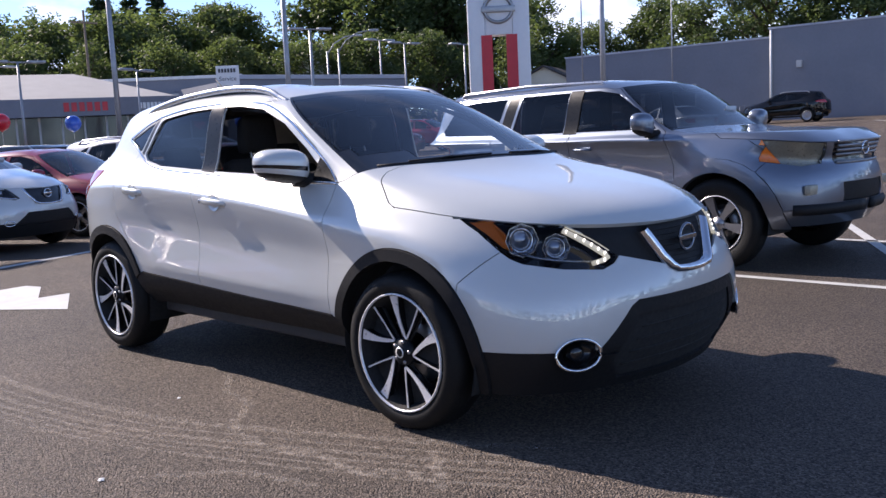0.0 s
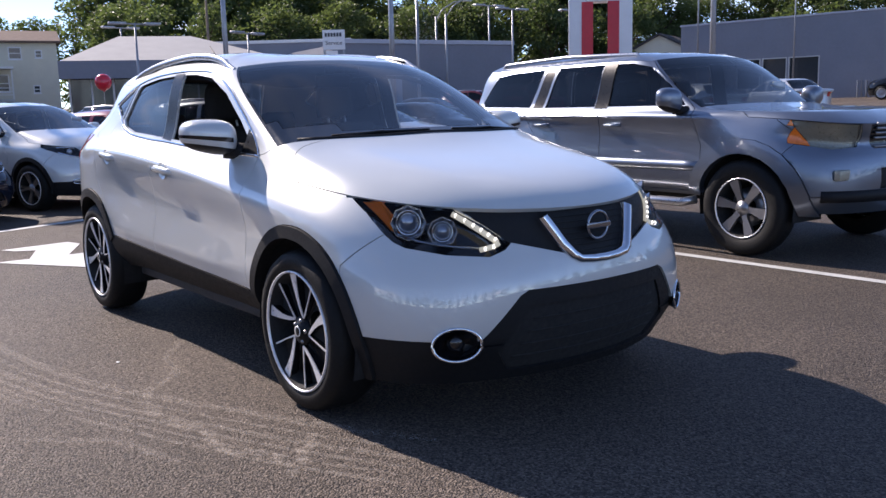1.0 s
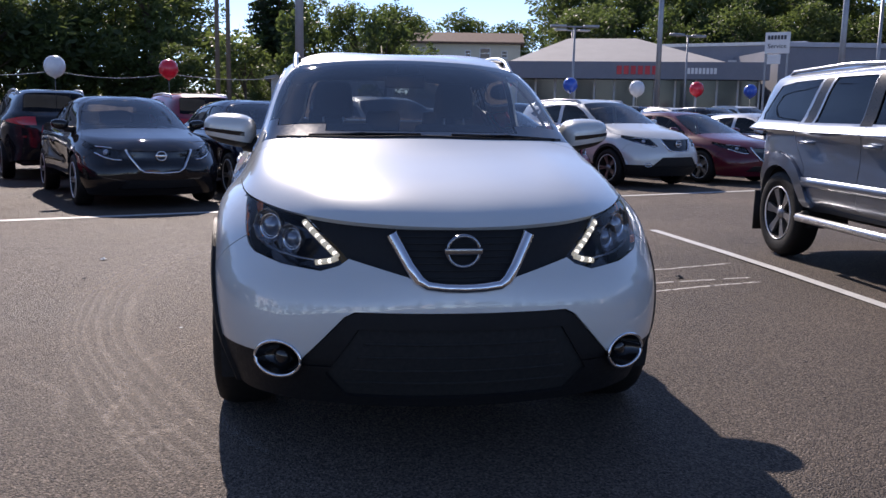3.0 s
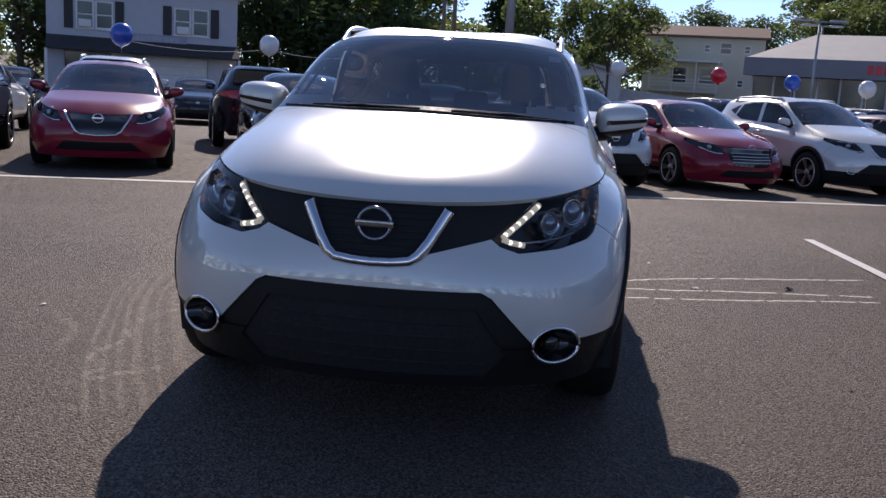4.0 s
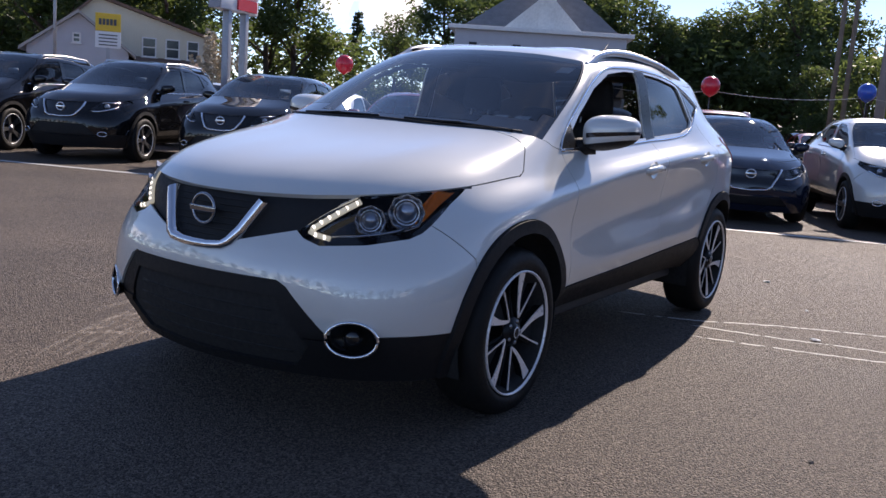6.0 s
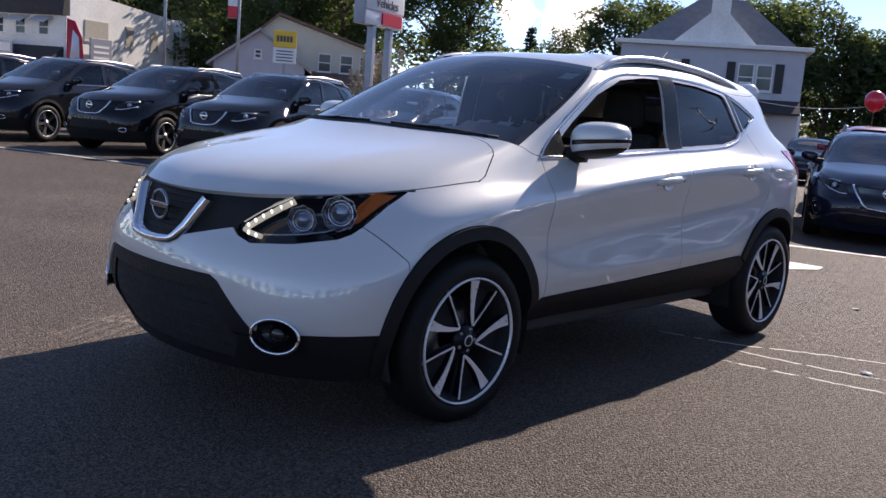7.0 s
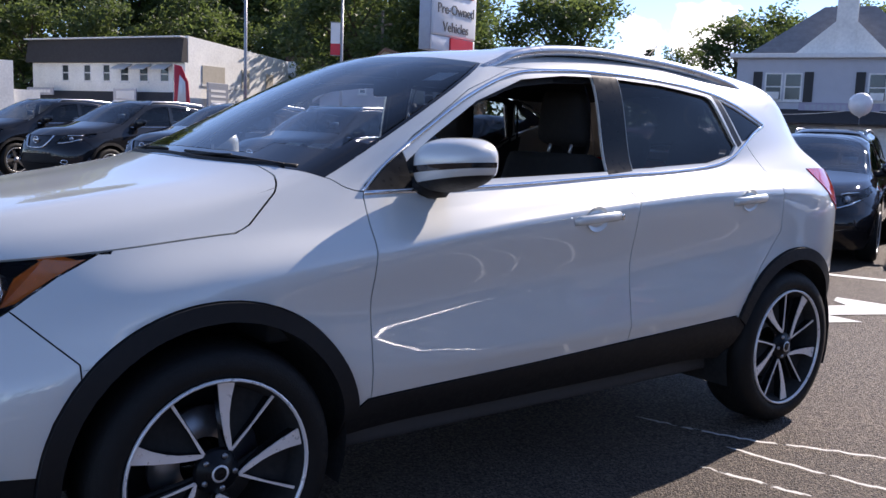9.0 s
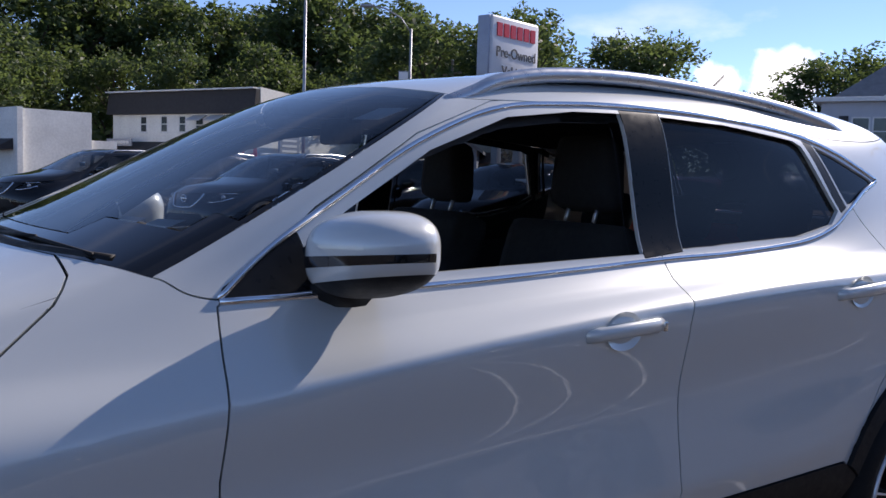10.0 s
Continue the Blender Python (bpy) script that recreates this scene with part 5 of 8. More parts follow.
def generic_car(kind, name, color, label, v_grille=True, wheels="split", glass="tint", detail=64, far=False):
    """A parked car of that kind at the origin, nose along +x, with panels, glass, lamps, grille, mirrors and wheels."""
    S = KINDS[kind]
    fx, fz, w = remap(S["x"]), remap(S["z"]), S["w"]
    base = CROSSOVER[:5] + (S["top"] or CROSSOVER[5:])
    lines = [[(fx(x), y * w, fz(z)) if i < 5 or not S["top"] else (x, y, z) for x, y, z in ln] for i, ln in enumerate(base)]
    bm = loft(lines, detail, [2, 2, 2, 2, 3, 4, 5, 2, 2])
    lu, lk, ll = bm.faces.layers.float["u"], bm.faces.layers.int["k"], bm.faces.layers.int["lab"]
    for f in bm.faces:
        u, k = f[lu], f[lk]
        f[ll] = LAB["roof"] if k >= 7 else LAB["windshield"] if k == 6 and u > 9.05 else LAB["rear_glass"] if k == 6 and u < 1.75 else LAB["hood"] if k == 5 and u > 9.1 else LAB["tailgate"] if u < 1.9 and k >= 2 else 0
    sid = lambda f: f[lk] <= 6 and f[ll] in (0, LAB["fender"], LAB["front_door"], LAB["rear_door"], LAB["pillar"]) and f.calc_center_median().y > .40
    nose = lambda f: f[lk] <= 4 and f.calc_center_median().x > fx(1.5)
    P = lambda pts: [(fx(x), fz(z)) for x, z in pts]
    Y = lambda pts: [(y * w, fz(z)) for y, z in pts]
    zt = fz(1.46) if not S["top"] else (1.335 if kind == "sedan" else 1.59)
    zb = fz(1.09) if not S["top"] else (.965 if kind == "sedan" else 1.18)
    cut(bm, P([(1.60, .95), (1.79, .80), (1.665, .66), (1.64, .1), (2.9, .1), (2.9, 1.1), (1.6, 1.1)]), "xz", nose, LAB["bumper"])
    if kind == "sedan":
        cut(bm, [(.97, .1), (.98, .70), (.95, .93), (.30, 1.315), (0, 1.375), (-.21, 1.38), (-.21, .97), (-.19, .1)], "xz", sid, LAB["front_door"])
        cut(bm, [(-.19, .1), (-.21, .97), (-.21, 1.38), (-.55, 1.375), (-.88, 1.33), (-1.27, 1.05), (-1.20, .80), (-1.02, .60), (-.98, .1)], "xz", sid, LAB["rear_door"])
        cut(bm, [(.84, .985), (.55, 1.165), (.29, 1.285), (.05, 1.335), (-.15, 1.342), (-.16, .99)], "xz", sid, LAB["front_glass"])
        cut(bm, [(-.25, .995), (-.24, 1.342), (-.55, 1.335), (-.85, 1.29), (-1.18, 1.07), (-.95, 1.02)], "xz", sid, LAB["rear_glass_side"])
    elif kind == "offroad":
        cut(bm, [(.98, 0.1), (.98, 0.87), (.87, 1.173), (.28, 1.586), (.05, 1.625), (-.19, 1.629), (-.19, 1.173), (-.17, 0.1)], "xz", sid, LAB["front_door"])
        cut(bm, [(-.17, 0.1), (-.19, 1.173), (-.19, 1.629), (-1.05, 1.629), (-1.24, 1.19), (-1.22, 1.087), (-.98, 0.82), (-.93, 0.1)], "xz", sid, LAB["rear_door"])
        cut(bm, [(.77, 1.199), (.56, 1.371), (.30, 1.534), (.08, 1.573), (-.10, 1.577), (-.12, 1.199)], "xz", sid, LAB["front_glass"])
        cut(bm, [(-.12, 1.182), (-.10, 1.59), (-.26, 1.59), (-.28, 1.182)], "xz", sid, LAB["pillar"])
        cut(bm, [(-.29, 1.199), (-.27, 1.577), (-.88, 1.576), (-.98, 1.199)], "xz", sid, LAB["rear_glass_side"])
        cut(bm, [(-1.02, 1.199), (-.92, 1.573), (-1.06, 1.571), (-1.16, 1.199)], "xz", sid, LAB["pillar"])
        cut(bm, [(-1.22, 1.203), (-1.10, 1.569), (-1.60, 1.556), (-1.86, 1.526), (-2.04, 1.268), (-2.0, 1.216)], "xz", sid, LAB["quarter_glass"])
    else:
        cut(bm, P([(.84, .1), (.86, .75), (.835, 1.035), (.36, 1.365), (.14, 1.455), (-.10, 1.48), (-.295, 1.482), (-.30, 1.09), (-.25, .1)]), "xz", sid, LAB["front_door"])
        cut(bm, P([(-.25, .1), (-.30, 1.09), (-.295, 1.482), (-.75, 1.470), (-1.0, 1.442), (-1.06, 1.415), (-1.13, 1.225), (-1.19, 1.06), (-1.18, .86), (-1.05, .72), (-.88, .1)]), "xz", sid, LAB["rear_door"])
        cut(bm, P([(.72, 1.075), (.55, 1.21), (.34, 1.338), (.12, 1.422), (-.225, 1.452), (-.23, 1.105)]), "xz", sid, LAB["front_glass"])
        cut(bm, P([(-.33, 1.115), (-.325, 1.445), (-.62, 1.437), (-.94, 1.408), (-1.05, 1.21), (-.84, 1.14)]), "xz", sid, LAB["rear_glass_side"])
        cut(bm, P([(-1.02, 1.402), (-1.10, 1.225), (-1.32, 1.296), (-1.14, 1.37)]), "xz", sid, LAB["quarter_glass"])
    low = lambda f: f[lk] <= 4 and f[ll] != LAB["tailgate"]
    R = S["r"]
    for cx in (S["wb"], -S["wb"]):
        if kind != "sedan":
            cut(bm, circle(cx, R, R + (.16 if kind == "offroad" else .10), 28), "xz", low, LAB["arch"])
        cut(bm, circle(cx, R, R + .045, 28), "xz", low, LAB["gone"])
        cut(bm, [(cx - R - .045, R), (cx - R - .045, .02), (cx + R + .045, .02), (cx + R + .045, R)], "xz", low, LAB["gone"])
    if kind != "sedan":
        cut(bm, [(S["wb"] - R, .05), (S["wb"] - R, fz(.38)), (-S["wb"] + R, fz(.40)), (-S["wb"] + R, .05)], "xz", lambda f: low(f) and f[ll] != LAB["gone"], LAB["sill"])
        cut(bm, Y([(-.1, .05), (-.1, .388), (1.2, .402), (1.2, .05)]), "yz", lambda f: nose(f) and f[ll] not in (LAB["gone"], LAB["arch"]), LAB["lip"])
    if kind == "offroad":
        cut(bm, [(.49, .93), (.52, .865), (.68, .85), (.86, .90), (1.2, .94), (1.2, 1.06), (.86, 1.075), (.53, 1.06)], "yz", lambda f: nose(f) and f.calc_center_median().x > 1.76, LAB["headlight"])
        cut(bm, [(1.50, 1.2), (1.70, 1.2), (1.80, 1.0), (1.94, .80), (1.50, .80)], "xz", lambda f: f[ll] == LAB["headlight"], LAB["amber"])
        cut(bm, [(-.1, .86), (.40, .86), (.43, 1.0), (.42, 1.2), (-.1, 1.2)], "yz", nose, LAB["grille"])
        cut(bm, [(-.1, .55), (.36, .55), (.36, .70), (-.1, .70)], "yz", nose, LAB["intake"])
    else:
        cut(bm, Y([(.42, .722), (.50, .705), (.62, .735), (.72, .785), (.79, .84), (.83, .93), (.80, .99), (.52, .99), (.53, .865)]), "yz", nose, LAB["headlight"])
        if v_grille:
            g = [(-.1, .99), (.40, .99), (.37, .82), (.25, .54), (.20, .52), (-.1, .51)] if kind == "sedan" else [(-.1, .99), (.34, .99), (.33, .84), (.23, .66), (.17, .63), (-.1, .62)]
        else:
            g = [(-.1, .99), (.36, .99), (.40, .80), (.38, .62), (.28, .50), (-.1, .48)]
        cut(bm, Y(g), "yz", nose, LAB["grille"])
        cut(bm, Y([(-.1, .36), (-.1, .53), (.37, .53), (.53, .40), (.53, .36)] if kind != "sedan" else [(-.1, .30), (-.1, .42), (.40, .42), (.52, .30)]), "yz", lambda f: nose(f) and f[ll] != LAB["grille"], LAB["intake"])
    tail = {"sedan": [(-2.6, .80), (-2.6, .96), (-2.16, .95), (-2.10, .86), (-2.2, .80)], "offroad": [(-2.6, .92), (-2.6, 1.26), (-2.26, 1.26), (-2.24, .95)]}.get(kind) or P([(-1.72, .99), (-1.70, 1.02), (-1.95, 1.075), (-2.5, 1.08), (-2.5, .93), (-1.98, .93)])
    cut(bm, tail, "xz", lambda f: f[lk] <= 5 and f.calc_center_median().y > .38, LAB["taillight"])
    bm.normal_update()
    sx, sy, sz = skin_tools(bm)
    if far:
        for f in bm.faces:
            if f[ll] in [LAB[q] for q in ("front_door", "rear_door", "bumper", "tailgate", "hood", "roof")]:
                f[ll] = 0
            elif f[ll] in (LAB["quarter_glass"],):
                f[ll] = LAB["rear_glass_side"]
            elif f[ll] in (LAB["lip"], LAB["sill"], LAB["arch"], LAB["pillar"]):
                f[ll] = LAB["intake"]
        wheels = "plain"
    car = thing(name, pose(0, 0, 0), label, "car", "parked cars")
    C = color

    def both(nm, labs, material, lab="", **kw):
        for b in pieces(panel(bm, [LAB[x] for x in labs], **kw)):
            if b.faces:
                r = mirrored(b)
                part(nm, b, material, car, lab)
                part(nm, r, material, car, lab)

    def whole(nm, labs, material, lab="", **kw):
        for b in pieces(panel(bm, [LAB[x] for x in labs], mid=True, **kw)):
            if b.faces:
                part(nm, b, material, car, lab)
    whole("body_shell", ["shell"], C)
    whole("hood", ["hood"], C, gap=.003)
    whole("roof", ["roof"], C, gap=.001)
    whole("tailgate", ["tailgate"], C, gap=.003)
    whole("front_bumper", ["bumper"], C, gap=.003)
    whole("windshield", ["windshield"], M["glass"], gap=.004, depth=0)
    whole("rear_window", ["rear_glass"], M[glass], gap=.004, depth=0)
    both("front_door", ["front_door"], C, gap=.003)
    both("rear_door", ["rear_door"], C, gap=.003)
    both("pillar_trim", ["pillar"], M["piano"], gap=.001)
    both("front_window", ["front_glass"], M[glass], gap=0, depth=0, shift=-.01)
    both("rear_side_window", ["rear_glass_side"], M[glass], gap=0, depth=0, shift=-.01)
    both("quarter_window", ["quarter_glass"], M[glass], gap=0, depth=0, shift=-.006)
    both("wheel_arch_trim", ["arch"], C if kind == "offroad" else M["clad"], depth=.06, shift=.03 if kind == "offroad" else .01)
    both("sill_trim", ["sill"], M["clad"] if kind != "offroad" else C, depth=.03, shift=.004)
    whole("front_lip", ["lip"], M["clad"] if kind != "offroad" else C, depth=.02)
    whole("lower_intake", ["intake"], M["clad"], depth=.02, shift=-.01)
    both("headlight", ["headlight"], M["lens"], "clear headlamp", gap=.003, depth=.02)
    both("lamp_housing", ["headlight"], M["gloss"] if kind != "offroad" else M["cloudy"], gap=0, depth=0, shift=-.03)
    both("amber_marker", ["amber"], M["amber"], "amber turn lamp", gap=.002)
    both("taillight", ["taillight"], M["redlens"], "red tail lamp", shift=.006)
    whole("grille", ["grille"], M["gloss"], gap=.002, depth=.02, shift=-.014)
    if far:
        pass
    elif kind == "offroad":
        for z in (.86, .925, .96, .995, 1.03):
            part("grille_bar", tube([sx(y, z, .004) for y in np.linspace(-.38, .38, 9)], .012, 6), M["alloygrey"], car)
        c = sx(0, .965, .02)
        part("badge", tube([c + Vector((0, .06 * math.cos(a), .05 * math.sin(a))) for a in np.linspace(0, 2 * math.pi, 24, endpoint=False)], .008, 6, True), M["chrome"], car)
    elif v_grille:
        v = Y([(.405, .83), (.36, .75), (.27, .57), (.21, .525), (0, .51)] if kind == "sedan" else [(.345, .85), (.30, .75), (.235, .66), (.18, .635), (0, .625)])
        v = v + [(-y, z) for y, z in v[-2::-1]]
        part("grille_surround", tube([sx(y, z, .004) for y, z in v], [.017] * 3 + [.012] * 3 + [.017] * 3, 6), M["chrome"], car, "chrome V-shaped grille bar")
        c = sx(0, fz(.765), .012)
        b = part("badge", tube([c + Vector((0, .062 * math.cos(a), .056 * math.sin(a))) for a in np.linspace(0, 2 * math.pi, 24, endpoint=False)], .008, 6, True), M["chrome"], car)
        part("badge_bar", box(c.x - .004, -.072, c.z - .012, c.x + .008, .072, c.z + .012, .003), M["chrome"], b)
    else:
        for z in (.56, .62, .68, .74, .80):
            part("grille_bar", tube([sx(y, fz(z), 0) for y in np.linspace(-.34, .34, 9)], .009, 6), M["satin"], car)
        c = sx(0, fz(.83), .012)
        part("badge", tube([c + Vector((0, .06 * math.cos(a), .035 * math.sin(a))) for a in np.linspace(0, 2 * math.pi, 24, endpoint=False)], .007, 6, True), M["chrome"], car)
    if not far and kind != "offroad":
        for s in (1, -1):
            for pts, r in (([(.46, .722), (.54, .722), (.64, .752), (.72, .795)], .010), ([(.545, .85), (.60, .86), (.70, .865)], .006)):
                q = [sx(y * w, fz(z), .002) for y, z in pts]
                part("lamp_trim", tube([(p.x, s * p.y, p.z) for p in q], r, 6), M["chrome"], car, "bright lamp strip")
            p = sx(.60 * w, fz(.80), -.012)
            bq = bmesh.new()
            bmesh.ops.create_uvsphere(bq, u_segments=14, v_segments=8, radius=.042, matrix=Matrix.Translation((p.x - .02, s * p.y, p.z)))
            part("projector", bq, M["projector"], car)
            if kind != "sedan":
                p = sx(.62 * w, fz(.40), .002)
                part("fog_lamp", tube([(p.x - .03 * math.cos(a), s * (p.y + .06 * math.cos(a)), p.z + .035 * math.sin(a)) for a in np.linspace(0, 2 * math.pi, 18, endpoint=False)], .008, 6, True), M["chrome"], car)
            zs = zb + (.012 if kind == "sedan" else 0)
            xs2 = np.linspace(.80 if kind == "sedan" else fx(.78), -1.02 if kind == "sedan" else fx(-.86), 14)
            part("window_trim", tube([(x, s * (sy(x, zs + (0 if kind == "sedan" else -.045 * (x + .86) / 1.64)).y + .003), zs + (0 if kind == "sedan" else -.045 * (x + .86) / 1.64)) for x in xs2], .009, 5), M["chrome"], car)
    if far:
        part("badge", cyl(sx(0, fz(.76), -.02), sx(0, fz(.76), .015), .06, seg=10), M["chrome"], car)
    mx, my, mz = (.70, .93, 1.04) if kind == "sedan" else (.72, 1.02, 1.245) if kind == "offroad" else (fx(.615), .90 * w, fz(1.128))
    for s in (1, -1):
        if far:
            part("door_mirror", box(mx - .05, s * my - .10, mz - .06, mx + .06, s * my + .10, mz + .07, .03), C, car)
        else:
            door_mirror(car, s, (mx, my, mz), (.10, .115, .10) if kind == "offroad" else (.085, .11, .07), C, stripe=False)
        hz = .80 if kind == "sedan" else 1.03 if kind == "offroad" else fz(.95)
        for x in () if far else ((-.02, -.98) if kind == "offroad" else (fx(-.08), fx(-1.0))):
            p = sy(x, hz)
            part("handle", tube([(x + .10, s * (p.y - .004), hz), (x + .07, s * (p.y + .03), hz), (x - .07, s * (p.y + .03), hz), (x - .10, s * (p.y - .004), hz)], .014, 6), C, car)
        for cx in (S["wb"], -S["wb"]):
            m = Matrix.Translation((cx, s * (w * .915 - .125), R)) @ Matrix.Rotation(radians(0 if s > 0 else 180), 4, "Z") @ Matrix.Rotation(radians(20), 4, "Y")
            wheel(car, m, R, R * (.62 if kind == "offroad" else .69), .22, 6 if kind == "offroad" else 5, wheels, 14 if far else 28)
            if far:
                continue
            bm2 = bmesh.new()
            r = [((R + .055) * math.cos(a), (R + .055) * math.sin(a)) for a in np.linspace(-.2, math.pi + .2, 14)]
            A = [bm2.verts.new((cx + a, s * .85 * w, R + b)) for a, b in r]
            B = [bm2.verts.new((cx + a, s * .5, R + b)) for a, b in r]
            for i in range(len(r) - 1):
                bm2.faces.new((A[i], A[i + 1], B[i + 1], B[i]))
            bm2.faces.new(B)
            part("wheel_liner", bm2, M["under"], car)
        if kind in ("crossover", "offroad"):
            z0, y0 = (fz(1.50), .56) if kind == "crossover" else (1.625, .63)
            x0, x1 = (.05, fx(-1.25)) if kind == "crossover" else (.02, -1.85)
            part("roof_rail", tube([(x0 + .12, s * y0, z0 - .05), (x0, s * y0, z0 + .035), ((x0 + x1) / 2, s * y0, z0 + .06), (x1, s * y0, z0 + .03), (x1 - .12, s * y0, z0 - .05)], .018, 8), M["satin"], car)
        if kind == "offroad":
            part("side_step", tube([(-.98, s * .88, .42), (-.92, s * .98, .40), (.85, s * .98, .40), (.93, s * .88, .42)], .035, 8), M["satin"], car, "bright tubular side step")
            part("side_moulding", tube([(x, s * (sy(x, .70).y + .012), .70) for x in np.linspace(-.98, .98, 14)], .045, 6, flat=.4), C, car)
            p = sx(.64, .66, .004)
            part("fog_lamp", box(p.x - .05, s * .64 - .10, .62, p.x + .006, s * .64 + .10, .70, .012), M["cloudy"], car, "clouded rectangular fog lamp")
            part("bumper_insert", tube([(q.x, s * q.y, q.z) for q in (sx(y, .50, .004) for y in np.linspace(.05, .78, 9))], .05, 6, flat=.5), M["clad"], car)
            part("mud_flap", box(-S["wb"] - R - .075, s * .82 - .12, .18, -S["wb"] - R - .06, s * .82 + .12, .55), M["clad"], car)
    part("underbody", box(fx(-1.95), -.62, fz(.24), fx(1.95), .62, fz(.32), .02), M["under"], car)
    tint_top = zb - .02
    part("cabin_floor", box(-1.0, -.66, fz(.35), .95, .66, fz(.40), .01), M["trim"], car)
    part("dashboard", box(.50, -.64, fz(.60), 1.05, .64, zb - .06, .04), M["trim"], car)
    for x, y in () if far else ((.08, .36), (.08, -.36)):
        lean = Matrix.Translation((x - .18, y, zb - .50)) @ Matrix.Rotation(radians(-18), 4, "Y")
        b = part("seat", box(-.07, -.25, 0, .07, .25, .58, .05, lean), M["cloth"], car)
        part("headrest", box(-.04, -.13, .62, .05, .13, .78, .04, lean), M["cloth"], b)
    part("rear_bench", box(-1.02, -.60, fz(.45), -.88, .60, zb + .04, .05), M["cloth"], car)
    if not far:
        part("windshield_tag", box(.74, .38, zb + .12, .745, .56, zb + .20), M["paper"], car, "white price tag inside the windshield")
    bm.free()
    return car


def recolor(car, old, mat2, label, group="parked cars"):
    for o in car.children_recursive:
        if o.type == "MESH" and o.material_slots and o.data.materials[0] == old:
            o.material_slots[0].link = "OBJECT"
            o.material_slots[0].material = mat2
    return tagged(car, label, "car", group)


def park(x, y, heading):
    c, s = math.cos(radians(heading)), math.sin(radians(heading))
    tip = math.degrees(math.atan2(ground_z(x - 1.4 * c, y - 1.4 * s) - ground_z(x + 1.4 * c, y + 1.4 * s), 2.8))
    return Matrix.Translation((x, y, (ground_z(x + 1.4 * c, y + 1.4 * s) + ground_z(x - 1.4 * c, y - 1.4 * s)) / 2)) @ pose(0, 0, 0, 0, tip, heading)


wagon = generic_car("offroad", "offroad_suv", M["silver"], "silver blue off-road wagon with tinted glass and side steps", False, "solid", detail=90)
wagon.matrix_basis = park(-.93, 4.52, -2.6)

H = 23.0


def in_row(back, y, length, dx=0.0):
    """The pose of a car whose nose stands on the row's front line at that y."""
    hx, hy = math.cos(radians(H)), math.sin(radians(H))
    return park(ROW(y) - hx * (length - .1) + dx, y - hy * (length - .1), H)


sedan = generic_car("sedan", "sedan", M["brown"], "dark brown sedan with chrome grille and dusty hood")
suv = generic_car("crossover", "crossover_car", M["black"], "black crossover with alloy wheels and tinted glass", wheels="split")
mini = generic_car("small_crossover", "small_crossover_car", M["white"], "white small crossover with dark roof pillars")
compact = generic_car("sedan", "compact_sedan", M["red"], "red compact sedan with wide barred grille", False)
sedan.matrix_basis = in_row(0, -2.4, 2.40, .4)
suv.matrix_basis = in_row(0, -9.75, 2.28)
mini.matrix_basis = in_row(0, 1.5, 2.12)
compact.matrix_basis = in_row(0, 3.7, 2.40)
for src, y, ln, col, lab in (
        (sedan, -.55, 2.40, "navy", "dark blue sedan with chrome grille"), (sedan, -5.15, 2.40, "red", "red sedan with chrome grille and window tag"),
        (mini, -7.4, 2.12, "black", "black small crossover with alloy wheels"), (suv, -11.9, 2.28, "black", "black crossover facing the drive lane"),
        (suv, -14.4, 2.28, "darkgrey", "dark grey crossover in the row"), (suv, -16.9, 2.28, "black", "black crossover at the row's far end"),
        (suv, 6.1, 2.28, "white", "white crossover beside a red sedan"), (sedan, 8.4, 2.40, "maroon", "maroon sedan with chrome grille"),
        (sedan, 10.8, 2.40, "lightsilver", "light silver sedan with tinted glass"), (sedan, 13.2, 2.40, "black", "black sedan at the row's end")):
    tmpl = {sedan: M["brown"], suv: M["black"], mini: M["white"], compact: M["red"]}[src]
    recolor(copy_thing(src, in_row(0, y, ln)), tmpl, M[col], lab)

FAR = [(generic_car("sedan", "sedan", M["brown"], "dark sedan in a further row", detail=32, far=True), M["brown"], "sedan"),
       (generic_car("crossover", "crossover_car", M["black"], "black crossover in a further row", detail=32, far=True), M["black"], "crossover")]
FAR[0][0].matrix_basis, FAR[1][0].matrix_basis = park(-26.0, 17.5, 20), park(-27.2, 14.6, 20)
for q, _, _ in FAR:
    q["group"] = "cars in the further rows"


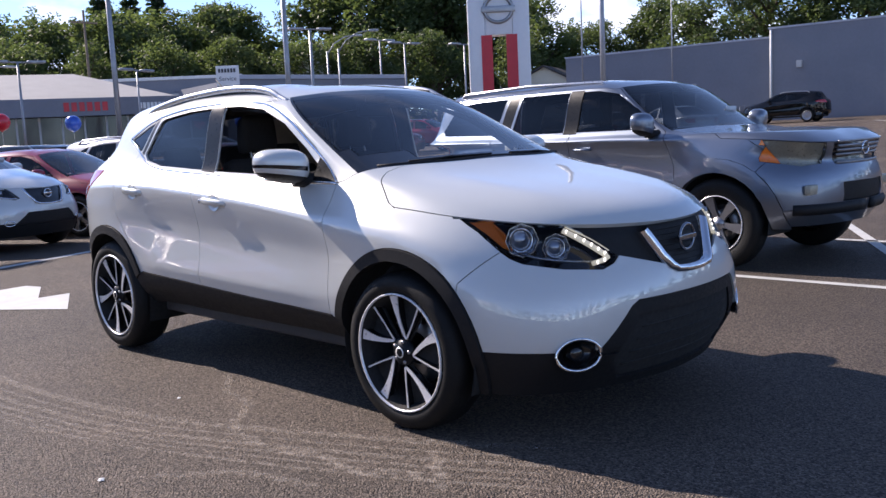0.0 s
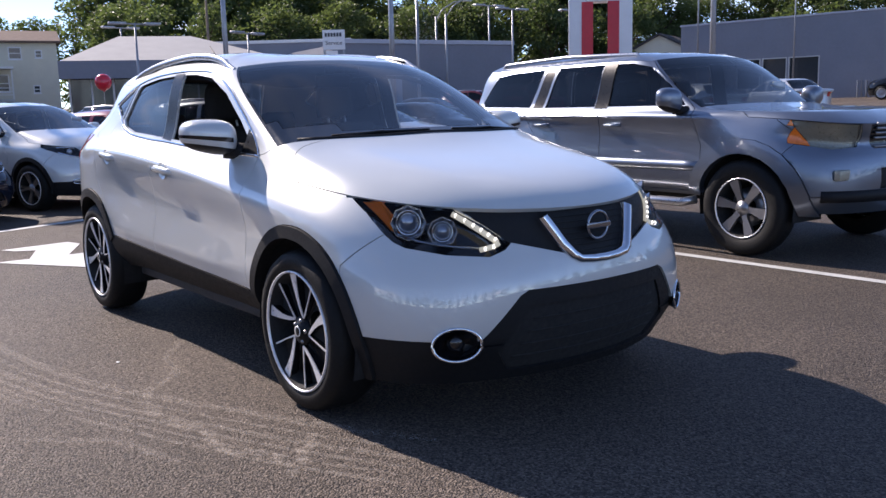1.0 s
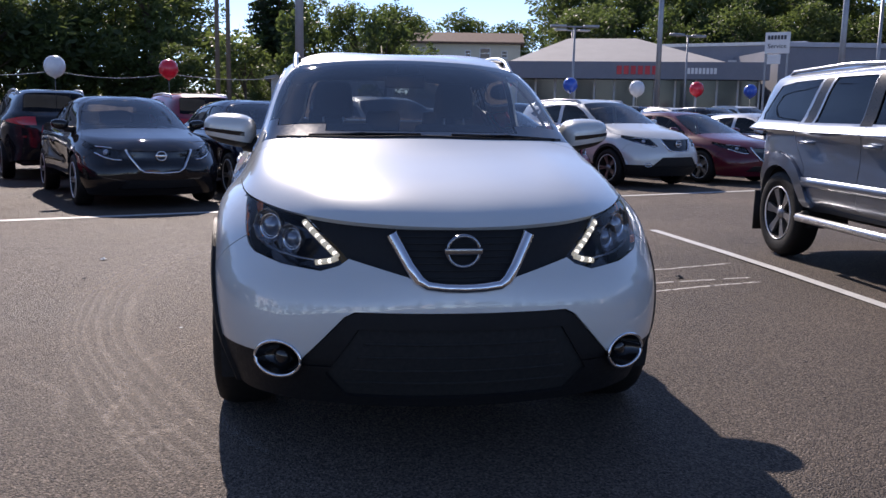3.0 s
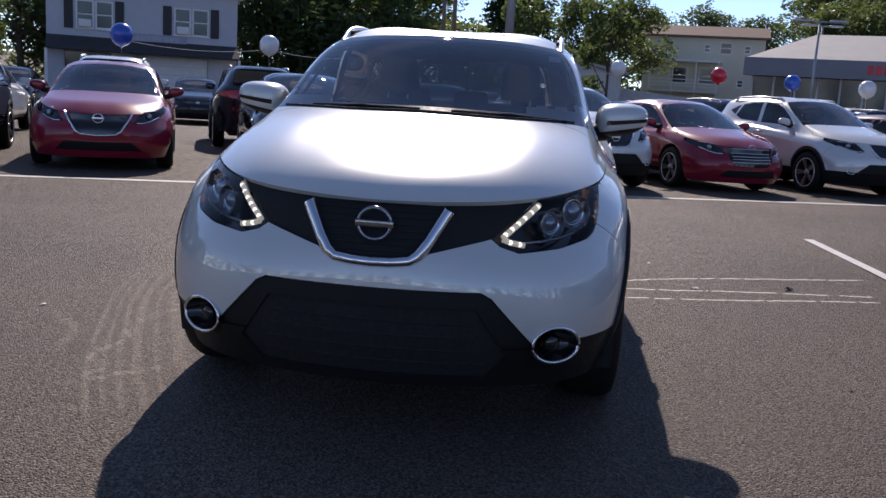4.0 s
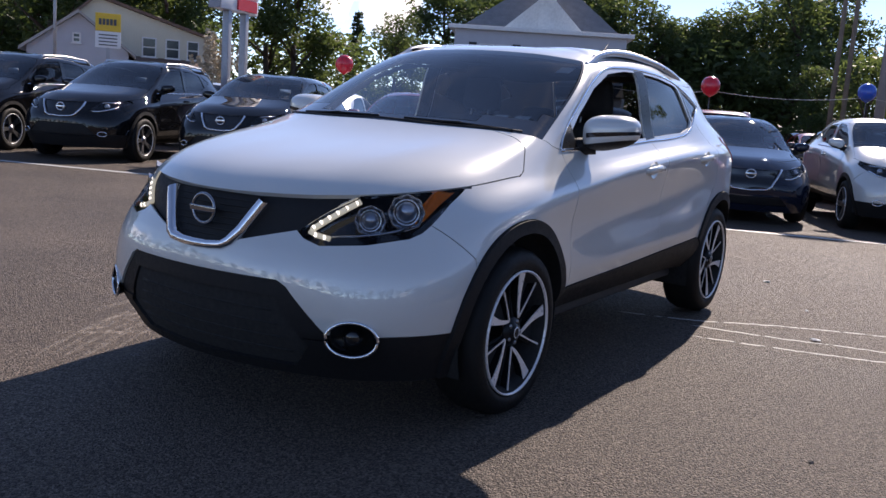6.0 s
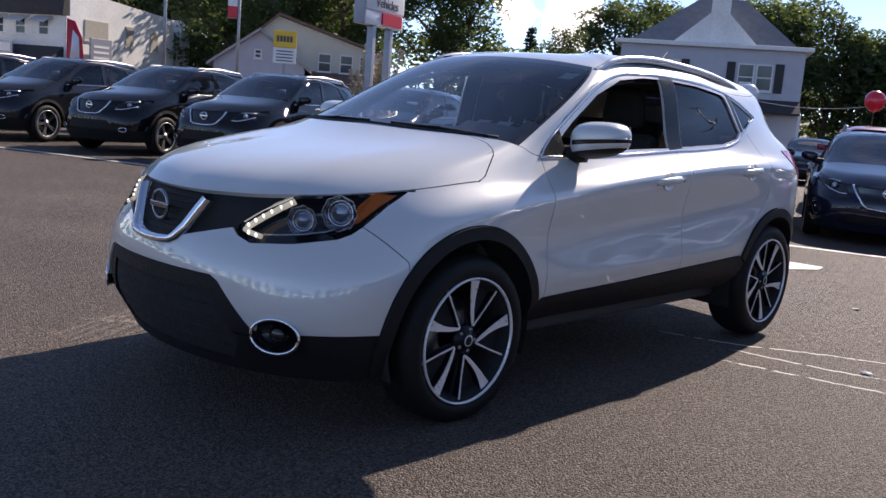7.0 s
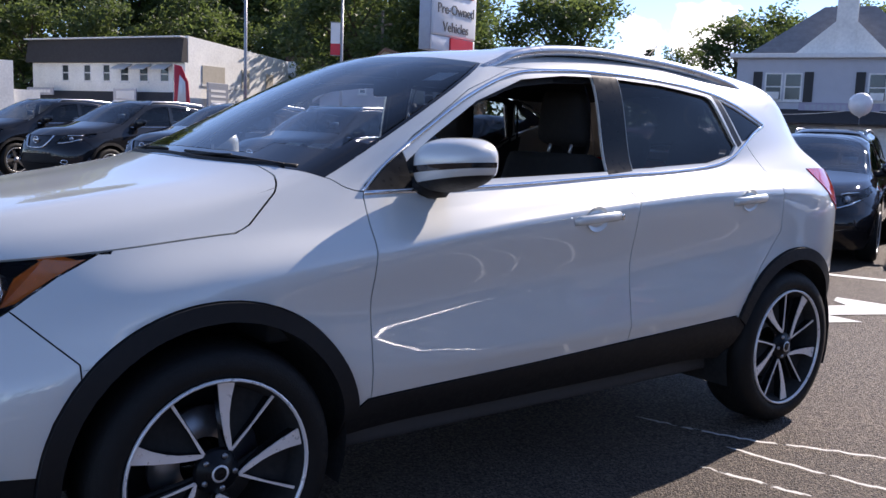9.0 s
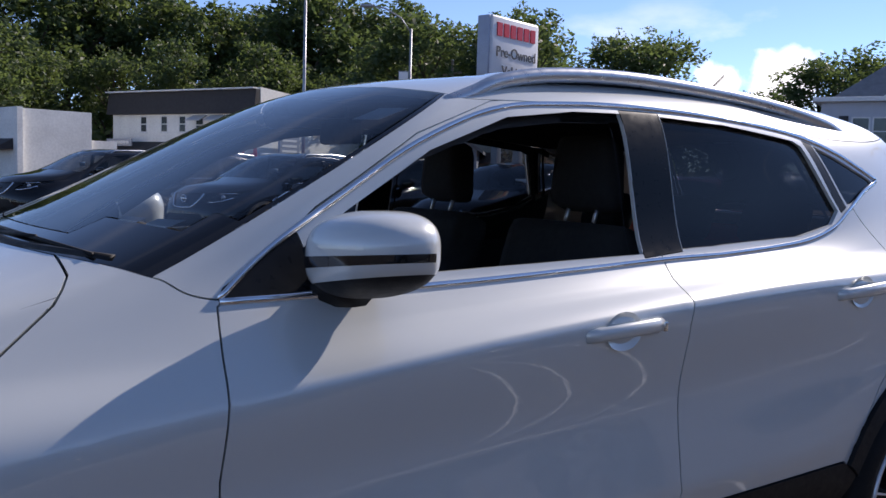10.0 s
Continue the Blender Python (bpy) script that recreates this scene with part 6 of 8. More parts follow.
# ---- buildings ----
B = dict(
    grey=mat("grey_render", (0.22, 0.23, 0.265), 0.85, var=0.10, scale=.6, bump=.2, bump_scale=40),
    blue_grey=mat("grey_siding", (0.46, 0.48, 0.53), 0.8, var=0.08, scale=2, bump=.15, bump_scale=30),
    cream=mat("cream_siding", (0.62, 0.58, 0.46), 0.8, var=0.08, scale=1.5, bump=.15),
    whitewall=mat("old_white_paint", (0.80, 0.79, 0.75), 0.85, var=0.16, scale=.9, bump=.4, bump_scale=14),
    shingle=mat("dark_shingle", (0.045, 0.043, 0.045), 0.9, var=0.3, scale=5, bump=.5, bump_scale=22),
    brown_roof=mat("brown_roof", (0.16, 0.10, 0.075), 0.9, var=0.25, scale=4, bump=.5, bump_scale=22),
    pale_roof=mat("pale_roof", (0.36, 0.35, 0.34), 0.8, var=0.12, scale=1),
    brick=mat("dark_brick", (0.12, 0.06, 0.045), 0.9, var=0.3, scale=8, bump=.5, bump_scale=30),
    frame=mat("white_frame", (0.72, 0.72, 0.71), 0.5),
    shutter=mat("black_shutter", (0.02, 0.022, 0.025), 0.6),
    pane=mat("window_pane", (0.03, 0.04, 0.05), 0.08, spec=.5),
    red_sign=mat("red_sign_face", (0.62, 0.02, 0.035), 0.35),
    white_sign=mat("white_sign_face", (0.80, 0.80, 0.80), 0.35, var=.04),
    sign_grey=mat("sign_edge", (0.34, 0.36, 0.42), 0.4, .3),
    sign_text=mat("dark_lettering", (0.07, 0.075, 0.085), 0.5),
    pole=mat("galvanised_pole", (0.34, 0.35, 0.37), 0.45, .5, var=.15, scale=3),
    wood=mat("weathered_pole", (0.20, 0.15, 0.11), 0.9, var=.25, scale=4, bump=.5, bump_scale=30),
    greyroof=mat("grey_shingle", (0.20, 0.20, 0.21), 0.9, var=.25, scale=3, bump=.5, bump_scale=18),
    yellow=mat("yellow_sign", (0.80, 0.50, 0.03), 0.4),
    fence=mat("pale_fence", (0.55, 0.55, 0.54), 0.7),
    grass=mat("grass_bank", (0.09, 0.14, 0.035), 0.9, var=.35, scale=1.2, bump=.8, bump_scale=25),
    bark=mat("bark", (0.085, 0.06, 0.045), 0.95, var=.3, scale=6, bump=.8, bump_scale=20),
    balloon_red=mat("red_balloon", (0.72, 0.02, 0.04), 0.25, coat=.6),
    balloon_white=mat("white_balloon", (0.78, 0.78, 0.78), 0.25, coat=.6),
    balloon_blue=mat("blue_balloon", (0.02, 0.10, 0.50), 0.25, coat=.6),
)


def leaf_mat(name, c0, c1):
    """Leaves: two tones that differ from leaf to leaf and tree to tree, thin enough to let some light through."""
    m, n, l, b = node_mat(name)
    geo, info, mix, add = n.new("ShaderNodeNewGeometry"), n.new("ShaderNodeObjectInfo"), n.new("ShaderNodeMix"), n.new("ShaderNodeMath")
    mix.data_type = "RGBA"
    mix.inputs["A"].default_value, mix.inputs["B"].default_value = (*c0, 1), (*c1, 1)
    add.operation, add.inputs[1].default_value = "MULTIPLY_ADD", .6
    l.new(geo.outputs["Random Per Island"], add.inputs[0])
    half = n.new("ShaderNodeMath")
    half.operation, half.inputs[1].default_value = "MULTIPLY", .4
    l.new(info.outputs["Random"], half.inputs[0])
    l.new(half.outputs[0], add.inputs[2])
    l.new(add.outputs[0], mix.inputs["Factor"])
    l.new(mix.outputs["Result"], b.inputs["Base Color"])
    b.inputs["Roughness"].default_value = .55
    tr, sh = n.new("ShaderNodeBsdfTranslucent"), n.new("ShaderNodeMixShader")
    thin = n.new("ShaderNodeVectorMath")
    thin.operation, thin.inputs[1].default_value = "MULTIPLY", (2.1, 1.9, 1.3)
    l.new(mix.outputs["Result"], thin.inputs[0])
    l.new(thin.outputs[0], tr.inputs["Color"])
    sh.inputs[0].default_value = .5
    l.new(b.outputs[0], sh.inputs[1])
    l.new(tr.outputs[0], sh.inputs[2])
    l.new(sh.outputs[0], n["Material Output"].inputs["Surface"])
    return m


B["leaf"] = leaf_mat("broad_leaves", (0.036, 0.062, 0.024), (0.092, 0.132, 0.050))
B["needle"] = leaf_mat("needles", (0.016, 0.034, 0.018), (0.040, 0.070, 0.030))


def frame_of(L, R, z=None):
    """The pose of a front seen from the lot: x runs along it from L to R, y goes into the building."""
    return pose(L[0], L[1], ground_z((L[0] + R[0]) / 2, (L[1] + R[1]) / 2) - .1 if z is None else z, 0, 0, math.degrees(math.atan2(R[1] - L[1], R[0] - L[0]))), math.dist(L, R)


def window(parent, x, z, w, h, y=0.0, sash=1, shutters=False, sill=True, air=False):
    """A framed window let into a front at depth y: frame, panes, sill."""
    g = new("window")
    g.parent = parent
    t = .07
    bm = bmesh.new()
    add_box(bm, x, y - .05, z, x + t, y + .06, z + h)
    add_box(bm, x + w - t, y - .05, z, x + w, y + .06, z + h)
    add_box(bm, x + t, y - .05, z, x + w - t, y + .06, z + t)
    add_box(bm, x + t, y - .05, z + h - t, x + w - t, y + .06, z + h)
    add_box(bm, x + t, y - .03, z + h / 2 - .03, x + w - t, y + .05, z + h / 2 + .03)
    part("frame", bm, B["frame"], g, smooth=False)
    for k in (0, 1):
        part("pane", box(x + t, y - .012, z + t + k * (h / 2 - .02), x + w - t, y + .0, z + h / 2 - .03 + k * (h / 2 - .04)), B["pane"], g, smooth=False)
    if sill:
        part("sill", box(x - .06, y - .12, z - .06, x + w + .06, y + .02, z - .003), B["frame"], g, smooth=False)
    if shutters:
        for x0 in (x - .48, x + w + .08):
            part("shutter", box(x0, y - .06, z - .02, x0 + .40, y - .004, z + h + .02, .01), B["shutter"], g, smooth=False)
    if air:
        part("air_conditioner", box(x + t + .04, y - .3, z + .06, x + w - t - .04, y - .055, z + .42, .02), B["frame"], g, smooth=False)
    return g


def front_with_holes(parent, name, length, z0, z1, holes, material, thick=.3):
    """A front wall of that length with openings (x, z, w, h) right through it, in one mesh."""
    xs = sorted({0, length, *[h[0] for h in holes], *[h[0] + h[2] for h in holes]})
    zs = sorted({z0, z1, *[h[1] for h in holes], *[h[1] + h[3] for h in holes]})
    bm = bmesh.new()
    solid = {}
    for i in range(len(xs) - 1):
        for k in range(len(zs) - 1):
            cx, cz = (xs[i] + xs[i + 1]) / 2, (zs[k] + zs[k + 1]) / 2
            solid[i, k] = not any(h[0] < cx < h[0] + h[2] and h[1] < cz < h[1] + h[3] for h in holes)
    V = {}

    def v(i, y, k):
        if (i, y, k) not in V:
            V[i, y, k] = bm.verts.new((xs[i], y, zs[k]))
        return V[i, y, k]
    for (i, k), s in solid.items():
        if not s:
            continue
        bm.faces.new((v(i, 0, k), v(i + 1, 0, k), v(i + 1, 0, k + 1), v(i, 0, k + 1)))
        bm.faces.new((v(i, thick, k), v(i, thick, k + 1), v(i + 1, thick, k + 1), v(i + 1, thick, k)))
        for di, dk, e in ((-1, 0, ((i, k), (i, k + 1))), (1, 0, ((i + 1, k + 1), (i + 1, k))), (0, -1, ((i + 1, k), (i, k))), (0, 1, ((i, k + 1), (i + 1, k + 1)))):
            if not solid.get((i + di, k + dk), False):
                a, b = e
                bm.faces.new((v(a[0], 0, a[1]), v(b[0], 0, b[1]), v(b[0], thick, b[1]), v(a[0], thick, a[1])))
    bmesh.ops.recalc_face_normals(bm, faces=bm.faces[:])
    return part(name, bm, material, parent, smooth=False)


def bars(parent, name, x0, x1, z0, z1, n, material, y=-.02):
    """Unreadable lettering: plain upright bars of its size."""
    w = (x1 - x0) / n
    for i in range(n):
        part(name, box(x0 + i * w, y - .02, z0, x0 + (i + .72) * w, y, z1), material, parent, smooth=False)


def lettering(parent, text, size, x, z, y, material, name="lettering", space=1.0):
    c = bpy.data.curves.new(name, "FONT")
    c.body, c.size, c.extrude, c.align_x, c.space_character = text, size, .006, "CENTER", space
    o = bpy.data.objects.new(name, c)
    me = bpy.data.meshes.new_from_object(o)
    bpy.data.objects.remove(o)
    me.materials.append(material)
    ob = new(name, me)
    ob.parent = parent
    ob.matrix_basis = Matrix.Translation((x, y, z)) @ Matrix.Rotation(math.pi / 2, 4, "X")
    return ob


# shop house with shutters, pent roof and white chimney
m, W = frame_of((-37.0, -24.3), (-41.3, -16.2), -.3)
house = thing("shop_house", m, "grey two-storey shop house with black shutters and white chimney", "house")
wins = [(1.35, 3.55, .82, 1.35), (2.25, 3.55, .82, 1.35), (6.0, 3.55, .82, 1.35), (6.9, 3.55, .82, 1.35)]
shop = [(.8, .5, 2.2, 1.9), (4.7, .2, 3.0, 2.2)]
front_with_holes(house, "front_wall", W, 0, 5.6, wins + shop, B["blue_grey"])
part("side_wall", box(-.002, .302, 0, .28, 9, 5.6), B["blue_grey"], house, smooth=False)
part("side_wall", box(W - .28, .302, 0, W + .002, 9, 5.6), B["blue_grey"], house, smooth=False)
part("back_wall", box(.28, 8.7, 0, W - .28, 9, 5.6), B["blue_grey"], house, smooth=False)
part("cornice", box(-.35, -.35, 5.604, W + .35, 9.3, 5.82, .03), B["frame"], house, smooth=False)
for i, (x, z, w, h) in enumerate(wins):
    window(house, x, z, w, h, .05, air=i in (0, 2))
for x in (.80, 3.16, 5.45, 7.81):
    part("shutter", box(x, -.06, 3.5, x + .42, -.004, 4.95, .01), B["shutter"], house, smooth=False)
part("pent_roof", prism([(-1.15, 2.45), (-1.15, 2.52), (-.004, 3.15), (-.004, 2.45)], 0, W, "YZ"), B["shingle"], house, smooth=False)
part("sign_board", box(3.0, -.10, 3.02, 6.6, -.004, 3.48, .01), mat("mauve_board", (.33, .31, .40), .6), house, smooth=False)
bars(house, "sign_letters", 3.3, 6.3, 3.12, 3.38, 11, B["sign_grey"], -.102)
part("garage_door", box(4.72, .06, .2, 7.68, .12, 2.38), B["frame"], house, smooth=False)
for k in range(1, 5):
    part("door_rib", box(4.72, .045, .2 + k * .43, 7.68, .058, .225 + k * .43), B["fence"], house, smooth=False)
part("shop_window", box(.82, .10, .52, 2.98, .12, 2.38), B["pane"], house, smooth=False)
part("post", box(-.05, -1.1, 0, .08, -.97, 2.45), B["frame"], house, smooth=False)
part("post", box(W - .08, -1.1, 0, W + .05, -.97, 2.45), B["frame"], house, smooth=False)
bm = bmesh.new()
q = [bm.verts.new(p) for p in ((.4, .3, 5.82), (W - .4, .3, 5.82), (W - .4, 8.7, 5.82), (.4, 8.7, 5.82), (W * .40, 3.6, 8.5), (W * .66, 3.6, 8.5))]
for idx in ((0, 1, 5, 4), (1, 2, 5), (2, 3, 4, 5), (3, 0, 4)):
    bm.faces.new([q[i] for i in idx])
part("hip_roof", bm, B["greyroof"], house, smooth=False)
part("gable", prism([(2.6, 5.83), (6.8, 5.83), (4.85, 7.8)], .25, 2.6, "XZ"), B["whitewall"], house, smooth=False)
ch = part("chimney", box(4.35, .2, 5.83, 5.3, .95, 9.3, .02), B["whitewall"], house, smooth=False)
part("chimney_cap", box(4.28, .12, 9.3, 5.37, 1.03, 9.48, .02), B["brick"], ch, smooth=False)

# white shop block with dark mansard
m, W = frame_of((-13.6, -65.9), (-19.8, -53.3), -.3)
blk = thing("white_shop_block", m, "old white two-storey shop block with dark mansard and pent roof", "building")
wins = [(2.9, 4.0, .7, 1.15), (5.0, 4.0, .7, 1.15), (6.8, 4.0, .7, 1.15), (8.4, 4.0, .8, 1.0), (10.1, 4.0, .8, 1.0), (11.9, 4.0, .8, 1.0)]
shops = [(1.4, .6, 1.3, 1.6), (3.4, 0.1, 1.0, 2.1), (4.9, .6, 1.5, 1.6), (7.2, .6, 1.6, 1.6), (9.4, .1, 1.0, 2.1), (10.9, .6, 2.0, 1.6)]
front_with_holes(blk, "front_wall", W, 0, 5.25, wins + shops, B["whitewall"])
for x, z, w, h in wins:
    window(blk, x, z, w, h, .05)
for x, z, w, h in shops:
    part("shop_window", box(x + .01, .12, z + .01, x + w - .01, .16, z + h - .01), B["pane"], blk, smooth=False)
for x in (8.2, 9.9, 11.7):
    part("awning", prism([(-.75, 4.75), (-.75, 4.80), (-.004, 5.18), (-.004, 5.1)], x, x + 1.3, "YZ"), B["fence"], blk, smooth=False)
part("mansard", prism([(-.35, 5.254), (-.10, 6.8), (.2, 6.8), (.2, 5.254)], -.3, W, "YZ"), B["shingle"], blk, smooth=False)
part("gutter", box(-.35, -.42, 6.81, W, .0, 6.9), B["frame"], blk, smooth=False)
part("pent_roof", prism([(-1.4, 2.35), (-1.4, 2.42), (-.004, 3.35), (-.004, 2.35)], -.3, W - .2, "YZ"), B["shingle"], blk, smooth=False)
for x0, x1, z0, z1 in ((.8, 3.4, 3.0, 3.5), (9.0, 11.0, 2.7, 3.5)):
    s = part("shop_sign", box(x0, -1.2, z0, x1, -1.1, z1, .01), B["sign_grey"], blk, smooth=False)
    for i in range(6):
        xx = x0 + .3 + i * (x1 - x0 - .5) / 6
        part("sign_letters", box(xx, -1.225, z0 + .15, xx + .3, -1.201, z1 - .15), B["white_sign"], s, smooth=False)
bm = bmesh.new()
q = [bm.verts.new(p) for p in ((W, .302, 0), (W, 11, 0), (W, 11, 6.2), (W, .302, 6.95), (W - .3, .302, 0), (W - .3, 11, 0), (W - .3, 11, 6.2), (W - .3, .302, 6.95))]
for idx in ((0, 1, 2, 3), (7, 6, 5, 4), (3, 2, 6, 7), (1, 5, 6, 2), (0, 3, 7, 4)):
    bm.faces.new([q[i] for i in idx])
part("side_wall", bm, B["whitewall"], blk, smooth=False)
for y, z, w, h in ((1.6, 4.0, 2.2, 1.2), (5.6, 3.9, .8, 1.3), (8.3, 3.8, .8, 1.3)):
    part("blocked_window", box(W - .01, y, z, W + .05, y + w, z + h), mat("boarded_window", (.42, .38, .31), .8), blk, smooth=False)
    part("lintel", box(W - .01, y - .1, z - .14, W + .08, y + w + .1, z - .003), B["fence"], blk, smooth=False)
ch = part("chimney", box(W - .9, 12.0, 0, W - .05, 13.1, 6.3, .02), B["whitewall"], blk, smooth=False)
part("chimney_cap", box(W - .95, 11.95, 6.3, W, 13.15, 6.75, .02), B["brick"], ch, smooth=False)
part("rear_wing", box(W - 3.0, 11.304, 0, W - .5, 11.996, 5.4), B["blue_grey"], blk, smooth=False)
hs = part("hanging_sign", box(W + .45, 1.5, 2.5, W + .6, 3.5, 4.1, .02), B["sign_grey"], blk, "weathered grey sign board on posts", smooth=False)
for y in (1.55, 3.35):
    part("post", box(W + .47, y, 0, W + .58, y + .1, 2.497), B["pole"], hs, smooth=False)
for k in range(3):
    part("text_line", box(W + .602, 1.75, 2.8 + k * .35, W + .615, 3.2, 2.95 + k * .35), B["white_sign"], hs, smooth=False)
part("flat_roof", box(0, .302, 5.0, W - .302, 11, 5.25), B["pale_roof"], blk, smooth=False)
part("back_wall", box(0, 11.002, 0, W - 1, 11.3, 5.2), B["whitewall"], blk, smooth=False)
part("side_wall", box(0, .302, 0, .3, 11, 5.0), B["whitewall"], blk, smooth=False)

# low white building
m, W = frame_of((-1.0, -66.0), (-5.3, -50.5), -.3)
low = thing("low_white_building", m, "low white flat-roofed building with dark awning", "building")
front_with_holes(low, "front_wall", W, 0, 4.6, [(3, .3, 2.6, 2), (8, .1, 1.2, 2.2)], B["whitewall"])
part("body", box(.002, .302, 0, W - .3, 4.3, 4.55), B["whitewall"], low, smooth=False)
part("annex", box(W - 4, 4.304, 0, W - .6, 6.0, 3.0), B["whitewall"], low, smooth=False)
part("awning", prism([(-1.0, 2.3), (-1.0, 2.36), (-.004, 2.9), (-.004, 2.3)], 1, W - .5, "YZ"), B["shingle"], low, smooth=False)
part("shop_window", box(3.01, .1, .31, 5.59, .14, 2.29), B["pane"], low, smooth=False)
part("door", box(8.01, .1, .11, 9.19, .16, 2.29), B["shutter"], low, smooth=False)


# gabled houses by the road
def gable_house(name, L, R, z, eave, peak, depth, wall, roof, label, door=True, wins=((.9, 1.0, .8, 1.1),), ridge=None):
    m, W = frame_of(L, R, z)
    h = thing(name, m, label, "house")
    bm = bmesh.new()
    poly = [(0, 0), (W, 0), (W, eave), (W * (ridge or .5), peak), (0, eave)]
    b = prism(poly, 0, depth, "XZ")
    part("wall_shell", b, wall, h, smooth=False)
    cx = W * (ridge or .5)
    for x0, s in ((-.35, 1), (W + .35, -1)):
        zz = eave - .35 * (peak - eave) / (cx if s > 0 else W - cx)
        part("roof_slope", prism([(x0, zz + .01), (cx, peak + .02), (cx, peak + .18), (x0, zz + .17)], -.35, depth + .35, "XZ"), roof, h, smooth=False)
    for x, zz, w, hh in wins:
        if x + w < W:
            window(h, x, zz, w, hh, -.02)
    if door:
        part("door", box(W * .62, -.06, .02, W * .62 + .95, -.004, 2.05, .01), B["shutter"], h, smooth=False)
    return h


gable_house("gabled_shop", (-22.0, -39.8), (-25.8, -36.9), -.3, 3.0, 4.75, 9, B["blue_grey"], B["pale_roof"], "small grey gabled shop by the road", wins=((.5, 1.0, .9, 1.0), (3.2, 1.0, .8, 1.0), (2.1, 3.3, .4, .5)))
gable_house("gabled_house", (-25.6, -42.5), (-32.5, -38.6), -.3, 4.3, 6.0, 9, B["cream"], B["brown_roof"], "cream gabled house with brown shingle roof and porch", wins=((4.3, 3.0, .8, 1.1), (5.6, 3.0, .8, 1.1), (6.8, 3.0, .7, 1.1)), ridge=.24)
porch = bpy.data.objects["gabled_house"]
part("porch_roof", prism([(-2.2, 2.25), (-2.2, 2.37), (-.004, 3.0), (-.004, 2.85)], .6, 7.6, "YZ"), B["brown_roof"], porch, "brown shingle porch roof", smooth=False)
for x in (.8, 3.0, 5.2, 7.3):
    part("porch_post", box(x, -2.1, 0, x + .12, -1.98, 2.25), B["frame"], porch, smooth=False)
gable_house("hill_house", (-62, 44.2), (-59.5, 47.0), 3.6, 4.0, 6.4, 7, B["whitewall"], B["brown_roof"], "white gabled house among the trees", door=False, wins=((1.3, 2.0, .8, 1.2), (1.5, 4.2, .6, .8)))
gable_house("far_cottage", (-47, 56), (-41, 58.5), 2.2, 2.6, 4.2, 6, B["cream"], B["shingle"], "small far cottage with dark roof", door=False, wins=((1, .9, .8, 1), (4, .9, .8, 1)))
gable_house("grey_garage_house", (-47.0, -2.8), (-47.0, 4.2), -.2, 3.0, 3.7, 8, B["fence"], B["pale_roof"], "pale grey low house behind the lot", door=False, wins=((1, 1, .8, 1),))

# tan apartment house with balcony
m, W = frame_of((-69.6, 7.4), (-68.0, 16.4), .4)
tan = thing("apartment_house", m, "cream apartment house with brown roof and white balcony", "house")
wins = [(1.6, 5.0, .7, .9), (4.6, 5.1, .5, .6), (5.8, 5.0, .9, .9), (7.6, 5.1, .5, .6), (2.2, 2.6, 1.3, 1.3), (4.4, 2.6, 1.3, 1.3), (7.3, 2.5, .5, .6), (1.6, .4, 1.4, 1.2)]
front_with_holes(tan, "front_wall", W, -1, 6.2, wins, B["cream"])
for x, z, w, h in wins:
    window(tan, x, z, w, h, .05)
part("side_wall", box(0, .302, -1, .3, 9, 6.2), B["cream"], tan, smooth=False)
part("side_wall", box(W - .3, .302, -1, W, 9, 6.2), B["cream"], tan, smooth=False)
part("roof", prism([(-.4, 6.204), (-.4, 6.35), (2.5, 7.3), (9, 7.3), (9.3, 6.204)], -.3, W + .3, "YZ"), B["brown_roof"], tan, smooth=False)
bal = part("balcony", box(.6, -1.6, 1.9, 5.9, -.004, 2.05), B["fence"], tan, smooth=False)
part("balcony_roof", box(.5, -1.7, 4.25, 6.0, -.004, 4.40), B["frame"], tan, smooth=False)
for x in (.65, 2.4, 4.15, 5.8):
    part("balcony_post", box(x, -1.58, -1, x + .1, -1.48, 4.25), B["frame"], bal, smooth=False)
for z in (2.35, 2.6, 2.85):
    part("rail", box(.66, -1.55, z, 5.84, -1.51, z + .06), B["frame"], bal, smooth=False)

# showroom with hip roof, service block
m, W = frame_of((-46.0, 11.1), (-41.2, 23.6), -.2)
show = thing("showroom", m, "low showroom with glazed front, grey fascia and pale roof", "building")
part("fascia", box(-.4, -.5, 3.3, W + .4, .3, 4.25, .02), B["grey"], show, smooth=False)
part("soffit", box(0, .302, 3.5, W, 12, 3.7), B["fence"], show, smooth=False)
for i in range(13):
    x = i * W / 12
    part("column", box(x - .05, .35, 0, x + .05, .45, 3.5), B["fence"], show, smooth=False)
    if i < 12:
        part("pane", box(x + .06, .38, .05, x + W / 12 - .06, .41, 3.45), B["pane"], show, smooth=False)
part("side_wall", box(W - .3, .5, 0, W, 12, 3.5), B["grey"], show, smooth=False)
part("back_wall", box(0, 12, 0, W, 12.3, 4.2), B["grey"], show, smooth=False)
bars(show, "red_emblem_letters", 5.7, 8.0, 3.55, 4.02, 6, B["red_sign"], -.503)
bars(show, "white_emblem_letters", 9.5, 11.1, 3.6, 3.92, 8, B["white_sign"], -.503)
bm = bmesh.new()
q = [bm.verts.new(p) for p in ((-.3, -.3, 4.26), (W - 1.9, -.3, 4.26), (W - 1.9, 12, 4.26), (-.3, 12, 4.26), (2.4, 6, 6.0), (W - 6.8, 6, 6.0))]
for idx in ((0, 1, 5, 4), (1, 2, 5), (2, 3, 4, 5), (3, 0, 4)):
    bm.faces.new([q[i] for i in idx])
part("hip_roof", bm, B["pale_roof"], show, smooth=False)
m, W = frame_of((-52.0, 22.0), (-46.4, 29.0), 0)
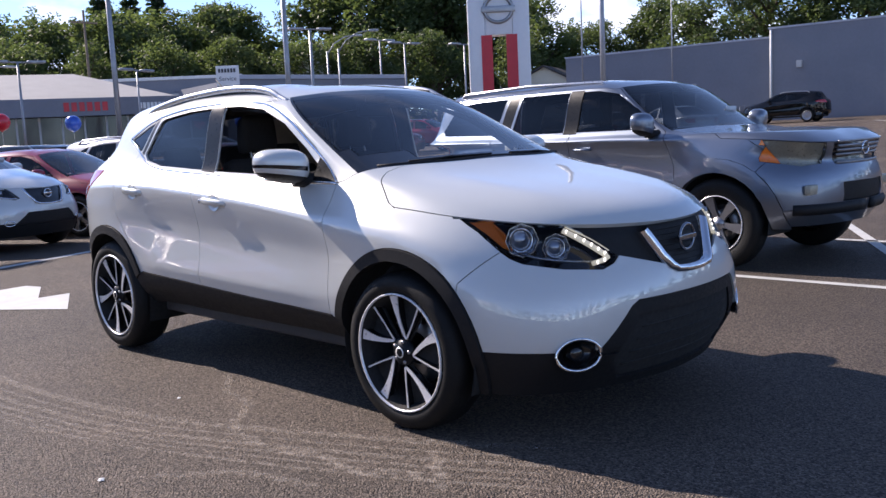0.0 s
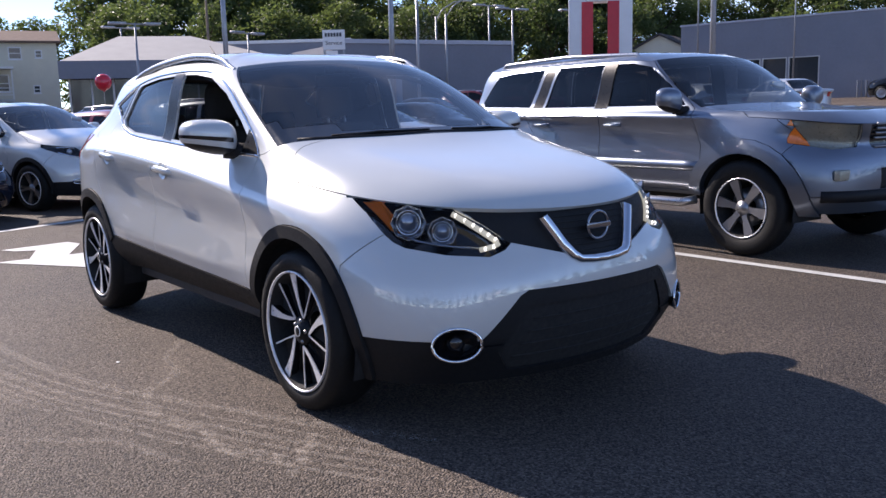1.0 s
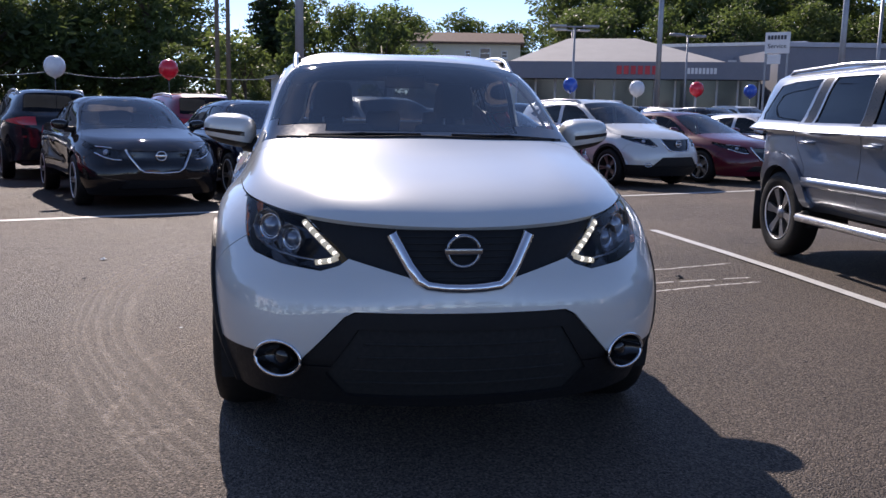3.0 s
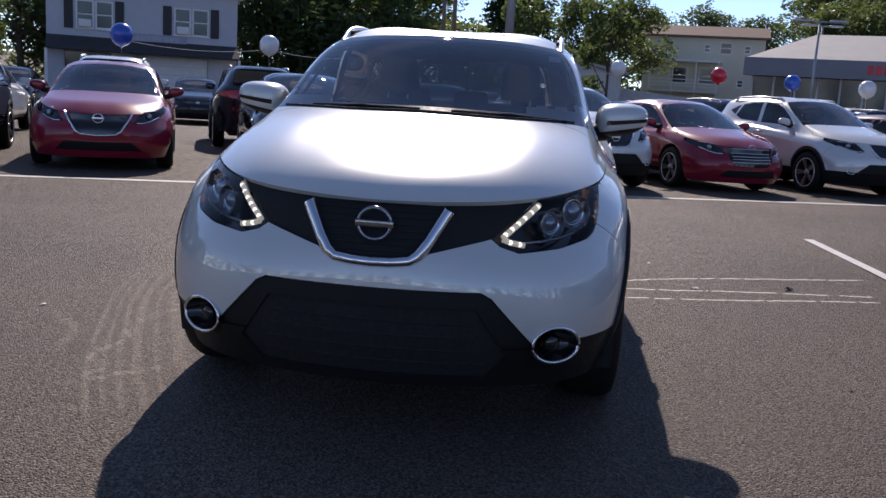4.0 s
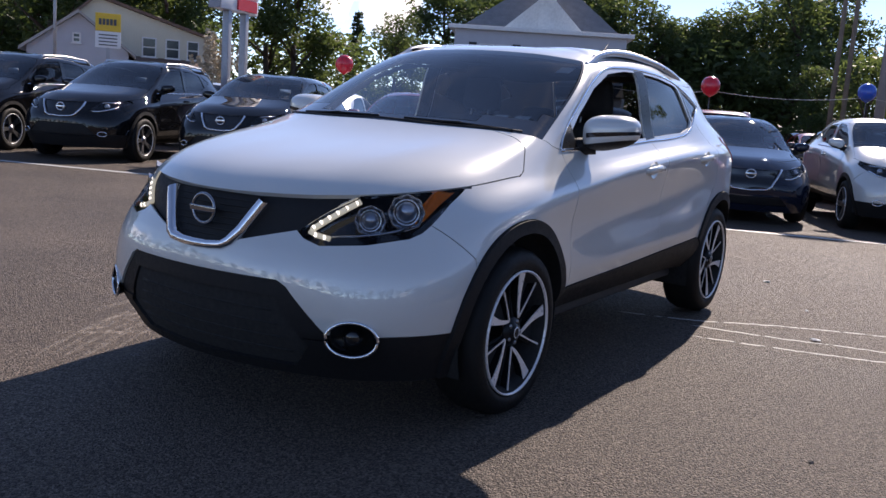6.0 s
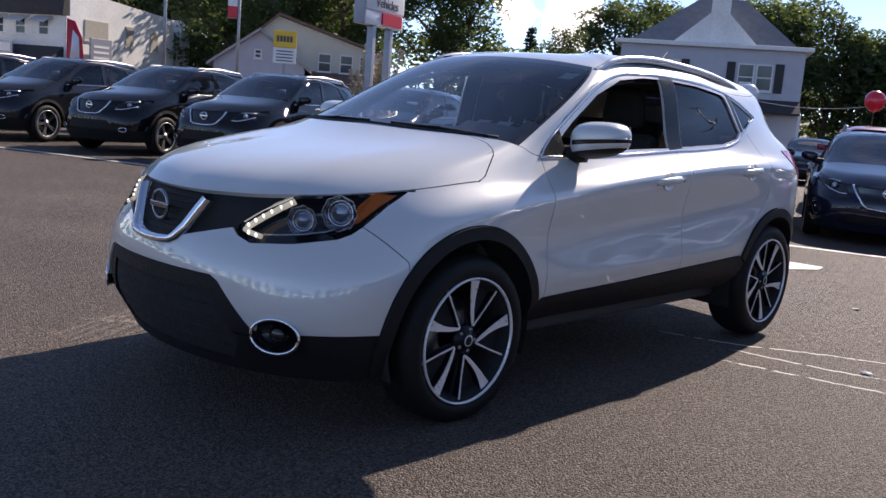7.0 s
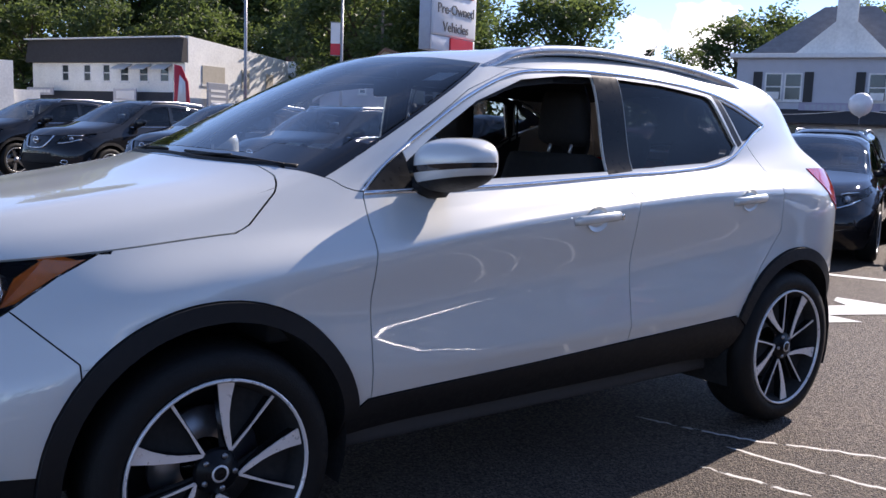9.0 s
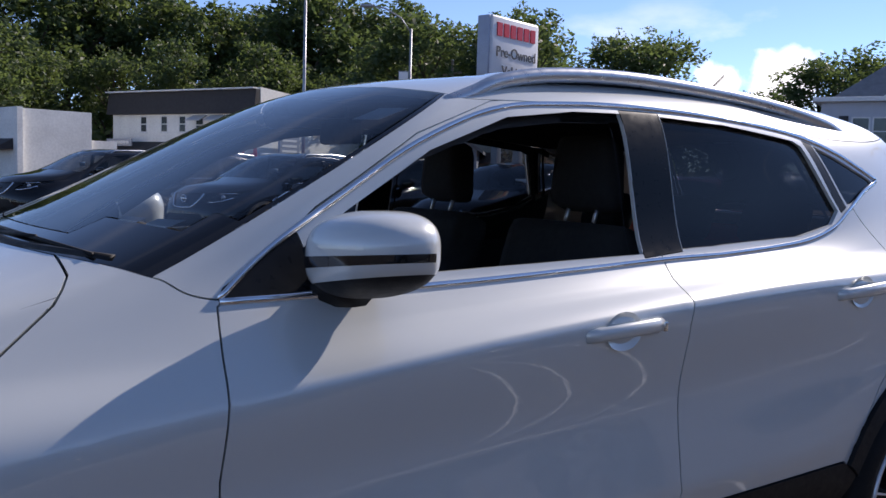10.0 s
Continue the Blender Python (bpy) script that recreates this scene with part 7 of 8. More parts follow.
back = thing("flat_roofed_hall", m, "dark grey flat-roofed hall behind the showroom", "building")
part("wall_shell", box(0, 0, 0, W, 9, 5.5), B["grey"], back, smooth=False)
part("parapet", box(-.1, -.1, 5.504, W + .1, 9.1, 5.7, .02), B["frame"], back, smooth=False)
for x in (4.6, 6.6):
    part("roof_unit", box(x, -.6, 4.0, x + .9, -.004, 4.6, .03), B["fence"], back, smooth=False)
m, W = frame_of((-40.9, 24.4), (-38.9, 36.5), 0)
svc = thing("service_block", m, "grey service block with bay doors", "building")
holes = [(.8, .1, 2.6, 2.8), (4.4, .1, 2.6, 2.8), (8.4, .8, 1.4, 1.3)]
front_with_holes(svc, "front_wall", W, 0, 4.9, holes, B["grey"])
part("bay_door", box(.82, .12, .1, 3.38, .18, 2.88), B["pane"], svc, smooth=False)
part("bay_door", box(4.42, .12, .1, 6.98, .18, 2.88), B["shutter"], svc, smooth=False)
part("pane", box(8.41, .12, .81, 9.79, .16, 2.09), B["pane"], svc, smooth=False)
part("parapet", box(-.1, -.1, 4.904, W + .1, .4, 5.15, .02), B["blue_grey"], svc, smooth=False)
part("side_wall", box(0, .302, 0, .3, 9, 4.8), B["grey"], svc, smooth=False)
part("roof", box(.302, .302, 4.5, W, 9, 4.7), B["pale_roof"], svc, smooth=False)

# long grey hall
m, W = frame_of((-34.2, 47.4), (-20.4, 49.3), .7)
hall = thing("long_grey_hall", m, "long plain grey hall with a strip of shop windows", "building")
holes = [(4.0, 1.0, 1.6, 1.9), (5.7, 1.0, 1.6, 1.9), (7.4, 1.0, 1.9, 1.9)]
front_with_holes(hall, "front_wall", W, 0, 5.25, holes, B["grey"])
for x, z, w, h in holes:
    g = part("shop_window", box(x + .06, .15, z + .06, x + w - .06, .18, z + h - .06), B["pane"], hall, smooth=False)
    bm = bmesh.new()
    for a in ((x, -.02, z, x + .06, .1, z + h), (x + w - .06, -.02, z, x + w, .1, z + h), (x + .06, -.02, z, x + w - .06, .1, z + .06), (x + .06, -.02, z + h - .06, x + w - .06, .1, z + h)):
        add_box(bm, *a)
    part("frame", bm, B["fence"], g, smooth=False)
part("coping", box(-.05, -.06, 5.254, W, .36, 5.36), B["blue_grey"], hall, smooth=False)
part("side_wall", box(0, .302, 0, .3, 20, 5.2), B["grey"], hall, smooth=False)
part("roof", box(.302, .302, 4.8, W, 20, 5.0), B["pale_roof"], hall, smooth=False)
m2 = m @ Matrix.Translation((W + .004, -.25, 0))
wing = thing("grey_hall_wing", m2, "taller grey end of the long hall with white downpipe", "building")
part("wall_shell", box(0, 0, 0, 40, 20, 5.75), B["grey"], wing, smooth=False)
part("coping", box(-.05, -.06, 5.754, 40, .36, 5.86), B["blue_grey"], wing, smooth=False)
part("downpipe", tube([(.12, -.1, 5.7), (.12, -.1, 3), (.12, -.1, .1)], .07, 8), B["frame"], wing)
part("meter_box", box(1.6, -.2, 3.4, 1.9, -.004, 3.8, .01), B["fence"], wing, smooth=False)
for x in (-2.2, -1.7, -1.2):
    part("gas_pipe", tube([(x, -.2, 0), (x, -.2, 1.3), (x + .25, -.2, 1.35), (x + .25, -.2, .1)], .05, 8), B["pole"], wing)

# ---- signs ----
m, W = frame_of((-18.75, 21.1), (-17.15, 22.65), .25)
pyl = thing("pylon_sign", m, "tall white dealer pylon with red panels and round emblem", "sign")
part("column", box(0, -.35, 0, .62, .35, 7.9, .05), B["white_sign"], pyl)
part("column", box(W - .62, -.35, 0, W, .35, 7.9, .05), B["white_sign"], pyl)
part("head", box(.624, -.345, 4.45, W - .624, .345, 7.88, .02), B["white_sign"], pyl)
part("foot", box(.624, -.33, 0, W - .624, .33, .5, .02), B["white_sign"], pyl)
for x in (.46, W - .86):
    part("red_panel", box(x, -.365, .5, x + .40, -.351, 4.45), B["red_sign"], pyl, "red panel", smooth=False)
c = Vector((W / 2, -.36, 5.35))
part("emblem_ring", tube([c + Vector((.50 * math.cos(a), 0, .46 * math.sin(a))) for a in np.linspace(0, 2 * math.pi, 40, endpoint=False)], .07, 8, True), M["alloygrey"], pyl)
part("emblem_bar", box(W / 2 - .60, -.44, 5.24, W / 2 + .60, -.352, 5.46, .01), M["alloygrey"], pyl)

m, W = frame_of((-8.18, -11.1), (-9.64, -11.56), ground_z(-8.8, -11.5))
po = thing("dealer_sign", m, "white dealer sign on two posts with red foot panel", "sign")
part("panel", box(0, 0, 3.15, W, .30, 4.32, .05), B["white_sign"], po)
part("edge", box(-.05, .02, 2.86, -.004, .28, 4.30, .01), B["sign_grey"], po)
part("red_panel", box(.62, -.016, 2.90, W - .12, .02, 3.13), B["red_sign"], po, "red panel", smooth=False)
part("skirt", box(.004, .02, 2.86, W - .004, .28, 3.145, .02), B["white_sign"], po)
bars(po, "red_emblem_letters", .16, 1.44, 3.95, 4.19, 6, B["red_sign"], -.002)
lettering(po, "Pre-Owned", .27, W / 2 + .02, 3.58, -.012, B["sign_text"])
lettering(po, "Vehicles", .27, W / 2 + .02, 3.24, -.012, B["sign_text"])
for x in (.35, 1.05):
    part("post", box(x, .05, 0, x + .14, .19, 2.858, .01), B["pole"], po)

m, W = frame_of((-36.5, 21.25), (-35.8, 22.15), 0)
sv = thing("service_sign", m, "white service sign on two posts", "sign")
part("panel", box(0, 0, 4.2, W, .15, 5.2, .02), B["white_sign"], sv, smooth=False)
bars(sv, "emblem_letters", .12, W - .12, 4.86, 5.05, 6, B["sign_text"], -.002)
lettering(sv, "Service", .30, W / 2, 4.45, -.012, B["sign_text"])
part("arrow_panel", box(.15, -.01, 3.7, .75, .12, 4.15, .01), B["white_sign"], sv, smooth=False)
for x in (.02, W - .12):
    part("post", box(x, .03, 0, x + .10, .12, 4.197), B["pole"], sv, smooth=False)

m, W = frame_of((-21.5, -34.0), (-22.7, -33.1), -.3)
ys = thing("road_sign", m, "yellow and white shop sign on a post", "sign")
part("yellow_panel", box(.2, 0, 3.75, W - .2, .2, 4.55, .02), B["yellow"], ys, "yellow panel", smooth=False)
part("white_panel", box(.2, 0, 3.0, W - .2, .2, 3.73, .02), B["white_sign"], ys, smooth=False)
bars(ys, "sign_letters", .35, W - .35, 4.02, 4.3, 5, B["sign_text"], -.002)
for k in range(4):
    part("text_line", box(.35, -.02, 3.1 + k * .15, W - .35, -.001, 3.15 + k * .15), B["sign_text"], ys, smooth=False)
part("post", box(W / 2 - .08, .02, 0, W / 2 + .08, .18, 2.998), B["pole"], ys, smooth=False)

fl = thing("feather_flag", pose(-12.2, -35.2, -.3, 0, 0, 118), "red feather flag on a pole", "flag")
part("mast", cyl((0, 0, 0), (0, 0, 3.9), .03, .015, 8), B["pole"], fl)
part("cloth", prism([(.02, .9), (.75, .9), (.9, 2.2), (.8, 3.2), (.45, 3.85), (.05, 3.95)], -.012, .012, "XZ"), B["red_sign"], fl)
part("white_patch", prism([(.2, 2.2), (.7, 2.3), (.65, 3.2), (.35, 3.5)], -.02, .02, "XZ"), B["white_sign"], fl)


# ---- poles ----
def lamp_post(x, y, top, r=.07, head="tee", label="grey lot lamp post with flat twin heads", name="lamp_post", z=None, turn=None):
    g = thing(name, pose(x, y, ground_z(x, y) - .05 if z is None else z, 0, 0, random.uniform(50, 130) if turn is None else turn), label, "lamp post", "lot lamps")
    h = top - g.location.z
    part("pole", cyl((0, 0, 0), (0, 0, h), r, r * .75, 12), B["pole"], g)
    part("foot", cyl((0, 0, 0), (0, 0, .6), r * 2, r * 2, 12), B["fence"], g)
    if head == "tee":
        part("cross_arm", tube([(-.7, 0, h), (.7, 0, h)], .04, 6), B["pole"], g)
        for s in (-1, 1):
            part("lamp_head", box(s * .8 - .38, -.2, h - .04, s * .8 + .38, .2, h + .08, .03), B["pole"], g)
    elif head == "arm":
        part("arm", tube([(0, 0, h - .2), (.5, 0, h + .5), (1.3, 0, h + .95), (2.0, 0, h + 1.05)], .04, 6), B["pole"], g)
        part("lamp_head", box(1.9, -.14, h + .98, 2.5, .14, h + 1.12, .04), B["pole"], g)
    return g


for x, y, top, r, head in ((-20.9, -.85, 9.5, .13, "tee"), (-36.5, 15.9, 10.5, .14, "tee"), (-38.2, 12.2, 5.35, .07, "tee"), (-35.8, 26.8, 7.2, .10, "tee"), (-36.2, 34.1, 6.75, .07, "tee"),
                           (-37.1, 40.3, 7.0, .07, "tee"), (-40.7, 19.1, 5.3, .06, "tee"), (-32.9, 23.1, 10, .15, "tee"), (-41.5, 36.8, 7.6, .07, "tee"), (-52.4, 16.2, 6.45, .07, "tee")):
    lamp_post(x, y, top, r, head)
for x, y, top, turn in ((-38.8, 31.1, 6.6, 60), (-43.6, 34.0, 7.0, 70), (-21.1, -36.1, 8.4, -33)):
    lamp_post(x, y, top, .08, "arm", "street lamp with a curved arm", "street_lamp", turn=turn)
bn = thing("pole_banner", pose(-21.1, -36.1, 0, 0, 0, -33), "small white and red banner hung on a lamp post", "banner")
part("cloth", box(.09, -.012, 5.3, .55, .012, 6.3), B["white_sign"], bn, smooth=False)
part("red_band", box(.085, -.014, 4.75, .555, .014, 5.297), B["red_sign"], bn, "red lower band", smooth=False)
for z in (4.72, 6.33):
    part("arm", tube([(0, 0, z), (.58, 0, z)], .02, 6), B["pole"], bn)
for x, y, top, r, w in ((-18.7, 29.5, 10, .13, "pole"), (-31.2, 45.2, 13, .06, "pole"), (-26.4, 48.2, 11, .05, "pole"), (-34.8, -4.5, 9, .11, "wood"), (-34.9, -4.05, 9, .11, "wood"), (-8.0, -19.0, 6.0, .05, "pole"),
                        (-30, -46, 9, .12, "wood"), (-62, 26, 11, .12, "wood")):
    g = thing("utility_pole" if w == "wood" else "flag_pole", pose(x, y, ground_z(x, y) - .05), "weathered wooden utility pole" if w == "wood" else "plain grey metal pole on the lot", "pole")
    part("shaft", cyl((0, 0, 0), (0, 0, top), r, r * .7, 12), B[w], g)
    part("cap", cyl((0, 0, top - .002), (0, 0, top + .08), r * .9, r * .5, 12), B["pole"], g)
    if w == "wood":
        part("cross_arm", box(-.06, -1.0, top - .9, .06, 1.0, top - .78), B["wood"], g, smooth=False)


# ---- balloons ----
def balloon(x, y, z, key):
    g = thing("balloon", pose(x, y, ground_z(x, y)), {"red": "red", "white": "white", "blue": "blue"}[key] + " round balloon on a thin stick", "balloon", "balloons over the rows")
    h = z - g.location.z
    part("envelope", lathe([(0, h + .215), (.07, h + .205), (.14, h + .165), (.19, h + .10), (.21, h + .01), (.20, h - .07), (.155, h - .15), (.09, h - .20), (.03, h - .225), (.012, h - .25), (0, h - .25)], 24, "Z"), B["balloon_" + key], g)
    part("stick", cyl((0, 0, 0), (0, 0, h - .2), .006, .005, 6), B["pole"], g)


for x, y, z, key in ((-12.1, -11.2, 1.98, "red"), (-11.3, -7.6, 1.91, "blue"), (-14.0, -5.6, 1.97, "white"), (-15.7, -3.65, 2.03, "red"), (-18.8, -.9, 2.18, "blue"), (-20.0, 2.22, 2.12, "white"),
                     (-19.5, 4.8, 2.06, "red"), (-20.0, 6.8, 2.0, "blue"), (-18.4, 8.2, 1.90, "white"), (-20.2, 10.7, 1.97, "red"), (-22.2, 13.4, 2.0, "blue"), (-23.6, 15.9, 2.1, "white")):
    balloon(x, y, z, key)

CORD = [(-11.3, -7.6, 1.82), (-14.0, -5.6, 1.88), (-15.7, -3.65, 1.93), (-18.8, -.9, 2.06), (-20.0, 2.22, 2.0)]
for a, b in zip(CORD, CORD[1:]):
    pts = [Vector(a).lerp(Vector(b), t) - Vector((0, 0, .12 * 4 * t * (1 - t))) for t in np.linspace(0, 1, 9)]
    tagged(part("cord", tube(pts, .006, 5), B["fence"]), "thin pale cord strung between the balloons", "cord", "balloon cords")

# ---- rows further off ----
random.seed(5)
COLS = ["white", "lightsilver", "black", "darkgrey", "navy", "maroon", "white", "black", "red"]
NAMES = {"white": "white", "lightsilver": "light silver", "black": "black", "darkgrey": "dark grey", "navy": "dark blue", "maroon": "maroon", "red": "red"}


def far_car(x, y, heading, pick=None, col=None):
    src, old, kind = FAR[random.randrange(2) if pick is None else pick % 2]
    c = col or random.choice(COLS)
    recolor(copy_thing(src, park(x, y, heading)), old, M[c], NAMES[c] + " " + kind + " parked in a further row", "cars in the further rows")


hx, hy = math.cos(radians(H)), math.sin(radians(H))
for k, y in enumerate(np.arange(-15.6, 15.0, 2.55)):
    far_car(ROW(y) - hx * 7.6, y - hy * 7.6, H + 180, col="lightsilver" if k == 4 else None)
for y in np.arange(-9, 24, 2.6):
    far_car(ROW(y) - hx * 19, y - hy * 19, H)
for y in np.arange(2, 26, 2.7):
    far_car(ROW(y) - hx * 24.5, y - hy * 24.5, H + 180)
for i in range(7):
    far_car(-31.5 + i * .5, 12 + i * 2.7, 20 if i % 2 else 15)
far_car(-17.3, 44.5, 186, 1, "black")
for i in range(4):
    far_car(-7.5 + i * .35, 44.0 - i * 2.9, 183, 1 if i % 2 else 0, "white")
M["taxi"] = paint("yellow_paint", (.75, .38, .03))
NAMES["taxi"] = "yellow"
far_car(-15.0, -38.5, 150, 1, "taxi")
far_car(-16.3, -34.2, 150, 1, "lightsilver")
far_car(-15.5, 24.5, 150, 0, "white")
far_car(-14.2, 27.5, 150, 0, "lightsilver")
for i in range(4):
    far_car(-9 - i * 2.8, -27 + i * .4, 80 + i, None)
strip("bay_line", [(-12.0, 42.5), (-5, 33)], .14, "white painted line by the far bays")

# fence and bank left of the apartment house
bm = prism([(-1, 0), (18, 0), (18, 1.5), (-1, 3.2)], 0, .12, "XZ")
g = tagged(part("retaining_wall", bm, B["fence"], smooth=False), "pale sloping retaining wall", "wall", kind="structure")
g.matrix_basis = pose(-52, 1.0, -.7, 0, 0, 86)
g = tagged(part("bank", box(-8, -3, -.5, 8, 3, 1.0, .8), B["grass"]), "sunlit grass bank below the houses", "grass", kind="structure")
g.matrix_basis = pose(-61, 4, 0, 0, 0, 85)


# ---- trees ----
def leaves(bm_data, centre, rad, n, size, flat=1.0, rng=random):
    V, F = bm_data
    for _ in range(n):
        d = Vector((rng.gauss(0, 1), rng.gauss(0, 1), rng.gauss(0, 1) * flat)).normalized()
        r = rad * (rng.random() ** .45)
        p = Vector(centre) + Vector((d.x * r, d.y * r, d.z * r * .8))
        a = Vector((rng.gauss(0, 1), rng.gauss(0, 1), rng.gauss(0, .6))).normalized()
        b = a.cross(Vector((rng.gauss(0, 1), rng.gauss(0, 1), rng.gauss(0, 1)))).normalized()
        s = size * rng.uniform(.6, 1.4)
        i = len(V)
        V += [tuple(p - a * s), tuple(p + b * s * .45 - a * s * .1), tuple(p + a * s), tuple(p - b * s * .45 + a * s * .15)]
        F.append((i, i + 1, i + 2, i + 3))


def make_tree(kind, seed):
    rng = random.Random(seed)
    t = thing("tree", pose(0, 0, 0), "tall broad-leaved tree in full summer leaf", "tree", "trees round the lot")
    bm = bmesh.new()
    V, F = [], []
    if kind in ("broad", "plain"):
        spread = rng.uniform(3.6, 4.8)
        add_cyl(bm, (0, 0, -.3), (rng.uniform(-.3, .3), rng.uniform(-.3, .3), 6), .36, .22, 10)
        blobs = []
        for i in range(15):
            a = rng.uniform(0, 6.28)
            h = rng.uniform(2.4, 13.2)
            w = spread * (1 - abs((h - 7.5) / 8.2) ** 2.2) * rng.uniform(.55, 1.0)
            tip = Vector((math.cos(a) * w, math.sin(a) * w, h))
            add_cyl(bm, (0, 0, max(1.6, h - 3.2)), tip, .14, .03, 6)
            blobs.append((tip, rng.uniform(1.3, 2.3)))
        blobs.append((Vector((0, 0, 13.2)), 1.7))
        blobs.append((Vector((0, 0, 9.5)), 2.6))
        for c, r in blobs:
            leaves((V, F), c, r, int((145 if kind == "broad" else 40) * r), .245 if kind == "broad" else .45, 1, rng)
            for _ in range(5 if kind == "broad" else 2):
                o = Vector((rng.gauss(0, 1), rng.gauss(0, 1), rng.gauss(0, .7))).normalized() * r * rng.uniform(.8, 1.15)
                leaves((V, F), c + o, r * .38, 27, .18, 1, rng)
    elif kind == "pine":
        add_cyl(bm, (0, 0, -.3), (0, 0, 13.5), .28, .05, 8)
        for i in range(24):
            h = 2.2 + i * .47
            w = (14 - h) * .26 * rng.uniform(.8, 1.2)
            for k in range(6):
                a = rng.uniform(0, 6.28)
                tip = Vector((math.cos(a) * w, math.sin(a) * w, h - .25 * w))
                add_cyl(bm, (0, 0, h), tip, .05, .01, 5)
                for q in (.35, .6, .8, 1.0):
                    leaves((V, F), Vector((0, 0, h)).lerp(tip, q), .42 + .2 * (1 - q), 11, .20, .3, rng)
    else:
        add_cyl(bm, (0, 0, -.2), (0, 0, 2.6), .09, .05, 8)
        for i in range(8):
            a, h = rng.uniform(0, 6.28), rng.uniform(1.2, 4.2)
            w = 1.25 * (1 - abs((h - 2.6) / 2.8) ** 2) * rng.uniform(.5, 1)
            tip = Vector((math.cos(a) * w, math.sin(a) * w, h))
            add_cyl(bm, (0, 0, max(.8, h - 1.2)), tip, .04, .01, 5)
            leaves((V, F), tip, rng.uniform(.55, .85), 190, .13, 1, rng)
    part("trunk", bm, B["bark"], t)
    me = bpy.data.meshes.new("crown")
    me.from_pydata(V, [], F)
    me.materials.append(B["needle"] if kind == "pine" else B["leaf"])
    crown = new("crown", me)
    crown.parent = t
    return t


broad = [make_tree("broad", s) for s in (1, 2, 3, 4)]
plain = make_tree("plain", 6)
pine = make_tree("pine", 9)
young = make_tree("young", 12)
spots = []
rng = random.Random(21)


def belt(a0, a1, step, r0, r1, h0, h1, kinds="b"):
    a = a0
    while a < a1:
        r, h = rng.uniform(r0, r1), rng.uniform(h0, h1)
        spots.append((r * math.cos(radians(a)), r * math.sin(radians(a)), h, rng.choice(kinds)))
        a += step * rng.uniform(.75, 1.25)


belt(106, 114, 2.3, 76, 84, 14, 15.5)
belt(114.5, 121.3, 2.2, 78, 86, 10.5, 12)
belt(124, 129, 2.2, 80, 88, 9.5, 11.5)
belt(129, 134, 2.2, 88, 96, 13, 15)
belt(134, 143.5, 1.8, 88, 98, 18, 20)
belt(144.5, 147, 2.0, 88, 96, 11, 12)
belt(147.6, 151, 1.6, 90, 96, 15, 16)
belt(152.6, 157.6, 2.0, 90, 96, 16, 17.5, "p")
belt(151.5, 158, 2.0, 84, 88, 12.5, 14.5)
belt(158, 164, 1.8, 88, 96, 13.5, 15)
belt(130, 143.5, 2.2, 74, 80, 8.5, 11)
belt(148.5, 164, 2.2, 74, 80, 8.5, 11)
belt(164, 178, 3.4, 88, 98, 8.5, 12)
belt(175.5, 179.5, 2.2, 62, 66, 8.5, 10)
belt(181.4, 182.6, 1.4, 61, 65, 9, 9.8)
belt(182.6, 184.8, 1.1, 60, 66, 11.5, 12.5, "p")
belt(189.6, 191.5, 1.7, 60, 68, 10, 12)
belt(179, 190, 2.4, 50, 55, 4, 5.5)
belt(191, 197.5, 1.6, 60, 68, 9, 11)
belt(197.5, 202.5, 1.7, 62, 68, 8, 9.5)
belt(202.5, 214.5, 1.9, 62, 70, 10, 12)
belt(223.8, 226.2, 2.0, 62, 66, 12.3, 13)
belt(232, 240, 2.0, 80, 90, 14.5, 17)
belt(240, 268, 2.0, 80, 90, 16.5, 21)
belt(232, 268, 3.2, 68, 76, 10, 13.5)
belt(232.2, 240, 2.4, 56, 62, 11.5, 14)
# unseen low-detail trees behind the camera, added only to be mirrored in the cars
belt(268, 468, 6.0, 85, 110, 10, 15, "q")
spots += [(90 * math.cos(radians(219.5)), 90 * math.sin(radians(219.5)), 10.0, "p"), (-79, 48.5, 15.5, "b"), (-40.0, -30.5, 7.0, "b")]
used = {}
for x, y, h, k in spots:
    src = pine if k == "p" else plain if k == "q" else broad[rng.randrange(4)]
    s = h / (13.7 if k == "p" else 15.2)
    m = Matrix.Translation((x, y, ground_z(x, y) - .1)) @ Matrix.Rotation(rng.uniform(0, 6.28), 4, "Z") @ Matrix.Diagonal((s * rng.uniform(.9, 1.15), s * rng.uniform(.9, 1.15), s, 1))
    if src not in used:
        used[src] = 1
        src.matrix_basis = m
        made = src
    else:
        made = src.copy()
        scene.collection.objects.link(made)
        made.matrix_basis = m
        for ch2 in src.children:
            c2 = ch2.copy()
            scene.collection.objects.link(c2)
            c2.parent = made
    if k == "p":
        tagged(made, "dark pine with drooping branches")
young.matrix_basis = pose(-36.9, -3.5, ground_z(-36.9, -3.5), 0, 0, 40)
for x, y, s in ((-35.5, -.8, 1.15), (-37.2, 2.9, 1.2)):
    c = copy_thing(young, pose(x, y, ground_z(x, y), 0, 0, x * 9))
    c.scale = (s * .85, s * .85, s * 1.1)
    tagged(c, "young pale green tree behind the parked rows")
tagged(young, "young pale green tree behind the parked rows")

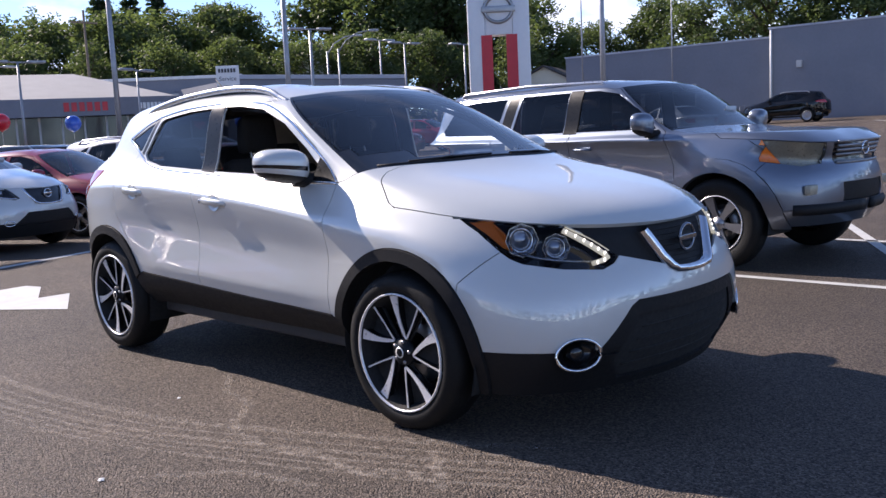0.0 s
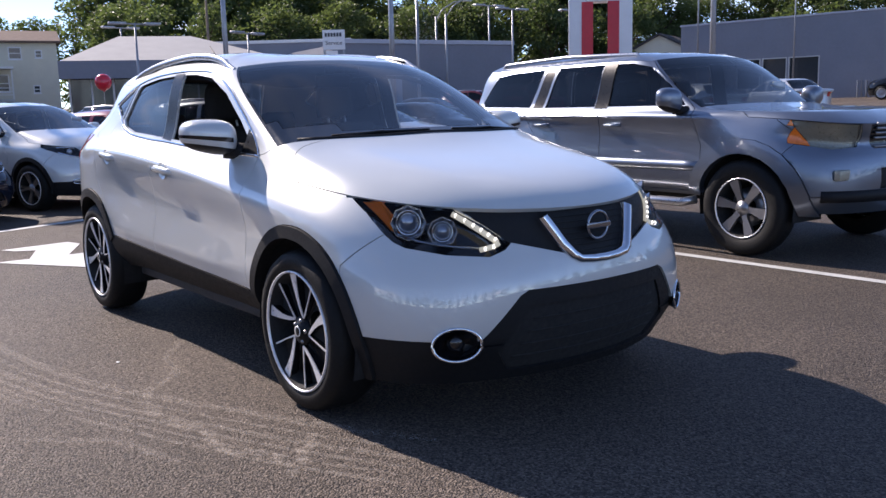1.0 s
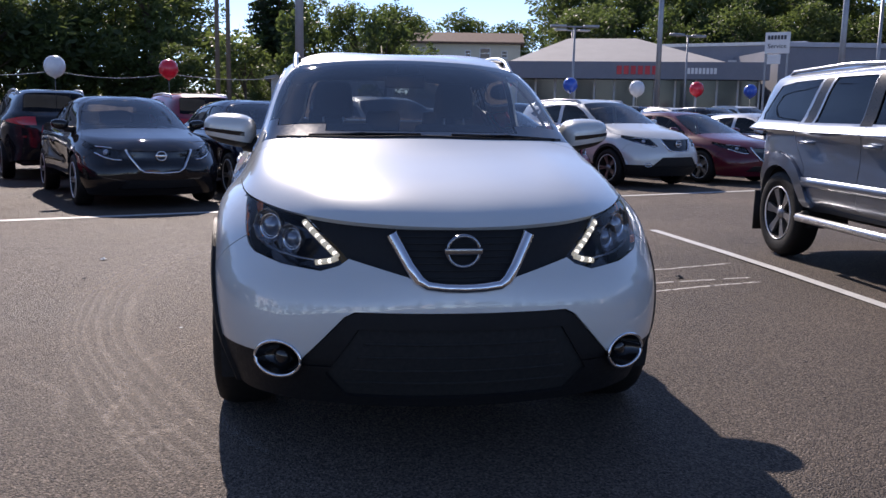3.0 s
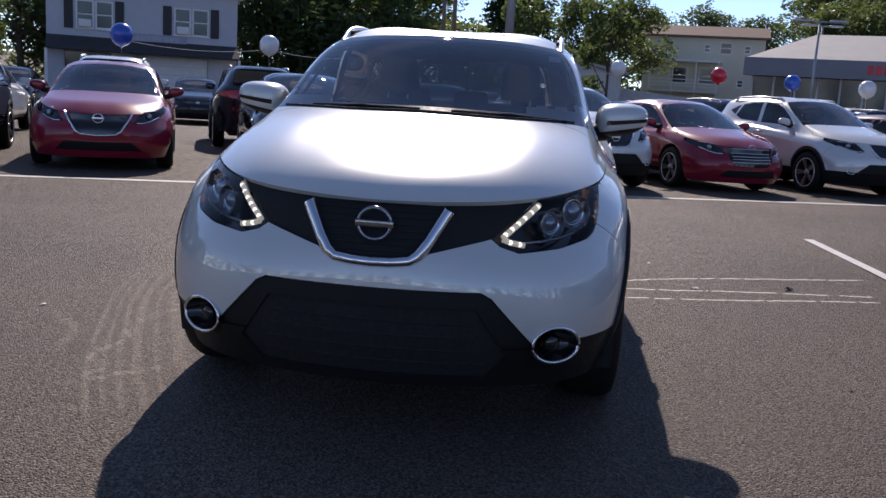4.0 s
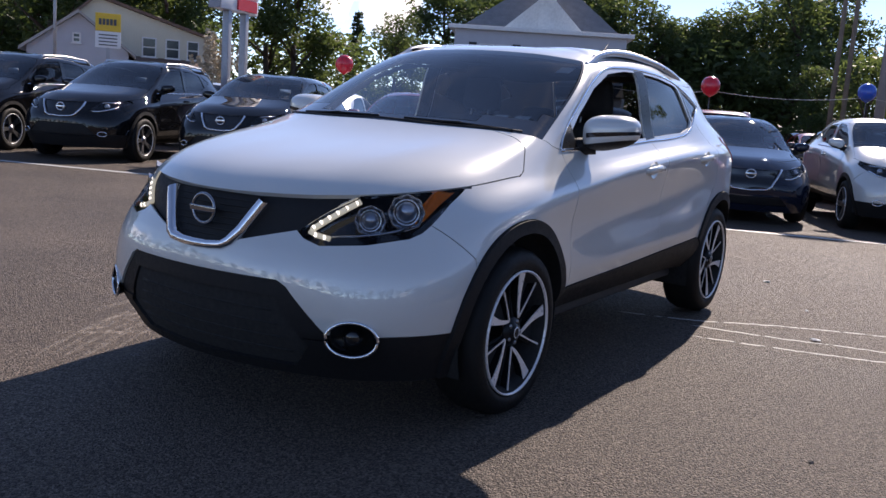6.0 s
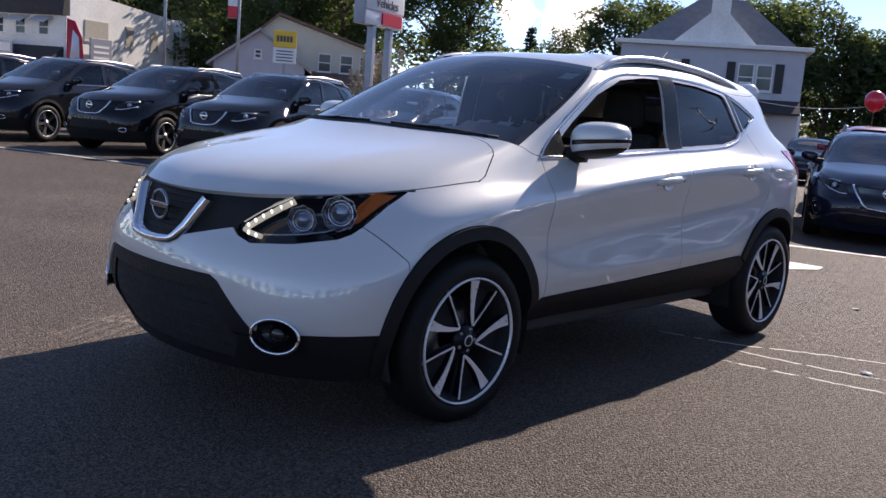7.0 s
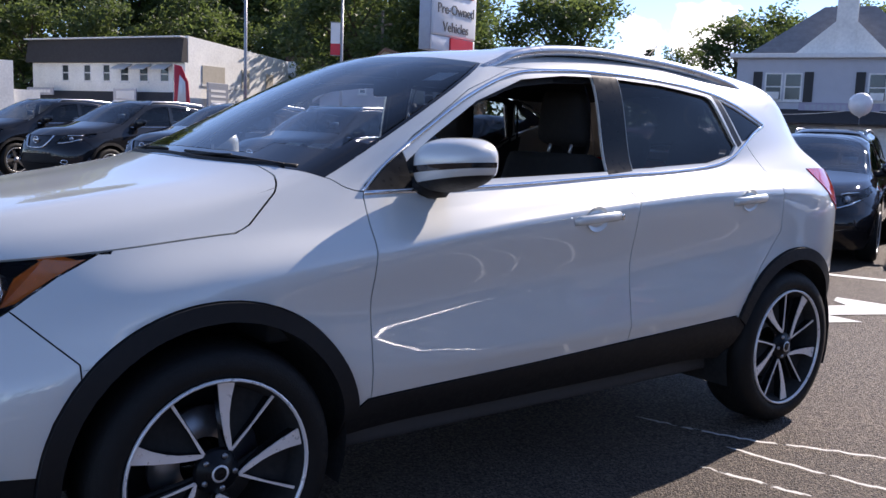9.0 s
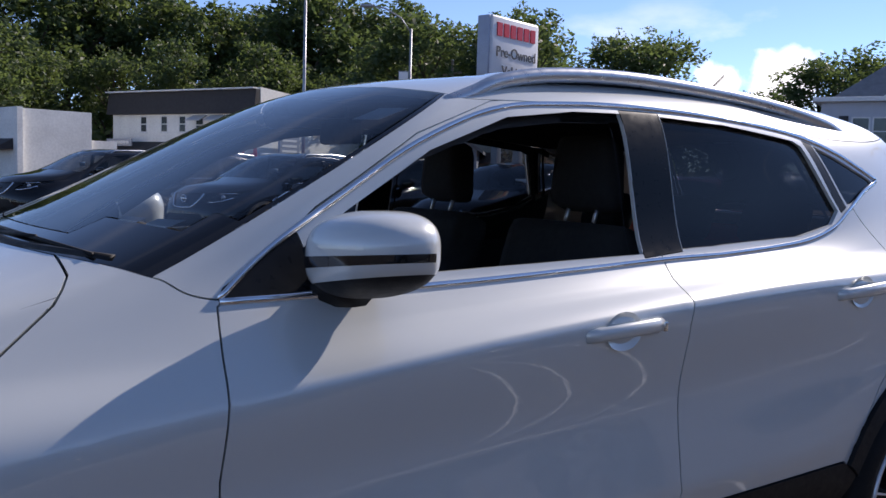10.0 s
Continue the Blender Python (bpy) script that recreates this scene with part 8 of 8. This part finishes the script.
# undergrowth below the belts
V, F = [], []
rng2 = random.Random(77)
for a in np.arange(110, 268, .75):
    r = 70 if 225 < a else 82 if a < 178 else 62 if a < 200 else 72
    x, y = r * math.cos(radians(a)), r * math.sin(radians(a))
    for k in range(3 if 181 < a < 232 else 2):
        leaves((V, F), (x + rng2.uniform(-2, 2), y + rng2.uniform(-2, 2), ground_z(x, y) + 1.2 + k * 2.0), 1.9, 60, .3, 1, rng2)
me = bpy.data.meshes.new("undergrowth")
me.from_pydata(V, [], F)
me.materials.append(B["leaf"])
tagged(new("undergrowth", me), "dense green undergrowth below the trees", "undergrowth", kind="stuff")


# tall feathery grass at the lot's edge
GRASS = (-15.3, -18.9)
gr = thing("ornamental_grass", pose(GRASS[0], GRASS[1], ground_z(*GRASS)), "tall clump of ornamental grass with pale feathery plumes", "plant")
rng3 = random.Random(31)
V, F, V2, F2 = [], [], [], []
for i in range(150):
    a, out = rng3.uniform(0, 6.28), rng3.uniform(.3, 1.3)
    h = rng3.uniform(1.3, 2.2)
    pts = [Vector((math.cos(a) * out * t ** 1.8, math.sin(a) * out * t ** 1.8, h * (t - .35 * t ** 3))) for t in (0, .25, .5, .75, 1)]
    side = Vector((-math.sin(a), math.cos(a), 0)) * .016
    k = len(V)
    for j, p in enumerate(pts):
        V += [tuple(p - side * (1 - j / 5)), tuple(p + side * (1 - j / 5))]
    F += [(k + 2 * j, k + 2 * j + 1, k + 2 * j + 3, k + 2 * j + 2) for j in range(4)]
for i in range(26):
    a, out = rng3.uniform(0, 6.28), rng3.uniform(.2, .9)
    h = rng3.uniform(2.2, 3.1)
    tip = Vector((math.cos(a) * out, math.sin(a) * out, h))
    for q in np.linspace(.70, 1.0, 7):
        leaves((V2, F2), tip * q, .11 * (1.25 - q) + .05, 14, .07, 1, rng3)
for nm, vv2, ff2, mt in (("blades", V, F, B["leaf"]), ("plumes", V2, F2, mat("pale_plume", (.52, .45, .34), .9))):
    me = bpy.data.meshes.new(nm)
    me.from_pydata(vv2, [], ff2)
    me.materials.append(mt)
    new(nm, me).parent = gr
